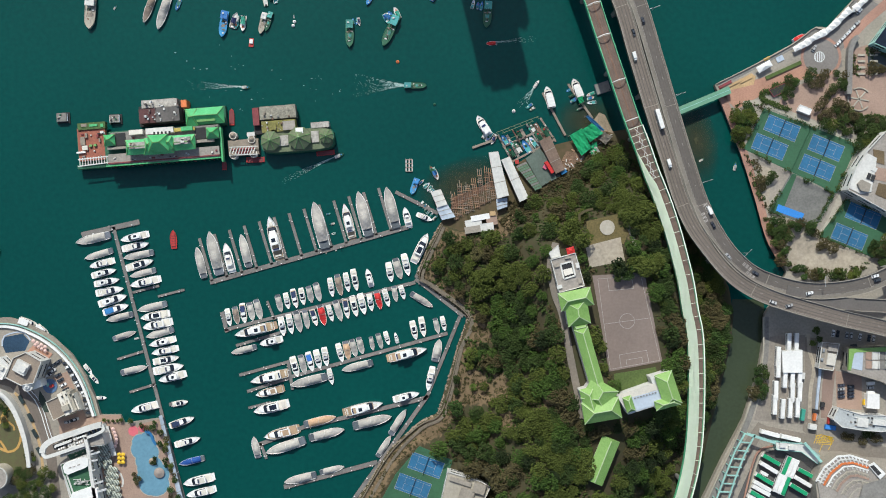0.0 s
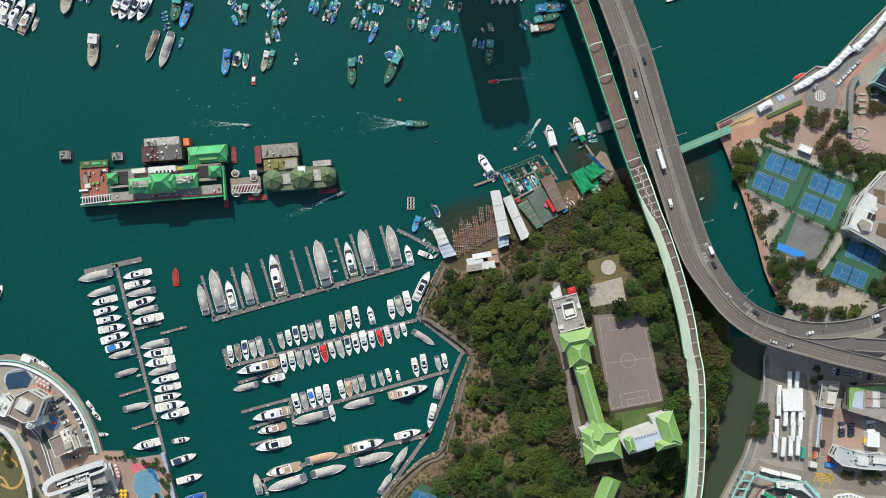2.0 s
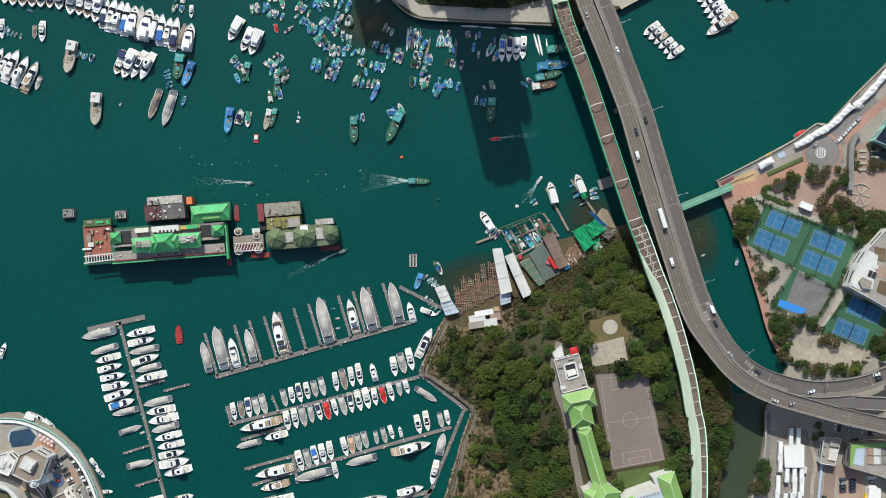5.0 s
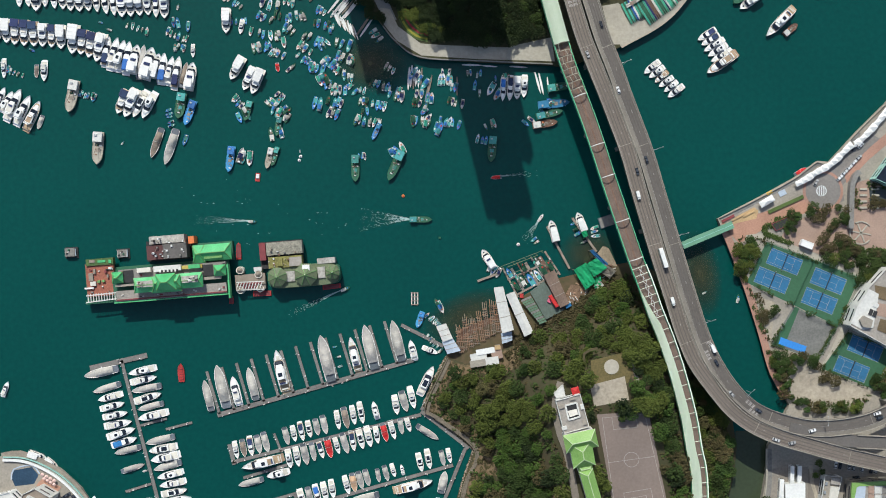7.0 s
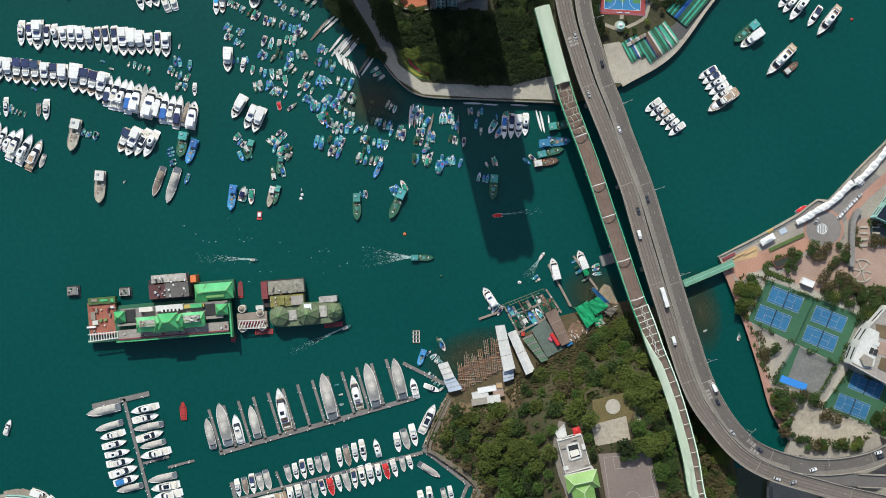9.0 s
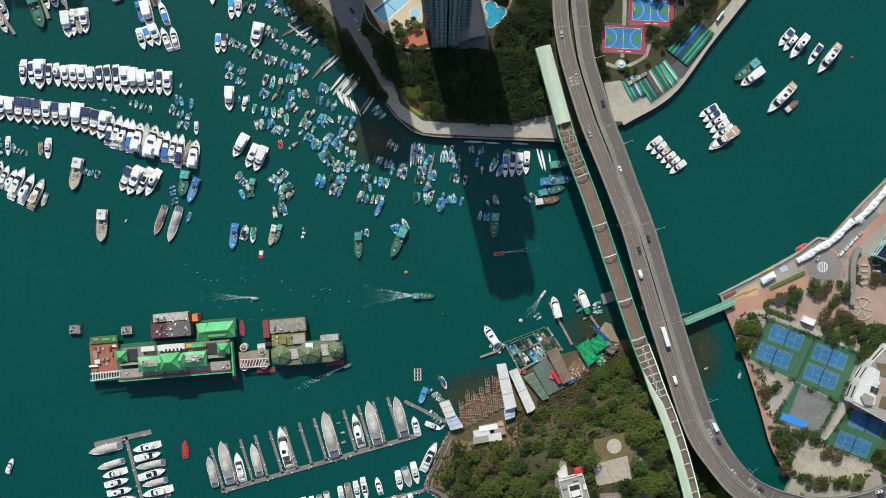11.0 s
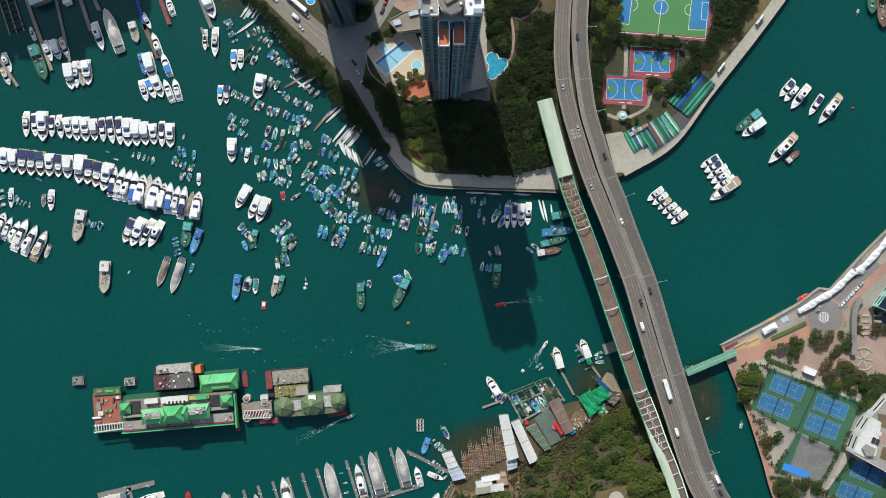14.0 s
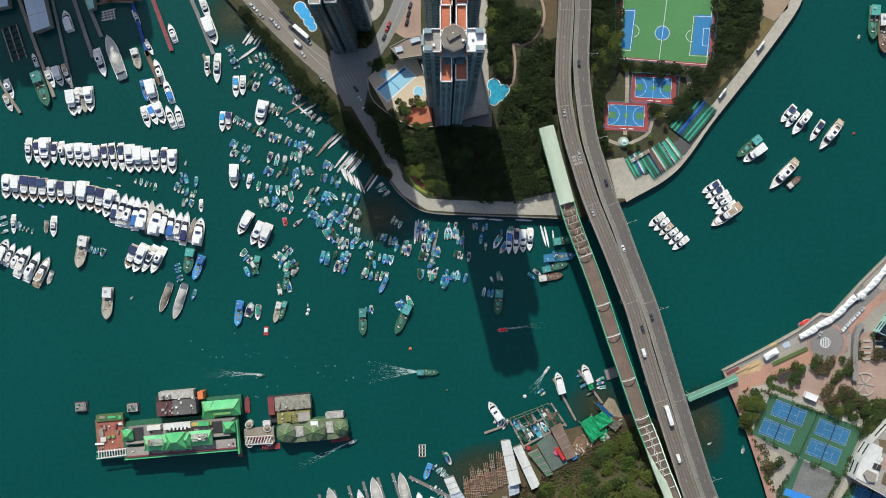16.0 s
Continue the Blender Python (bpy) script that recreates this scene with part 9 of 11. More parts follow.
part("roof", disc(B(), 0, 0, 1.5, 3.5, 4.4, 16, 0.4), WHITE, t)
part("pillar", disc(B(), 0, 0, 0.5, 0.8, 3.0, 10), WHITE, t)
strip("pavement_rec_quay", N(1102, 350, 1186, 298, 1254, 208, 1328, 114, 1396, 20, 1412, -20), 7.0, PALE, "pale concrete waterside walk", LEVEL, 0.1)
area("pavement_landing", N(1090, 352, 1072, 285, 1100, 280, 1130, 300, 1190, 262, 1206, 280, 1150, 318, 1102, 352), PALE, "pale concrete boat landing", LEVEL, 0.12)
strip("verge_rec", N(1208, 190, 1262, 150, 1318, 90, 1366, 28), 7.5, GRASS, "dry brown grass verge", LEVEL, 0.09)
area("ground_earth", N(1340, -20, 1396, -20, 1390, 18, 1366, 40, 1346, 30), mat("bare_earth", (0.3, 0.22, 0.15), 0.95, var=0.2), "bare earth beside the walk", LEVEL, 0.1)
for u, v in ((1347, 82), (1279, 166)):
    shed(N(u - 7, v + 6, u - 4, v + 9, u + 8, v - 7, u + 5, v - 10, z=7), LEVEL, 7, WHITE, "small white roofed shelter on the quay", "quay_shelter", 2)
area("ground_racks", N(1196, 250, 1240, 190, 1262, 205, 1210, 275, 1140, 312, 1112, 300), ASPH_D, "dark hard standing under the boat racks", LEVEL, 0.16)


def rack(u, v, du, dv, n, heading, length, cols):
    t = thing("boat_rack", "rack of long covered dragon boats in rows", "boat rack", "dragon boat racks")
    n, du, dv = round(n * 1.6), du / 1.6, dv / 1.6
    for k in range(n):
        x, y = north(u + du * k, v + dv * k, 5)
        bm = hull_mesh(length * 0.36, 1.15, 0.7, 1.4, 0.8, 0.1)
        m = Matrix.Translation((x, y, LEVEL + 1)) @ Euler((0, 0, radians(-heading))).to_matrix().to_4x4()
        bmesh.ops.transform(bm, matrix=m, verts=bm.verts)
        part("dragon_boat", bm, cols[k % len(cols)], t)
        c, s = math.cos(radians(heading)), math.sin(radians(heading))
        part("cradle", beam(B(), (x - c * 0.9, y + s * 0.9, LEVEL + 0.6), (x + c * 0.9, y - s * 0.9, LEVEL + 0.6), 0.3, 1.0), TIMBER, t)


rack(1244, 222, -4.6, -3.6, 8, 40, 76, (DGREEN, JADE, DGREEN, JADE, DGREEN, DGREEN, TARPN, BLUE))
rack(1194, 262, -3.6, 3.2, 4, 144, 44, (JADE, DIRTYW, DGREEN, JADE))
rack(1181, 272, -4.6, 3.4, 8, 148, 48, (NAVY, JADE, DGREEN, DGREEN, JADE, DIRTYW, RUST, RUST))
rack(1142, 284, -4.4, 2.6, 6, 152, 40, (DGREEN, JADE, DGREEN, JADE, DIRTYW, TARPN))
for k in range(6):
    shed(N(1116 + k * 5, 282 - k * 3, 1124 + k * 5, 279 - k * 3, 1126 + k * 5, 284 - k * 3, 1118 + k * 5, 288 - k * 3, z=7), LEVEL, 6.5, (DIRTYW, PINKP, CONC)[k % 3], "small hut beside the boat racks", "hut", 2)

# ---- residential towers ----


def tower(x, y, top, roofs, label, spread=1.0, wall=TOWERW):
    """A slender cross-shaped tower: four arms round a core, window bays from the ground to the roof."""
    t = thing("residential_tower", label, "tower block", "residential towers", "", pose(x, y, 0))
    arms = ((-9.7, 0.6, 8.2, 10.6, 0, top), (9.7, 0.6, 8.2, 10.6, 0, top), (-3.4, -10.6, 5.4, 12.4, 0, top - 8), (3.6, -10.4, 5.6, 11.0, 0, top - 9), (-3.6, 11.4, 5.0, 12.0, 0, top - 3), (3.7, 11.4, 5.0, 12.0, 0, top - 3), (0, 0.6, 12.4, 13.0, 0, top - 3))
    for i, (ax, ay, w, d, z0, z1) in enumerate(arms):
        ax, ay, w, d = ax * spread, ay * spread, w * spread, d * spread
        part("wing", block(B(), ax, ay, w, d, 0, z1), wall, t)
        floors = int((z1 - 8) / 3.3)
        bm, bands = B(), B()
        for s in (-0.27, 0.27):
            block(bm, ax + s * w, ay, w * 0.3, d + 0.3, 8, z1 - 2)
            block(bm, ax, ay + s * d, w + 0.3, d * 0.3, 8, z1 - 2)
        part("window_bay", bm, TGLASS, t, "dark glazed window bays")
        for k in range(floors):
            block(bands, ax, ay, w + 0.5, d + 0.5, 8 + k * 3.3, 8.6 + k * 3.3)
        part("floor_band", bands, wall, t, "thin projecting floor bands", "stuff")
        if i < 6:
            part("roof_slab", block(B(), ax, ay, w - 0.7, d - 0.7, z1, z1 + 0.15), roofs[i], t)
            bm = B()
            for sx, sy in ((-1, 0), (1, 0), (0, -1), (0, 1)):
                block(bm, ax + sx * (w / 2 - .2), ay + sy * (d / 2 - .2), 0.5 if sx else w, 0.5 if sy else d, z1, z1 + 1.5)
            part("roof_parapet", bm, WHITE, t)
    for sx in (-1, 1):
        for sy in (-1, 1):
            part("stair_head", block(B(), sx * 11.6 * spread, (0.6 + sy * 3.9) * spread, 3.4, 2.2, top, top + 3.2), wall, t)
        part("roof_garden", block(B(), sx * 6.4 * spread, -3.6 * spread, 2.6, 3.2, top - 3, top - 1.2), TERRA, t)
        part("bay_column", block(B(), sx * 14.1 * spread, 0.6 * spread, 1.2, 5.0, 0, top + 2), WHITE if sx > 0 else wall, t)
    part("sky_terrace", block(B(), 0.2, -6.4 * spread, 9 * spread, 4.5 * spread, 0, top - 7.5), TGLASS, t)
    part("roof_core", disc(B(), 0, 0.9, 6.0 * spread, top - 3, top + 5, 8), mat("core_roof", (0.19, 0.165, 0.135), 0.9, var=0.25, fine=0.8), t)
    part("core_rim", disc(B(), 0, 0.9, 6.2 * spread, top + 3.6, top + 4.6, 8), WHITE, t)
    part("tank_house", block(B(), 0, 1.5, 6, 2.2, top + 5, top + 6.4, 30), MATS["core_roof"], t)
    for k in range(5):
        part("roof_unit", block(B(), -9 + k * 4.4 * spread, -1.5 + (k * 7) % 5, 1.1, 1.1, top + (5 if 1 < k < 4 else 0.1), top + (6 if 1 < k < 4 else 1.4)), WHITE, t)
    return t


TX, TY = north(797.5, 178)
tower(TX, TY, 169, (ROOFG, WHITE, TERRA, TERRA, TERRA, TERRA), "tall cross-shaped residential tower in grey-blue glass")
tower(TX + 0.4, TY + 35, 169, (ROOFG, WHITE, TERRA, TERRA, TERRA, TERRA), "tall cross-shaped residential tower in grey-blue glass")
tower(*north(614, 46), 132, (ROOFG,) * 6, "dark glass residential tower beside the road", 1.1, mat("dark_tower_wall", (0.075, 0.095, 0.105), 0.45, var=0.15, big=0.05, fine=0.6))
for u, top_ in ((-75, 168), (20, 168), (108, 150)):
    tower(*north(u, -350), top_, (ROOFG,) * 6, "tall residential tower behind the shipyard", 1.5)
# Forecourt in dark concrete: the shade at the tower's foot is painted in.
slab("pavement_tower", N(770, 190, 870, 190, 870, 226, 770, 226), LEVEL - 0.3, LEVEL + 0.12, CONC_D, "tower forecourt paving, darkened in colour for the tower's shade")
building("tower_podium", N(745, 112, 850, 105, 866, 200, 820, 212, 770, 205, z=10), LEVEL, 10, CONC, ROOFG, "grey podium under the tower", 0.9, 2)

# ---- shipyard piers ----
for pts, w, m, label in ((((20, -40), (96, 172)), 2.2, TIMBER, "worn timber boatyard pier"), (((84, -40), (128, 156)), 1.8, CONC_D, "narrow dark boatyard pier"), (((118, -40), (165, 102)), 2.4, CONC_D, "grey concrete boatyard pier"),
                         (((140, -30), (180, 66)), 2.4, CONC_D, "grey concrete boatyard pier"), (((224, -30), (262, 100)), 2.0, TARPN, "blue painted floating pier"), (((258, 90), (284, 150)), 2.6, RUST, "rusty steel floating pier"),
                         (((260, -30), (304, 90)), 2.6, DRED, "red-brown painted steel jetty"), (((326, -30), (352, 30), (378, 96)), 2.4, CONC_D, "grey weathered timber jetty"), (((360, 96), (372, 130)), 1.6, TIMBER, "short weathered timber jetty"), (((-10, 130), (36, 200)), 1.8, TIMBER, "worn timber boatyard pier")):
    t = thing("shipyard_pier", label, "pier", "shipyard piers")
    p3 = [Vector((*north(u, v, 1), 1.4)) for u, v in pts]
    for a, b in zip(p3, p3[1:]):
        part("deck", beam(B(), a, b, w, 0.3), m, t)
        n = int((b - a).length / 6)
        for k in range(n + 1):
            e = a.lerp(b, k / max(1, n))
            part("pile", beam(B(), (e.x + w * .4, e.y, -3), (e.x + w * .4, e.y, 2.2), 0.35), TIMBER, t)
for pts, m, z in (((34, -30, 70, -30, 88, 46, 56, 58), BLUEROOF, 9), ((-40, -30, 8, -30, 14, 10, -30, 20), BLUEROOF, 8), ((140, -32, 160, -32, 166, 14, 156, 18), AQUA, 7)):
    shed(N(*pts, z=z), -1, z, m, "pale blue sheet-roofed boat shed on piles", "boat_shed", 3)
t = thing("slip_frame", "timber slip cradle with crossed beams", "slipway")
for k in range(6):
    part("cross_timber", beam(B(), (*north(4 + k * 4, 52 + k * 10, 1), 0.9), (*north(30 + k * 3.5, 44 + k * 10, 1), 0.9), 0.8), DARK, t)
for a, b in ((4, 52), (16, 48), (29, 44)):
    part("runner", beam(B(), (*north(a, b, 1), 1.2), (*north(a + 18, b + 58, 1), 0.8), 0.7), TIMBER, t)
t = thing("steel_frame_raft", "floating frame of pale steel members", "raft")
for k in range(4):
    part("member", beam(B(), (*north(182 + k * 6, 20 - k, 1), 1), (*north(186 + k * 6, 38 - k, 1), 1), 0.5), DIRTYW, t)
    part("member", beam(B(), (*north(180, 22 + k * 5, 1), 1.2), (*north(204, 16 + k * 5, 1), 1.2), 0.5), CREAM, t)
t = thing("gantry_beam", "yellow-brown gantry beam over the slip", "gantry")
for a, b in (((170, 8), (236, -6)), ((178, 2), (236, 4)), ((160, -2), (250, 0))):
    part("chord", beam(B(), (*north(*a, 5), 5), (*north(*b, 5), 5), 1.0, 0.7), RUST, t)

# ---- vegetation ----
tree_rng = np.random.default_rng(11)
ICO = bmesh.new()
bmesh.ops.create_icosphere(ICO, subdivisions=1, radius=1.0)
ICO_V = np.array([v.co[:] for v in ICO.verts])
ICO.verts.index_update()
ICO_F = np.array([[v.index for v in f.verts] for f in ICO.faces])
ICO.free()
TUFT_V = np.array(((1, 0, 0), (-1, 0, 0), (0, 1, 0), (0, -1, 0), (0, 0, 1), (0, 0, -1)), float)
TUFT_F = np.array(((0, 2, 4), (2, 1, 4), (1, 3, 4), (3, 0, 4), (2, 0, 5), (1, 2, 5), (3, 1, 5), (0, 3, 5)))


def crown_arrays(r, h, base, clumps, leaves, lobes=5, full=1.0, whole=True):
    """Vertices and triangles of a crown: lobes of leaf clumps with gaps between, and loose leaves at the rim."""
    V, F, n = [], [], 0
    lob = [(0.0, 0.0, base + h * 0.55, 0.72)]
    for k in range(lobes):
        a = 2 * math.pi * (k + tree_rng.uniform(-0.3, 0.3)) / lobes
        q = tree_rng.uniform(0.42, 0.66)
        lob.append((r * q * math.cos(a), r * q * math.sin(a), base + h * tree_rng.uniform(0.3, 0.6), tree_rng.uniform(0.36, 0.52)))
    for k in range(clumps):
        lx, ly, lz, ls = lob[k % len(lob)]
        d = tree_rng.normal(size=3)
        d /= np.linalg.norm(d)
        d[2] = abs(d[2]) * 0.9 - 0.15
        rad = r * ls * tree_rng.uniform(0.78, 1.04)
        c = np.array((lx + d[0] * rad, ly + d[1] * rad, lz + d[2] * rad * h / (1.5 * r)))
        s = r * tree_rng.uniform(0.085, 0.16) * full
        a = tree_rng.uniform(0, 6.28)
        turn = np.array(((math.cos(a), -math.sin(a), 0), (math.sin(a), math.cos(a), 0), (0.3 * math.sin(a * 3), 0.3 * math.cos(a * 5), 1)))
        v = (TUFT_V * tree_rng.uniform(0.6, 1.3, (6, 1)) * np.array((s, s, s * 0.75))) @ turn.T + c
        V.append(v)
        F.append((TUFT_F if whole else TUFT_F[:4]) + n)
        n += 6
    for k in range(leaves):
        lx, ly, lz, ls = lob[tree_rng.integers(len(lob))]
        d = tree_rng.normal(size=3)
        d /= np.linalg.norm(d)
        d[2] = abs(d[2])
        c = np.array((lx, ly, lz)) + d * r * ls * tree_rng.uniform(0.95, 1.22) * np.array((1, 1, h / (1.5 * r)))
        a, b = tree_rng.normal(size=3), tree_rng.normal(size=3)
        s = r * tree_rng.uniform(0.05, 0.1)
        a, b = a / np.linalg.norm(a) * s, b / np.linalg.norm(b) * s
        V.append(np.array((c + a, c + b, c - a)))
        F.append(np.array([[n, n + 1, n + 2]]))
        n += 3
    return np.concatenate(V), np.concatenate(F)


def mesh_of(name, v, f, m):
    me = bpy.data.meshes.new(name)
    me.from_pydata(v.tolist(), [], f.tolist())
    me.materials.append(m)
    return me


def trunk_mesh(h, r):
    bm = B()
    rows = []
    for z, k in ((-1.2, 1.4), (0, 1.15), (h * 0.5, 0.8), (h, 0.45)):
        rows.append([bm.verts.new((r * k * math.cos(2 * math.pi * i / 7) + 0.04 * z, r * k * math.sin(2 * math.pi * i / 7), z)) for i in range(7)])
    for a, b in zip(rows, rows[1:]):
        for i in range(7):
            bm.faces.new((a[i], a[(i + 1) % 7], b[(i + 1) % 7], b[i]))
    for k in range(5):
        a = 2 * math.pi * k / 5 + 0.3
        beam(bm, (0.04 * h, 0, h * (0.55 + 0.08 * k)), (math.cos(a) * h * 0.5, math.sin(a) * h * 0.5, h * 1.15), r * 0.7)
    bmesh.ops.recalc_face_normals(bm, faces=bm.faces)
    me = bpy.data.meshes.new("trunk")
    bm.to_mesh(me)
    bm.free()
    me.materials.append(BARK)
    return me


TREES = []
for k in range(8):
    r = (4.2, 3.6, 4.8, 3.2, 3.9, 4.4, 2.6, 3.4)[k]
    m = (LEAF, LEAF, LEAF, LEAF2, LEAF, LEAF3, LEAF, LEAF2)[k]
    v, f = crown_arrays(r, r * 1.4, r * 0.75, 210, 210, 5 + k % 3)
    low = crown_arrays(r, r * 1.35, r * 0.75, 230, 170, 5 + k % 3, 0.86, False)
    TREES.append((trunk_mesh(r * 1.1, 0.09 * r), mesh_of("crown", v, f, m), r, m, *low))
WORDS = {LEAF.name: "broad-leaved tree with a dense dark green crown", LEAF2.name: "tree with a light yellow-green crown", LEAF3.name: "half-bare tree with a brown-green crown"}


def tree(x, y, z, r, k=None):
    k = rng.randrange(8) if k is None else k
    tm, cm, r0, m, _, _ = TREES[k]
    o = new("tree", tm)
    s = r / r0
    o.matrix_basis = Matrix.LocRotScale((x, y, z), Euler((0, 0, rng.uniform(0, 6.28))), (s, s, s * rng.uniform(0.85, 1.1)))
    tagged(o, WORDS[m.name], "tree", "trees")
    c = new("crown", cm)
    c.parent = o
    return o


# clear ground on the hill
CLEAR = [S(*p, z=31) for p in ((972, 428, 1018, 432, 1036, 514, 986, 522), (985, 520, 1056, 505, 1062, 560, 1036, 600, 1076, 690, 1104, 690, 1110, 740, 1046, 756, 1010, 620, 992, 560),
                               (1044, 486, 1144, 478, 1178, 648, 1076, 662), (1034, 436, 1106, 428, 1110, 464, 1042, 478), (1040, 396, 1094, 382, 1108, 412, 1102, 430, 1042, 434), (974, 430, 990, 426, 984, 470, 990, 520, 1008, 570, 1022, 640, 1044, 745, 1024, 745, 1002, 640, 986, 560, 970, 520, 964, 468), (1084, 664, 1168, 646, 1212, 700, 1190, 726, 1110, 744),
                               (1058, 766, 1112, 784, 1080, 878, 1032, 862), (968, 470, 984, 468, 990, 540, 972, 540))]
CLEAR += [S(670, 792, 742, 782, 806, 812, 870, 860, 850, 900, 660, 900), S(770, 340, 900, 330, 936, 350, 900, 376, 884, 392, 850, 412, 800, 418), *GLADES[:4], GLADES[8], S(742, 740, 800, 735, 790, 780, 740, 790)]
EDGE = [p + Vector((0, 0, 0)) for p in RAIL]


def free(x, y, gap=0.0):
    for c in CLEAR:
        if margin(x, y, c) > -gap:
            return False
    return True


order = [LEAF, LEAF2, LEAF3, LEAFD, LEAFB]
DRY = [S(*p, z=10) for p in ((850, 405, 990, 296, 1060, 258, 1112, 300, 1040, 350, 960, 400, 905, 445, 862, 455), (1150, 560, 1235, 470, 1262, 540, 1240, 640, 1190, 640), (1010, 770, 1060, 760, 1050, 840, 1020, 860), (820, 520, 880, 500, 870, 600, 835, 600))]


def scatter(count, box, ok, lo, hi, gap):
    """Stem places in a box, none nearer to another than the crowns allow."""
    out, grid, tries = [], {}, 0
    while len(out) < count and tries < count * 22:
        tries += 1
        x, y, r = rng.uniform(box[0], box[1]), rng.uniform(box[2], box[3]), rng.uniform(lo, hi)
        i, j = int(x // 12), int(y // 12)
        if any((x - a) ** 2 + (y - b) ** 2 < (gap * (r + q)) ** 2 for di in (-1, 0, 1) for dj in (-1, 0, 1) for a, b, q in grid.get((i + di, j + dj), ())):
            continue
        if ok(x, y):
            out.append((x, y, r))
            grid.setdefault((i, j), []).append((x, y, r))
    return out


def canopy(name, label, spots, ground, light=0.33, dry=-0.48, dark=None, sunny=0.0):
    """A closed wood of many crowns in one sheet of growth; sunny: how far the yellower kinds prevail on its northern slope."""
    V, F, MI, n = [], [], [], 0
    for x, y, r in spots:
        sel = noise.noise(Vector((x * 0.025, y * 0.025, 5))) + rng.uniform(-0.35, 0.35) + sunny * min(1, max(0, (y + 70) / 90))
        k = rng.choice((3, 7)) if sel > light else 5 if sel < dry else rng.choice((0, 1, 2, 4, 6))
        if any(inside(x, y, q) for q in DRY):
            k = rng.choice((5, 5, 3, 7, k, k))
        _, _, r0, m, v, f = TREES[k]
        if m is LEAF and not dark:
            m = rng.choice((LEAF, LEAF, LEAFB, LEAFB, LEAFD))
        a = rng.uniform(0, 6.28)
        s = r / r0
        rot = np.array(((math.cos(a), -math.sin(a), 0), (math.sin(a), math.cos(a), 0), (0, 0, 1)))
        V.append((v * s * 1.15) @ rot.T + np.array((x, y, ground(x, y) - 0.6 - r * 0.25)))
        F.append(f + n)
        MI.append(np.full(len(f), order.index(dark if dark and m is LEAF and rng.random() < 0.9 else m)))
        n += len(v)
    V, F, MI = np.concatenate(V), np.concatenate(F), np.concatenate(MI)
    me = bpy.data.meshes.new(name)
    me.from_pydata(V.tolist(), [], F.tolist())
    for m in order:
        me.materials.append(m)
    me.polygons.foreach_set("material_index", MI.astype(np.int32))
    tagged(new(name, me), label, "woodland", kind="stuff")


def hill_ok(x, y):
    if margin(x, y, PENIN) < (6.5 if x < 45 and y > -170 else 3) or not free(x, y, 1.0):
        return False
    return min(abs(p.x - x) + abs(p.y - y) for p in EDGE[ENDS - 4::2]) > 9.5


spots = scatter(980, (-90, 200, -250, 85), hill_ok, 2.6, 5.3, 0.4)
# the trees at the rim of the wood stand singly, those within make one canopy
spots.sort(key=lambda s: margin(s[0], s[1], PENIN) + 6 * math.sin(s[0] * 0.7) * math.cos(s[1] * 0.9))
for x, y, r in spots[:90]:
    tree(x, y, hill(x, y) - 0.3, r * 0.92)
canopy("woodland_canopy", "dense mixed green canopy of hillside woodland", spots[90:], hill, 0.22, -0.42, sunny=0.3)
for g_, n_ in ((GLADES[0], 5), (GLADES[1], 1), (GLADES[2], 2)):
    for x, y, r in scatter(n_, (-10, 60, -120, -60), lambda x, y: inside(x, y, g_), 1.8, 3.6, 0.9):
        tree(x, y, hill(x, y) - 0.2, r, rng.choice((0, 1, 3)))
BANK = S(1240, 470, 1268, 478, 1288, 545, 1284, 600, 1262, 690, 1246, 760, 1240, 700, 1246, 600, 1240, 540, z=10)
for x, y, r in scatter(34, (150, 190, -115, -5), lambda x, y: inside(x, y, BANK), 3.2, 5.2, 0.42):
    tree(x, y, hill(x, y) - 0.3, r, rng.choice((3, 5, 7, 5, 0, 4)))
WOODS = [N(*p, z=8) for p in ((690, 240, 766, 230, 900, 226, 960, 236, 978, 330, 905, 352, 800, 350, 764, 332, 722, 300, 716, 280), (864, -20, 900, -20, 912, 84, 912, 130, 940, 130, 958, 190, 955, 236, 900, 226, 884, 196, 906, 150, 888, 128, 866, 120),
                              (912, 84, 940, 92, 962, 66, 984, 66, 982, 180, 976, 236, 950, 236, 930, 180, 912, 140), (425, 10, 470, 60, 545, 135, 640, 235, 690, 312, 672, 312, 600, 228, 520, 140, 440, 45), (652, 186, 690, 212, 730, 234, 770, 232, 730, 262, 704, 290, 676, 240), (905, 24, 936, 12, 948, 46, 926, 72, 908, 78), (940, 20, 966, 20, 962, 60, 946, 66), (1100, 111, 1256, 122, 1250, 134, 1112, 125), (1198, 180, 1212, 150, 1250, 142, 1212, 205, 1196, 216), (1150, 190, 1196, 192, 1190, 206, 1158, 208), (1052, 178, 1066, 180, 1062, 232, 1074, 262, 1058, 268), (1046, -30, 1098, -30, 1094, 104, 1066, 176, 1056, 176), (1268, -20, 1344, -20, 1346, 34, 1306, 96, 1252, 150, 1206, 176, 1228, 140, 1262, 110))]
PATHL = spline([(*q, 0) for q in PATHE], 2.5)
# Most crowns here go dark: darker foliage plus shade put into the colour.
canopy("headland_wood", "dense trees on the headland, dark green with shade in the colour", scatter(600, (-140, 200, 180, 360), lambda x, y: any(inside(x, y, w) for w in WOODS) and min((x - q.x) ** 2 + (y - q.y) ** 2 for q in PATHL) > 14, 2.2, 4.0, 0.44), lambda x, y: LEVEL, 0.62, -0.75, LEAFD)


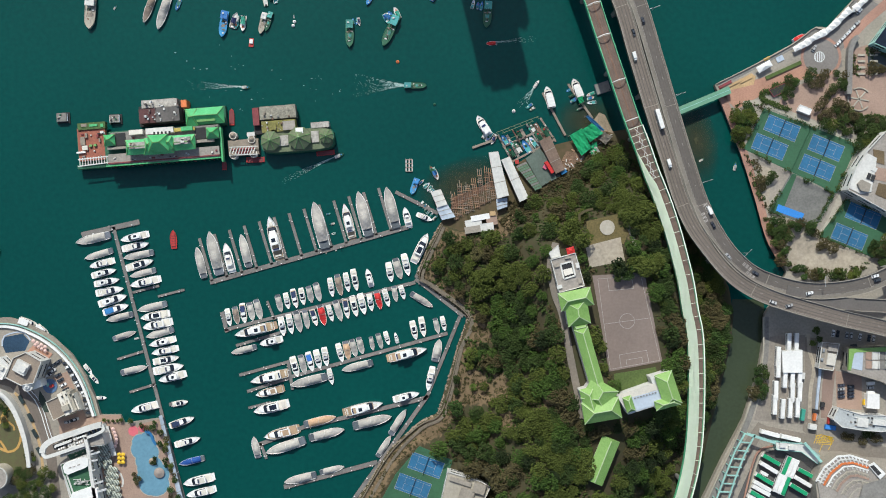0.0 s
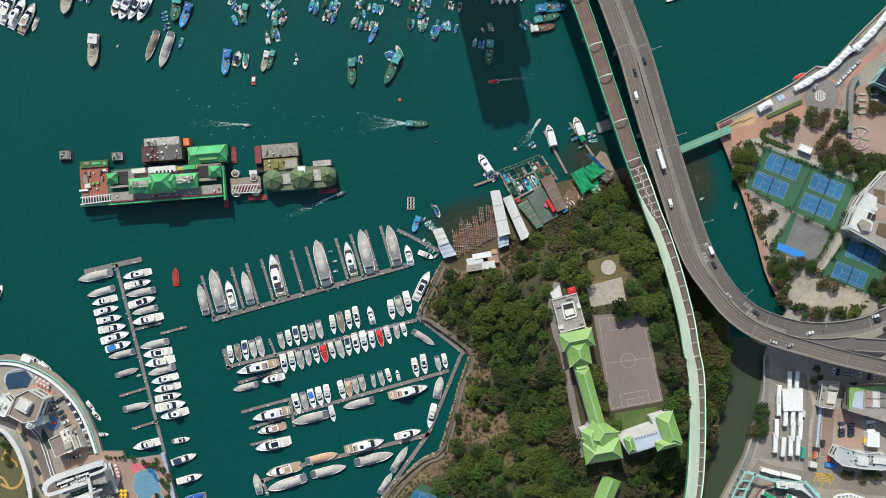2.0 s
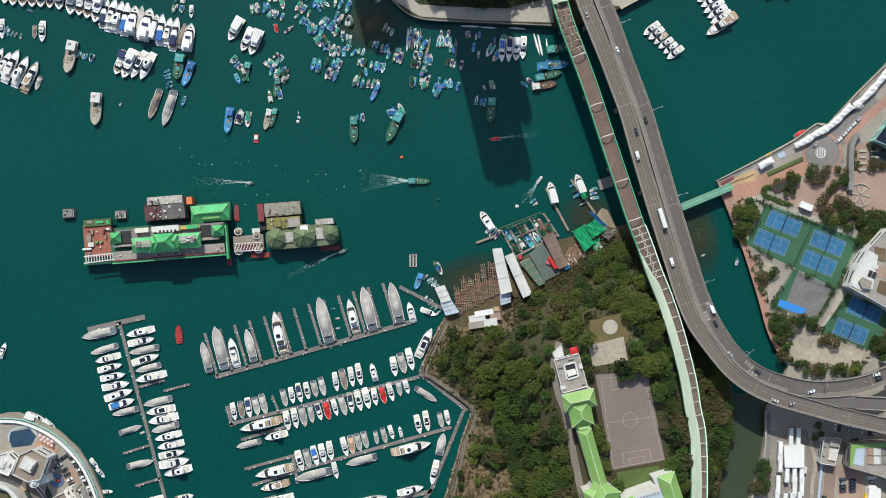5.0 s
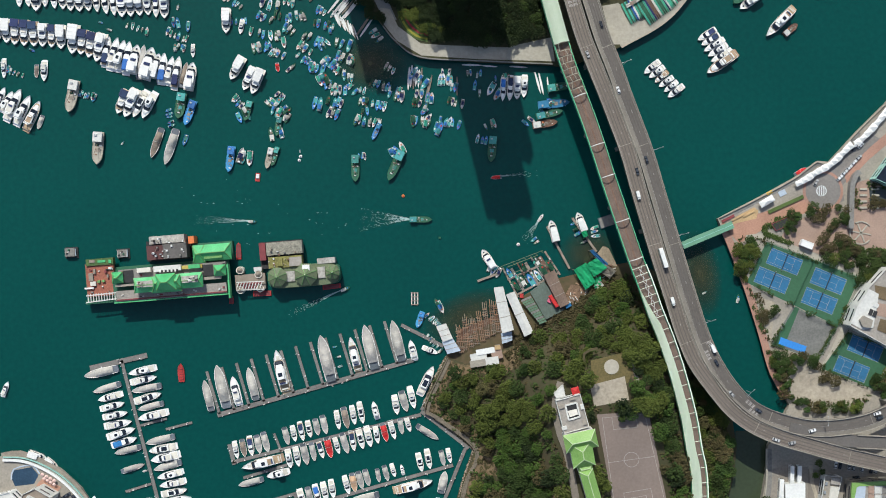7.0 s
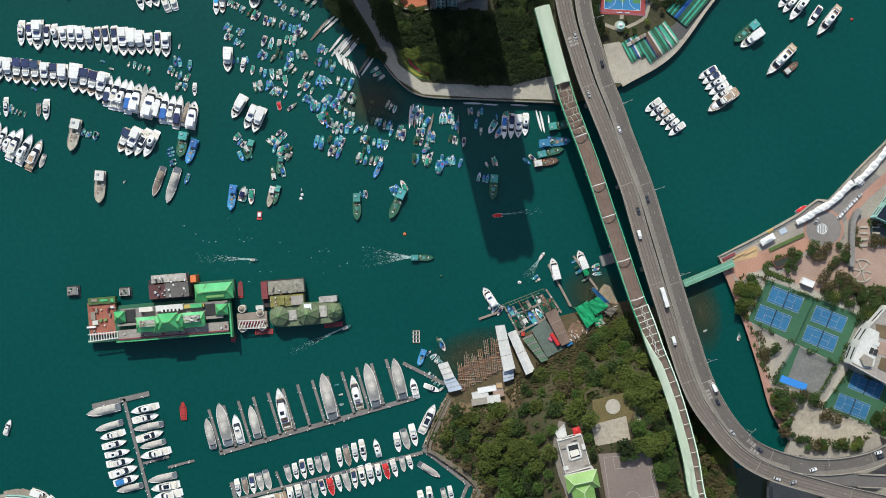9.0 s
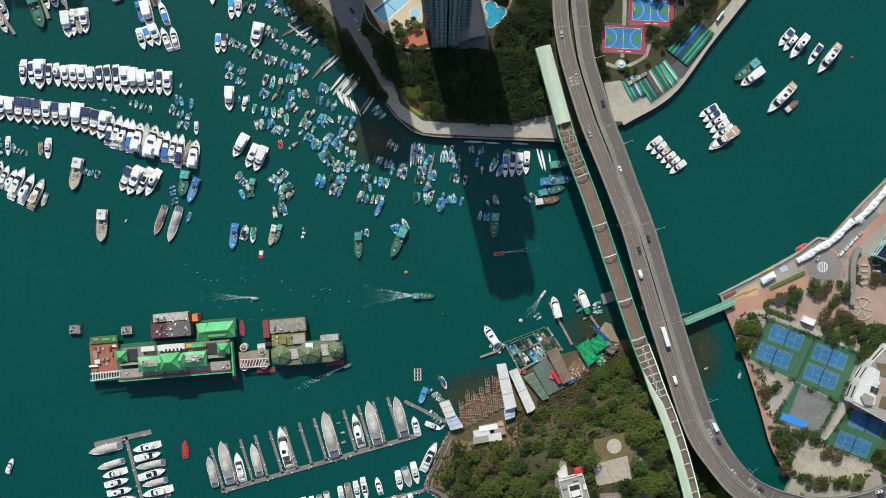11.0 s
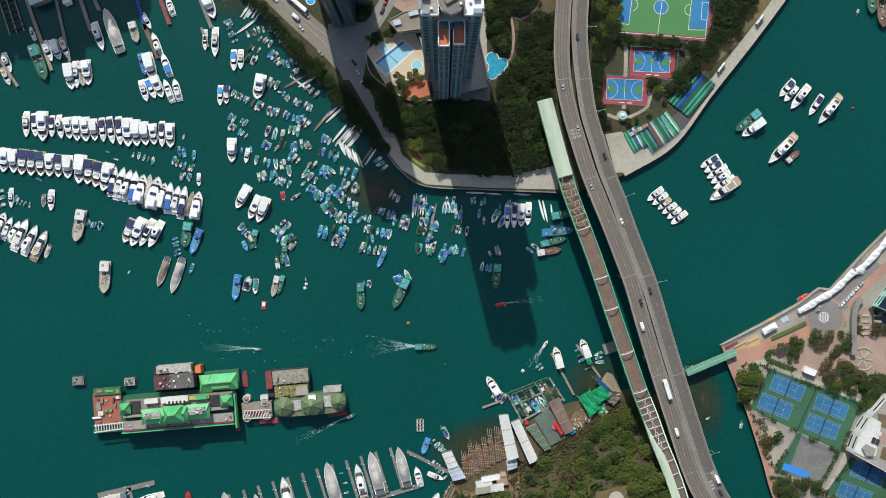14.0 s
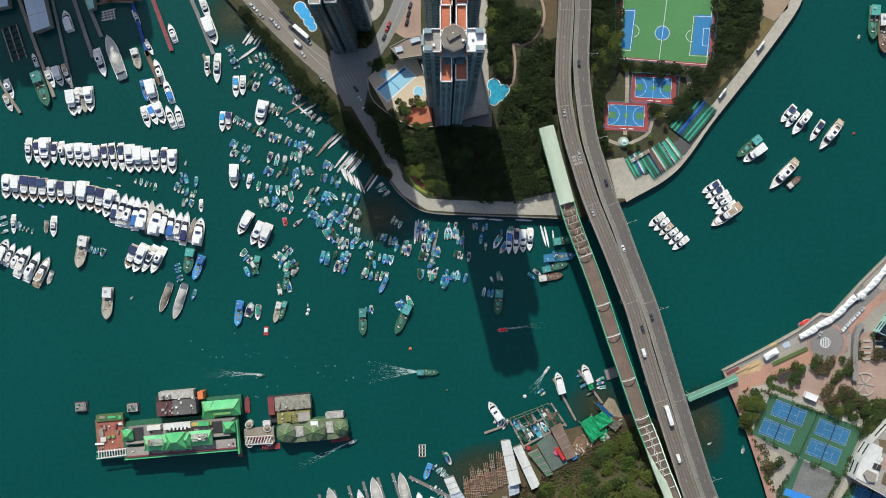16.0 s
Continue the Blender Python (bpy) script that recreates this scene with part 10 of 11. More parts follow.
def shrubs(name, label, count, place, lo, hi, m):
    """Low scrub: many small leaf clumps, in one sheet of growth."""
    V, F, n = [], [], 0
    k = 0
    while k < count:
        p = place()
        if p is None:
            continue
        k += 1
        x, y, z = p
        s = tree_rng.uniform(lo, hi)
        for j in range(6):
            o = tree_rng.normal(size=3) * s * 0.7
            q = s * tree_rng.uniform(0.35, 0.6)
            v = TUFT_V * tree_rng.uniform(0.6, 1.4, (6, 1)) * np.array((q, q, q * 0.7)) + np.array((x + o[0], y + o[1], z + abs(o[2]) * 0.5 + q * 0.3))
            V.append(v)
            F.append(TUFT_F + n)
            n += 6
    return tagged(new(name, mesh_of(name, np.concatenate(V), np.concatenate(F), m)), label, "shrubs", kind="stuff")


def on_hill():
    x, y = rng.uniform(-90, 200), rng.uniform(-250, 85)
    if margin(x, y, PENIN) < 2.5 or not free(x, y, 0.5):
        return None
    return x, y, hill(x, y)


shrubs("hillside_scrub", "low dark scrub under the hillside trees", 2600, on_hill, 0.9, 2.0, LEAF)
shrubs("dry_scrub", "dry brown undergrowth on the hillside", 1500, on_hill, 0.7, 1.5, LEAF3)


def on_shore():
    x, y = rng.uniform(-90, 20), rng.uniform(-160, 30)
    e = margin(x, y, PENIN)
    if not -1.5 < e < 2.2:
        return None
    return x, y, 1.2 + e * 0.5


def on_glade():
    x, y = rng.uniform(-60, 60), rng.uniform(-190, 40)
    e = margin(x, y, PENIN)
    if e < 2 or not (e < 9 or any(inside(x, y, q) for q in GLADES)):
        return None
    return x, y, hill(x, y)


shrubs("glade_scrub", "dry tufts and low scrub on the bare earth", 700, on_glade, 0.4, 1.1, LEAF3)
FORE = S(884, 396, 905, 362, 950, 338, 1008, 302, 1050, 268, 1094, 250, 1100, 286, 1040, 330, 960, 372, 905, 412, z=4)


def on_foreshore():
    x, y = rng.uniform(30, 115), rng.uniform(10, 70)
    return (x, y, max(1.7, hill(x, y))) if inside(x, y, FORE) else None


shrubs("foreshore_scrub", "dry brown scrub between the boatyard and the wood", 420, on_foreshore, 0.7, 1.7, LEAF3)
HEDGES = S(1362, 152, 1388, 150, 1388, 172, 1362, 166), S(1344, 176, 1394, 194, 1392, 200, 1342, 181), S(1350, 160, 1358, 163, 1348, 174, 1340, 172), S(1488, 190, 1500, 205, 1512, 202, 1500, 192), S(1510, 206, 1568, 207, 1568, 212, 1510, 211)


def on_hedge():
    x, y = rng.uniform(190, 280), rng.uniform(70, 110)
    return (x, y, LEVEL + 0.2) if any(inside(x, y, q) for q in HEDGES) else None


def on_fence():
    q = rng.choice((COURTS, OLDC, COURT3))
    i = rng.randrange(len(q))
    (ax, ay), (bx, by) = q[i][:2], q[(i + 1) % len(q)][:2]
    f = rng.random()
    p = ax + (bx - ax) * f, ay + (by - ay) * f
    if noise.noise(Vector((p[0] * 0.09, p[1] * 0.09, 3.0))) < -0.12:
        return None
    return p[0] + rng.uniform(-0.7, 0.7), p[1] + rng.uniform(-0.7, 0.7), LEVEL + rng.uniform(0.2, 1.8)


shrubs("park_hedge", "clipped dark green hedges in the quayside park", 260, on_hedge, 0.6, 1.2, LEAF)
shrubs("fence_creeper", "dark green creeper and bushes along the court fences", 420, on_fence, 0.4, 1.0, LEAF)
SANDY = [S(*q, z=5) for q in ((1318, 262, 1345, 290, 1358, 372, 1340, 350), (1350, 384, 1400, 396, 1396, 470, 1376, 440), (1398, 470, 1470, 478, 1536, 464, 1530, 480, 1470, 492, 1400, 482), (1500, 196, 1575, 204, 1575, 226, 1520, 224), (1306, 182, 1352, 186, 1316, 262, 1302, 250), (1534, 84, 1575, 82, 1575, 98, 1534, 100), (1508, 96, 1520, 96, 1520, 134, 1508, 134), (1498, 214, 1575, 212, 1575, 250, 1530, 262))]


def on_sand():
    x, y = rng.uniform(180, 280), rng.uniform(-20, 128)
    return (x, y, LEVEL + 0.1) if any(inside(x, y, q) for q in SANDY) else None


shrubs("quay_scrub", "low dry shrubs on the sandy ground", 330, on_sand, 0.5, 1.3, LEAF3)
shrubs("quay_hedge", "low dark green shrubs beside the courts", 300, on_sand, 0.5, 1.2, LEAF)
EASTW = [S(*p, z=8) for p in ((1430, 126, 1500, 134, 1498, 170, 1452, 152), (1450, 172, 1488, 150, 1500, 200, 1575, 205, 1575, 250, 1530, 262, 1500, 250, 1450, 218), (1520, 92, 1575, 90, 1575, 130, 1530, 124), (1424, 132, 1486, 128, 1498, 150, 1470, 160, 1428, 146), (1300, 195, 1345, 182, 1352, 192, 1316, 262, 1306, 262), (1374, 396, 1446, 402, 1442, 424, 1404, 420, 1380, 412), (1306, 192, 1350, 180, 1342, 214, 1308, 258, 1300, 240), (1366, 386, 1440, 398, 1446, 412, 1380, 408),
                              (1362, 402, 1380, 402, 1400, 470, 1386, 476), (1400, 478, 1470, 486, 1530, 476, 1526, 490, 1470, 500, 1405, 490), (1394, 140, 1426, 130, 1412, 166, 1386, 182), (1346, 300, 1370, 312, 1362, 342, 1348, 332), (1452, 424, 1478, 434, 1470, 446, 1450, 438), (1544, 430, 1575, 420, 1575, 470, 1540, 470), (1480, 764, 1575, 772, 1575, 786, 1480, 780), (22, 836, 60, 822, 92, 834, 98, 900, -10, 900, 20, 866), (1332, 652, 1360, 650, 1352, 700, 1328, 712))]
canopy("quay_trees", "clusters of dark green trees round the courts", scatter(560, (-300, 290, -170, 115), lambda x, y: any(inside(x, y, w) for w in EASTW), 1.9, 3.4, 0.42), lambda x, y: LEVEL - 0.6, 0.4, -0.12, LEAF)
V, F, n, k = [], [], 0, 0
while k < 1600:
    p = on_shore()
    if p is None:
        continue
    k += 1
    s = tree_rng.uniform(0.35, 0.9)
    v = ICO_V * tree_rng.uniform(0.7, 1.2, (len(ICO_V), 1)) * s * np.array((1.2, 0.9, 0.7)) + np.array(p)
    V.append(v)
    F.append(ICO_F + n)
    n += len(v)
tagged(new("shore_boulders", mesh_of("shore_boulders", np.concatenate(V), np.concatenate(F), ROCK)), "loose pale boulders of the shore revetment", "rocks", kind="stuff")


def grove(sheet, count, poly, lo, hi, z=LEVEL, kinds=None, gap=0.7):
    """Single trees scattered over a plan outline."""
    us, vs = poly[0::2], poly[1::2]
    pts = [sheet(u, v, z + 4) for u, v in zip(us, vs)]
    done, tries = [], 0
    while len(done) < count and tries < 2500:
        tries += 1
        x = rng.uniform(min(p[0] for p in pts), max(p[0] for p in pts))
        y = rng.uniform(min(p[1] for p in pts), max(p[1] for p in pts))
        r = rng.uniform(lo, hi)
        if inside(x, y, pts) and all((x - a) ** 2 + (y - b) ** 2 > (gap * (r + q)) ** 2 for a, b, q in done):
            done.append((x, y, r))
            tree(x, y, z, r, rng.choice(kinds) if kinds else None)


DARKT = (0, 1, 2, 4, 6)
grove(south, 7, (1312, 188, 1350, 178, 1340, 215, 1305, 262, 1300, 240), 2.0, 3.2)
grove(south, 5, (1395, 140, 1425, 130, 1410, 165, 1385, 180), 1.6, 2.6, kinds=DARKT)
grove(south, 5, (1365, 385, 1440, 395, 1445, 412, 1380, 410), 2.4, 3.4, kinds=DARKT)
grove(south, 7, (1360, 400, 1380, 400, 1400, 470, 1385, 475), 1.8, 2.8, kinds=DARKT)
grove(south, 8, (1400, 470, 1510, 478, 1530, 470, 1525, 488, 1470, 498, 1405, 488), 2.0, 3.2)
grove(south, 4, (1545, 430, 1568, 420, 1568, 470, 1545, 470), 2.5, 3.5, kinds=DARKT)
grove(south, 6, (1335, 650, 1360, 650, 1352, 700, 1330, 710), 2.0, 3.4, kinds=DARKT)
grove(south, 7, (1076, 452, 1140, 448, 1146, 486, 1080, 490), 3.0, 4.4, HILLZ, DARKT)
grove(south, 3, (1440, 578, 1455, 578, 1455, 615, 1440, 615), 2.0, 3.0)
grove(south, 9, (215, 745, 285, 742, 300, 790, 285, 800, 270, 760, 225, 760), 1.4, 2.4, CL)
grove(south, 10, (290, 790, 312, 850, 320, 885, 300, 885, 285, 830), 1.4, 2.4, CL)
grove(south, 4, (234, 840, 244, 840, 248, 862, 238, 862), 1.2, 2.0, CL)
grove(south, 4, (262, 812, 274, 812, 276, 824, 264, 824), 1.0, 1.7, CL)
grove(south, 6, (-6, 706, 8, 712, 12, 760, -6, 740), 1.2, 2.4, CL)
grove(south, 4, (44, 790, 56, 800, 58, 822, 44, 822), 1.2, 2.2, CL)
grove(south, 5, (176, 744, 216, 742, 214, 748, 180, 750), 1.0, 1.5, CL)
grove(north, 9, (652, 112, 690, 98, 700, 108, 668, 125), 1.6, 2.6)
grove(north, 12, (690, 210, 700, 180, 735, 170, 760, 178, 764, 190, 726, 190, 712, 212, 760, 226, 745, 232), 1.8, 3.2)
grove(north, 14, (1100, 112, 1255, 122, 1240, 135, 1100, 124), 1.5, 2.2)
grove(north, 10, (1060, 240, 1140, 236, 1200, 190, 1195, 215, 1130, 262, 1070, 275), 1.5, 2.4)
grove(north, 5, (632, 30, 662, 40, 660, 70, 640, 80), 2.0, 3.0)

# ---- vehicles ----


def wheels(t, half, r, rows):
    """A front and a rear axle, each with its pair of wheels."""
    first = None
    for y in rows:
        if first is None:
            bm = beam(B(), (-half, 0, 0), (half, 0, 0), 0.12)
            for x in (-half, half):
                bmesh.ops.create_cone(bm, segments=10, radius1=r, radius2=r, depth=0.22, cap_ends=True, matrix=pose(x, 0, 0, 0, 90, 0))
            first = part("axle", bm, RUBBER, t)
            first.location = (0, y, r)
        else:
            share("axle", first, t, pose(0, y, r))


def car_kit(paint, label):
    t = thing("car", label, "car", "cars")
    part("body", prism(prism(B(), [(-0.88, -2.15), (0.88, -2.15), (0.9, 1.6), (0.66, 2.2), (-0.66, 2.2), (-0.9, 1.6)], 0.3, 0.95, 0.97), [(-0.66, -1.2), (0.66, -1.2), (0.62, 0.35), (-0.62, 0.35)], 1.4, 1.48), paint, t)
    part("glasshouse", prism(B(), [(-0.8, -1.75), (0.8, -1.75), (0.8, 1.0), (-0.8, 1.0)], 0.94, 1.42, 0.8), DGLASS, t)
    wheels(t, 0.8, 0.32, (-1.35, 1.4))
    return t


def bus_kit(roof, side, label, L=12.0):
    t = thing("bus", label, "bus", "buses")
    body = part("body", prism(B(), [(-1.25, -L / 2), (1.25, -L / 2), (1.25, L / 2 - .4), (1.0, L / 2), (-1.0, L / 2), (-1.25, L / 2 - .4)], 0.4, 4.0), side, t)
    top = part("roof", block(B(), 0, 0, 2.4, L - 0.3, 4.0, 4.25, 0, 0.96), roof, t)
    part("roof_unit", pads(B(), [(0, -L * 0.3, 1.7, 2.2, 4.25, 4.5)]), roof, top)
    part("window_band", block(B(), 0, 0, 2.54, L - 1.2, 1.4, 2.3), DGLASS, body)
    part("windscreen", block(B(), 0, L / 2 - 0.1, 1.9, 0.3, 1.2, 3.4), DGLASS, body)
    wheels(t, 1.1, 0.5, (-L * 0.28, L * 0.3))
    return t


def van_kit():
    t = thing("van", "white box van with a pale cargo roof", "van", "vans")
    part("cargo_box", block(B(), 0, -0.9, 2.0, 3.9, 0.6, 2.7, 0, 0.98), WHITE, t)
    part("cab", house(B(), 0.9, 2.7, 1.9, 1.6, 0.4, 2.0, 0.5), WHITE, t)
    part("windscreen", house(B(), 1.6, 2.6, 1.7, 1.5, 1.3, 1.95, 0.5), DGLASS, t)
    wheels(t, 0.85, 0.36, (-1.9, 1.8))
    return t


CARS = {"l": car_kit(CARP, "light silver-white saloon car"), "d": car_kit(CARD, "dark grey saloon car"), "r": car_kit(RED, "red taxi with a pale roof"),
        "b": bus_kit(WHITE, WHITE, "white double-deck city bus parked or driving"), "g": bus_kit(mat("bus_green", (0.01, 0.3, 0.13), 0.5, var=0.1), WHITE, "bus with a bright green roof"), "v": van_kit()}
PLACED = set()


def drive(kind, x, y, z, heading):
    m = Matrix.LocRotScale((x, y, z), Euler((0, 0, radians(-heading))), None)
    ob = CARS[kind]
    if kind not in PLACED:
        PLACED.add(kind)
        ob.matrix_basis = m
        return ob
    return copy_thing(ob, m)


def park(sheet, kinds, u0, v0, u1, v1, heading, z=LEVEL + 0.06):
    n = len(kinds)
    for i, k in enumerate(kinds):
        if k == " ":
            continue
        f = i / (n - 1) if n > 1 else 0
        x, y = sheet(u0 + (u1 - u0) * f, v0 + (v1 - v0) * f, z)
        drive(k, x, y, z - 0.05, heading + rng.uniform(-2, 2))


def on_road(kind, path, v, offset, back=False):
    """A vehicle on a bridge lane, at the plan row v."""
    y = south(0, v, 23)[1]
    i = min(range(1, len(path) - 1), key=lambda j: abs(path[j].y - y) + (0 if path[j].x < 205 else 60))
    s, d = sides(path)[i], path[i + 1] - path[i - 1]
    p = path[i] + s * offset
    drive(kind, p.x, p.y, p.z + 0.03, math.degrees(math.atan2(d.x, d.y)) + (180 if back else 0))


for k, v, o in (("d", 54, -2.0), ("v", 100, 1.4), ("v", 296, 0.5), ("l", -160, 1.5), ("l", -260, -2), ("l", -330, 1), ("b", 217, -1.8), ("l", 528, 2.2)):
    on_road(k, WESTWAY, v, o)
for k, v, o in (("d", 30, 1.0), ("v", 380, -3.0), ("d", 395, -1), ("l", -90, 2.5), ("d", -200, -1.5), ("d", -420, 1.5), ("d", 484, -1.0), ("l", 450, 2)):
    on_road(k, EASTWAY, v, o, True)
for u, v, k in ((1548, 489, "l"), (1552, 496, "d"), (1432, 519, "l"), (1396, 541, "l")):
    x, y = south(u, v, 26)
    drive(k, x, y, 26.05, 75)
park(south, "lllll", 1482, 78, 1516, 42, 48, LEVEL + 0.1)
park(south, "l", 1440, 86, 1440, 86, 30, LEVEL + 0.1)
park(south, "ddl", 1494, 30, 1520, 20, 45, LEVEL + 0.1)
park(south, "dldd", 1488, 682, 1488, 702, 85)
park(south, "dddd", 1505, 684, 1505, 702, 85)
park(south, "lvld", 1494, 620, 1490, 648, 5)
park(south, "vlvl", 1540, 678, 1540, 702, 85)
park(south, "ld ll l dl", 1474, 590, 1545, 600, 10)
park(south, "dl", 1510, 612, 1534, 616, 85)
park(south, "dldl", 117, 642, 131, 663, 66, CL + 0.1)
park(south, "dlldl", 134, 670, 148, 694, 74, CL + 0.1)
park(south, "ldlld", 151, 700, 159, 730, 84, CL + 0.1)
park(south, "ddl", 104, 640, 90, 650, 60, CL + 0.1)
park(south, "ddld", 103, 664, 117, 690, 62, CL + 0.1)
park(south, "l", 134, 742, 134, 742, 75, CL + 0.1)
park(south, "ldl", 94, 656, 86, 664, 58, CL + 0.1)
park(south, "dl", 130, 744, 120, 747, 80, CL + 0.1)
park(south, "bb", 1393, 606, 1406, 606, 2)
park(south, "bbb", 1386, 668, 1412, 668, 2)
park(south, "bb", 1399, 694, 1412, 692, 182)
park(south, "bbb", 1382, 722, 1408, 720, 2)
park(south, "bb", 1374, 630, 1374, 650, 2)
park(south, "bb", 1370, 690, 1368, 715, 2)
park(south, "bb", 1360, 766, 1396, 774, 104)
for i, (u, v, k) in enumerate(((1362, 812, "g"), (1358, 826, "b"), (1352, 838, "v"), (1350, 846, "g"), (1346, 858, "b"), (1344, 866, "b"), (1340, 876, "g"), (1336, 884, "b"))):
    park(south, k, u, v, u, v, 120)
for i, k in enumerate("gbb"):
    park(south, k, 1388 + i * 7, 822 + i * 3, 0, 0, 22)
    park(south, "bbg"[i], 1373 + i * 7, 852 + i * 3, 0, 0, 22)
for i, k in enumerate("gbg"):
    park(south, k, 1424 - i * 7, 836 + i * 14, 0, 0, 120)
park(north, "ll l", 446, 10, 462, 28, 132, LEVEL + 0.1)
park(north, "ll", 482, 36, 490, 46, 132, LEVEL + 0.1)
park(north, "dddd", 500, 22, 522, 46, 132, LEVEL + 0.1)
park(north, "b", 534, 58, 534, 58, 132, LEVEL + 0.1)
park(north, "lv", 546, 74, 528, 78, 132, LEVEL + 0.1)
park(north, "l", 536, 96, 536, 96, 140, LEVEL + 0.1)
park(north, "d", 516, 50, 516, 50, 135, LEVEL + 0.1)
park(north, "l", 570, 140, 570, 140, 140, LEVEL + 0.1)
park(north, "dll", 630, 158, 646, 195, 320, LEVEL + 0.12)
park(north, "rr d", 688, 44, 680, 66, 25, LEVEL + 0.1)
park(north, "ddd", 720, 40, 726, 10, 20, LEVEL + 0.1)

# ---- lamps on the bridge ----
lamp = thing("street_lamp", "double-armed grey bridge lamp post", "street lamp", "bridge lamps")
part("pole", beam(B(), (0, 0, 0), (0, 0, 9), 0.2), STEEL, lamp)
for s_ in (-1, 1):
    part("arm", beam(B(), (0, 0, 8.9), (s_ * 2.2, 0, 9.3), 0.14), STEEL, lamp)
    part("lamp_head", block(B(), s_ * 2.6, 0, 0.9, 0.4, 9.2, 9.4), STEEL, lamp)
ss = sides(EASTWAY)
first = True
for i in range(6, len(EASTWAY) - 4, 12):
    p = EASTWAY[i] + ss[i] * -5.9
    m = Matrix.LocRotScale(p, Euler((0, 0, math.atan2(ss[i].y, ss[i].x))), None)
    if first:
        lamp.matrix_basis, first = m, False
    else:
        copy_thing(lamp, m)

# ---- wakes ----


def wake(sheet, u, v, heading, length, spread, count, label):
    """Foam flecks trailing a moving boat."""
    x, y = sheet(u, v)
    a = radians(heading + 180)
    d, sd = Vector((math.sin(a), math.cos(a), 0)), Vector((math.cos(a), -math.sin(a), 0))
    bm = B()
    for k in range(count * 2):
        f = rng.random() ** 2.1
        side = rng.choice((-1, 1)) * (f * spread * rng.uniform(0.5, 1.0) if rng.random() < 0.55 else rng.gauss(0, 0.05 + 0.16 * f) * spread)
        p = Vector((x, y, 0.06)) + d * (f * length) + sd * side
        s = rng.uniform(0.06, 0.17) * (1.15 - 0.85 * f)
        ln = rng.uniform(3.0, 11.0)
        q = [bm.verts.new(p + d * (c * s * ln) + sd * (e * s * rng.uniform(0.5, 1)) + Vector((0, 0, rng.uniform(0, 0.05)))) for c, e in ((-1, 0), (-0.2, 0.9), (1, 0.2), (0.1, -0.8))]
        bm.faces.new(q)
    ob = part("wake", bm, FOAM, None, label, "stuff")
    ob["category"] = "wake"


wake(south, 428, 154, 92, 34, 3.6, 200, "white foam wake of a small boat")
wake(south, 716, 151, 90, 32, 8, 300, "white foam wake of a working boat")
wake(south, 592, 278, 65, 36, 2.6, 200, "long thin foam wake of a sampan")
wake(south, 877, 75, 265, 26, 2.6, 70, "thin foam wake of a red launch")
wake(south, 946, 154, 35, 16, 3.5, 120, "short foam wake of a small launch")
bm = B()
for k in range(36):
    u, v = rng.choice(((400, 120, 60, 22), (430, 175, 60, 12), (590, 150, 60, 20)))[:2]
    u, v = u + rng.gauss(0, 45), v + rng.gauss(0, 16)
    x, y = south(u, v)
    s = rng.uniform(0.1, 0.35)
    bm.faces.new([bm.verts.new((x + dx * s * 2, y + dy * s, 0.07)) for dx, dy in ((-1, 0), (0, 0.7), (1, 0.1), (0.1, -0.6))])
ob = part("foam_flecks", bm, FOAM, None, "scattered foam flecks on the water", "stuff")
ob["category"] = "foam"

# ---- muddy shallows ----


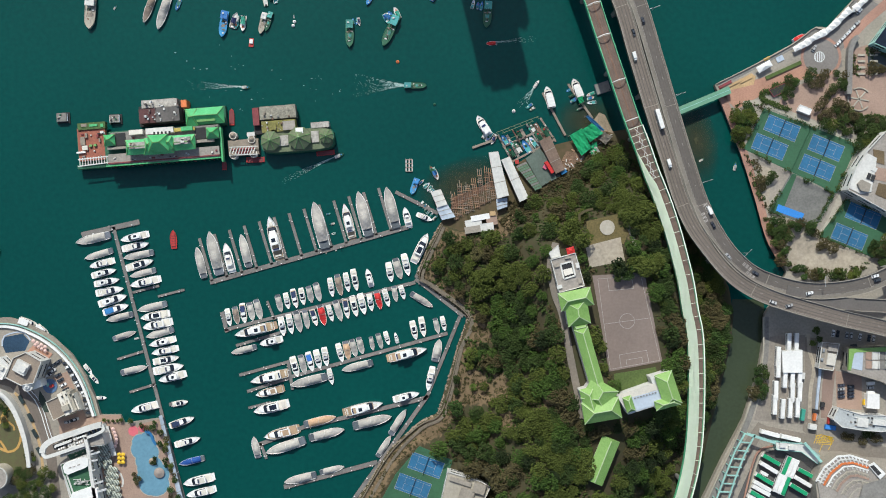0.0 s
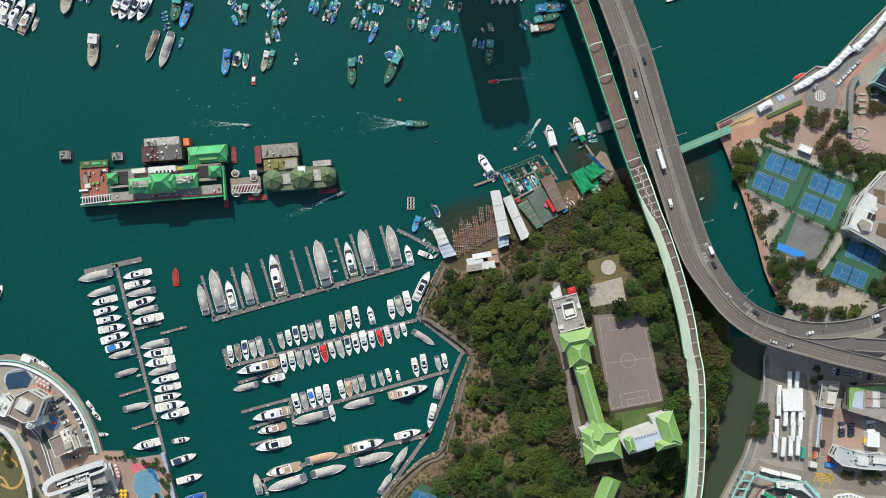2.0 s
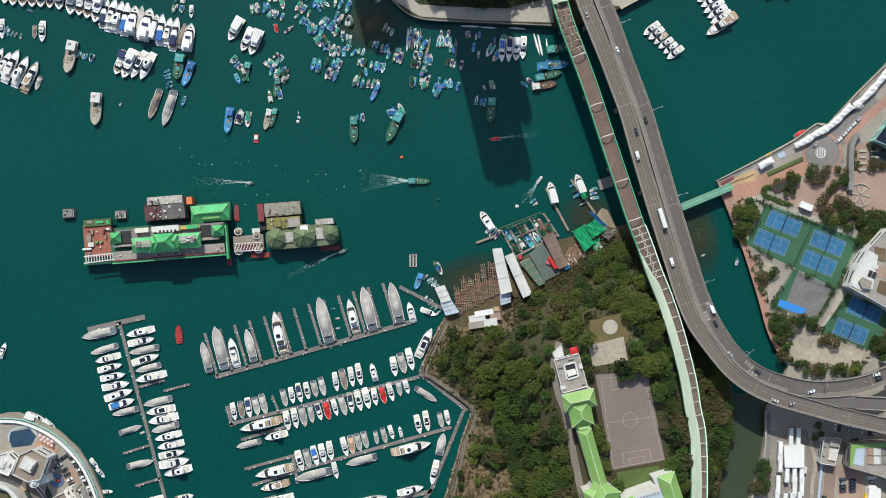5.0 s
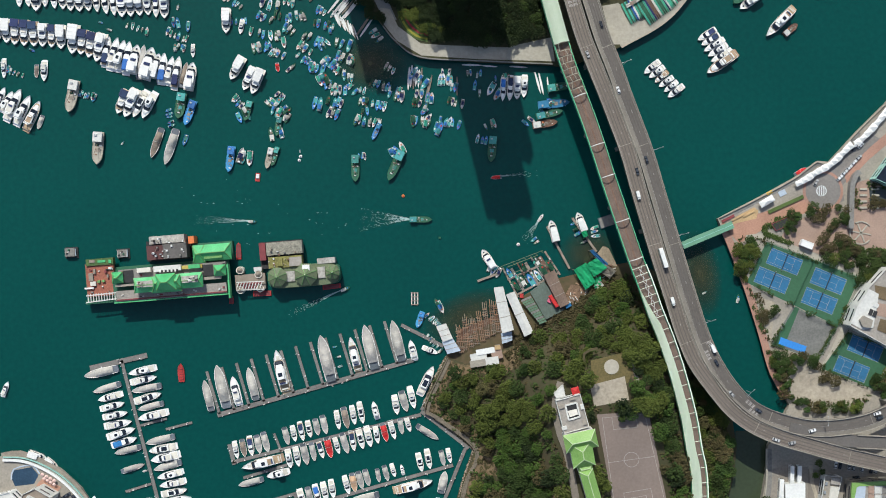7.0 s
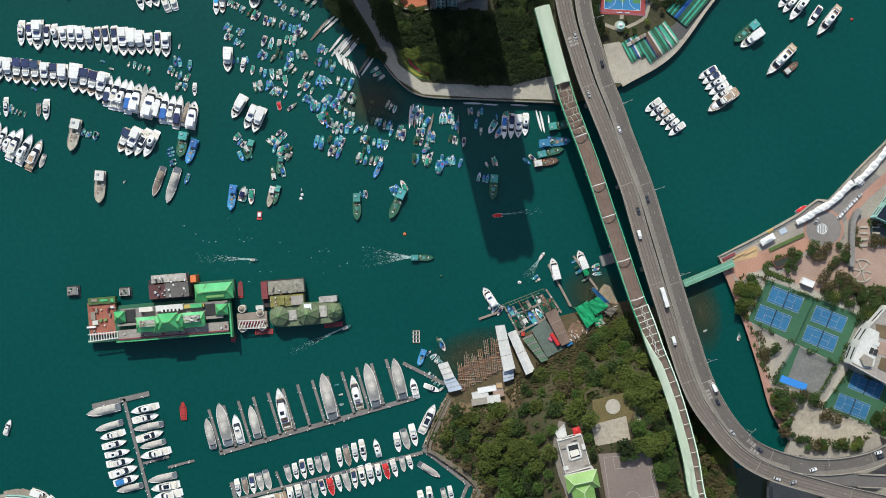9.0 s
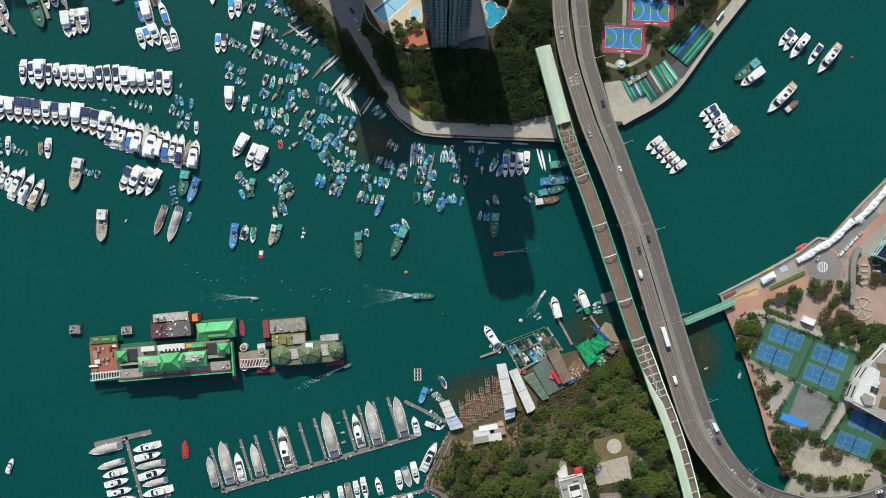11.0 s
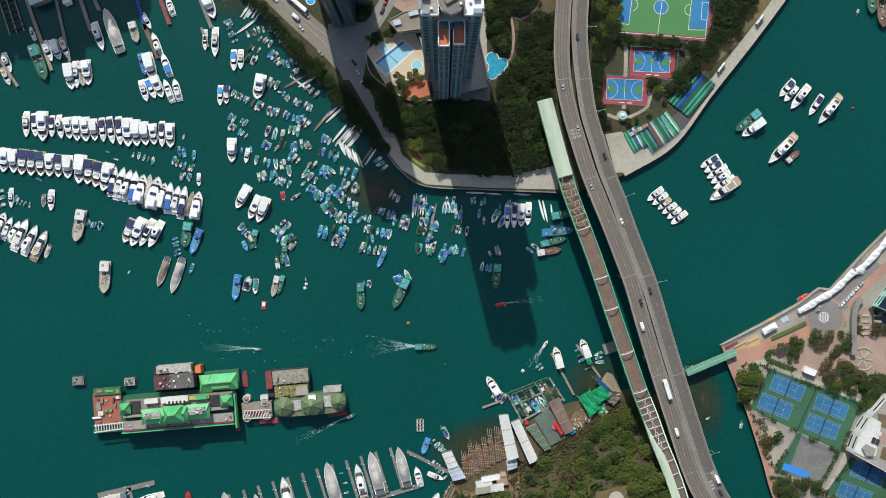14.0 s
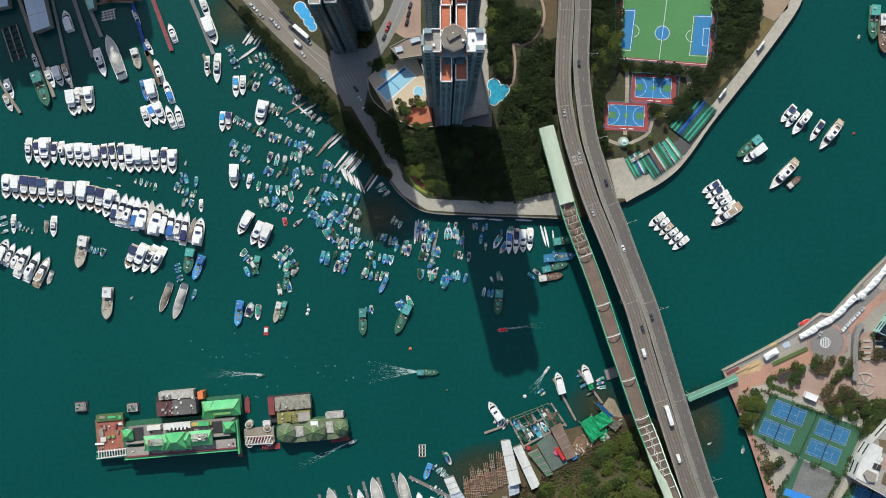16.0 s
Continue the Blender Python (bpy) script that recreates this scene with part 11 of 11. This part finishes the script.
def shallows(sheet, u, v, ru, rv, turn, label):
    """A veil of silt in the water, thinning out to its rim."""
    x, y = sheet(u, v)
    m = MATS.get("silty_water")
    if m is None:
        m = mat("silty_water", (0.045, 0.05, 0.026), 0.3, var=0.3, big=0.05, fine=0.4, bump=0.05, spec=0.3)
        nt = m.node_tree
        tc, gr, mul = nt.nodes.new("ShaderNodeTexCoord"), nt.nodes.new("ShaderNodeTexGradient"), nt.nodes.new("ShaderNodeMath")
        gr.gradient_type = "SPHERICAL"
        mul.operation, mul.inputs[1].default_value = "MULTIPLY", 0.9
        nt.links.new(tc.outputs["Object"], gr.inputs[0])
        nt.links.new(gr.outputs[1], mul.inputs[0])
        nt.links.new(mul.outputs[0], nt.nodes["Principled BSDF"].inputs["Alpha"])
    bm = B()
    ring = [bm.verts.new((math.cos(2 * math.pi * k / 40), math.sin(2 * math.pi * k / 40), 0)) for k in range(40)]
    bm.faces.new(ring)
    ob = part("silt", bm, m, None, label, "structure")
    ob["category"] = "water"
    ob.matrix_basis = Matrix.LocRotScale((x, y, 0.02), Euler((0, 0, radians(turn))), (ru * 0.35, rv * 0.35, 1))


shallows(north, 668, 385, 70, 55, 0, "silty green-brown shallows beside the sea wall")
shallows(south, 820, 325, 90, 45, 20, "muddy brown shallows off the slipways")
shallows(south, 1040, 215, 60, 50, 0, "muddy brown shallows off the foreshore")
shallows(north, 412, 30, 55, 60, 0, "silty green-brown shallows by the shore")
shallows(south, 1232, 250, 40, 80, 10, "silty shallows along the creek")

# ---- the sampans beyond the first few hundred, as one raft of craft ----
bins = {}
for kind, m in [q for i, q in enumerate(REST) if i % 4 != 3]:
    for o in KITS[kind][0].children:
        mm = m @ o.matrix_basis
        v = np.array([(mm @ q.co)[:] for q in o.data.vertices])
        bins.setdefault(o.data.materials[0].name, []).append((v, [list(p.vertices) for p in o.data.polygons]))
if bins:
    V, F, MI, n = [], [], [], 0
    me = bpy.data.meshes.new("packed_sampans")
    for i, (name, lots) in enumerate(bins.items()):
        me.materials.append(MATS[name])
        for v, f in lots:
            V += v.tolist()
            F += [[a + n for a in p] for p in f]
            MI += [i] * len(f)
            n += len(v)
    me.from_pydata(V, [], F)
    me.polygons.foreach_set("material_index", MI)
    tagged(new("packed_sampans", me), "small wooden sampans packed together at moorings", "sampans", kind="stuff")
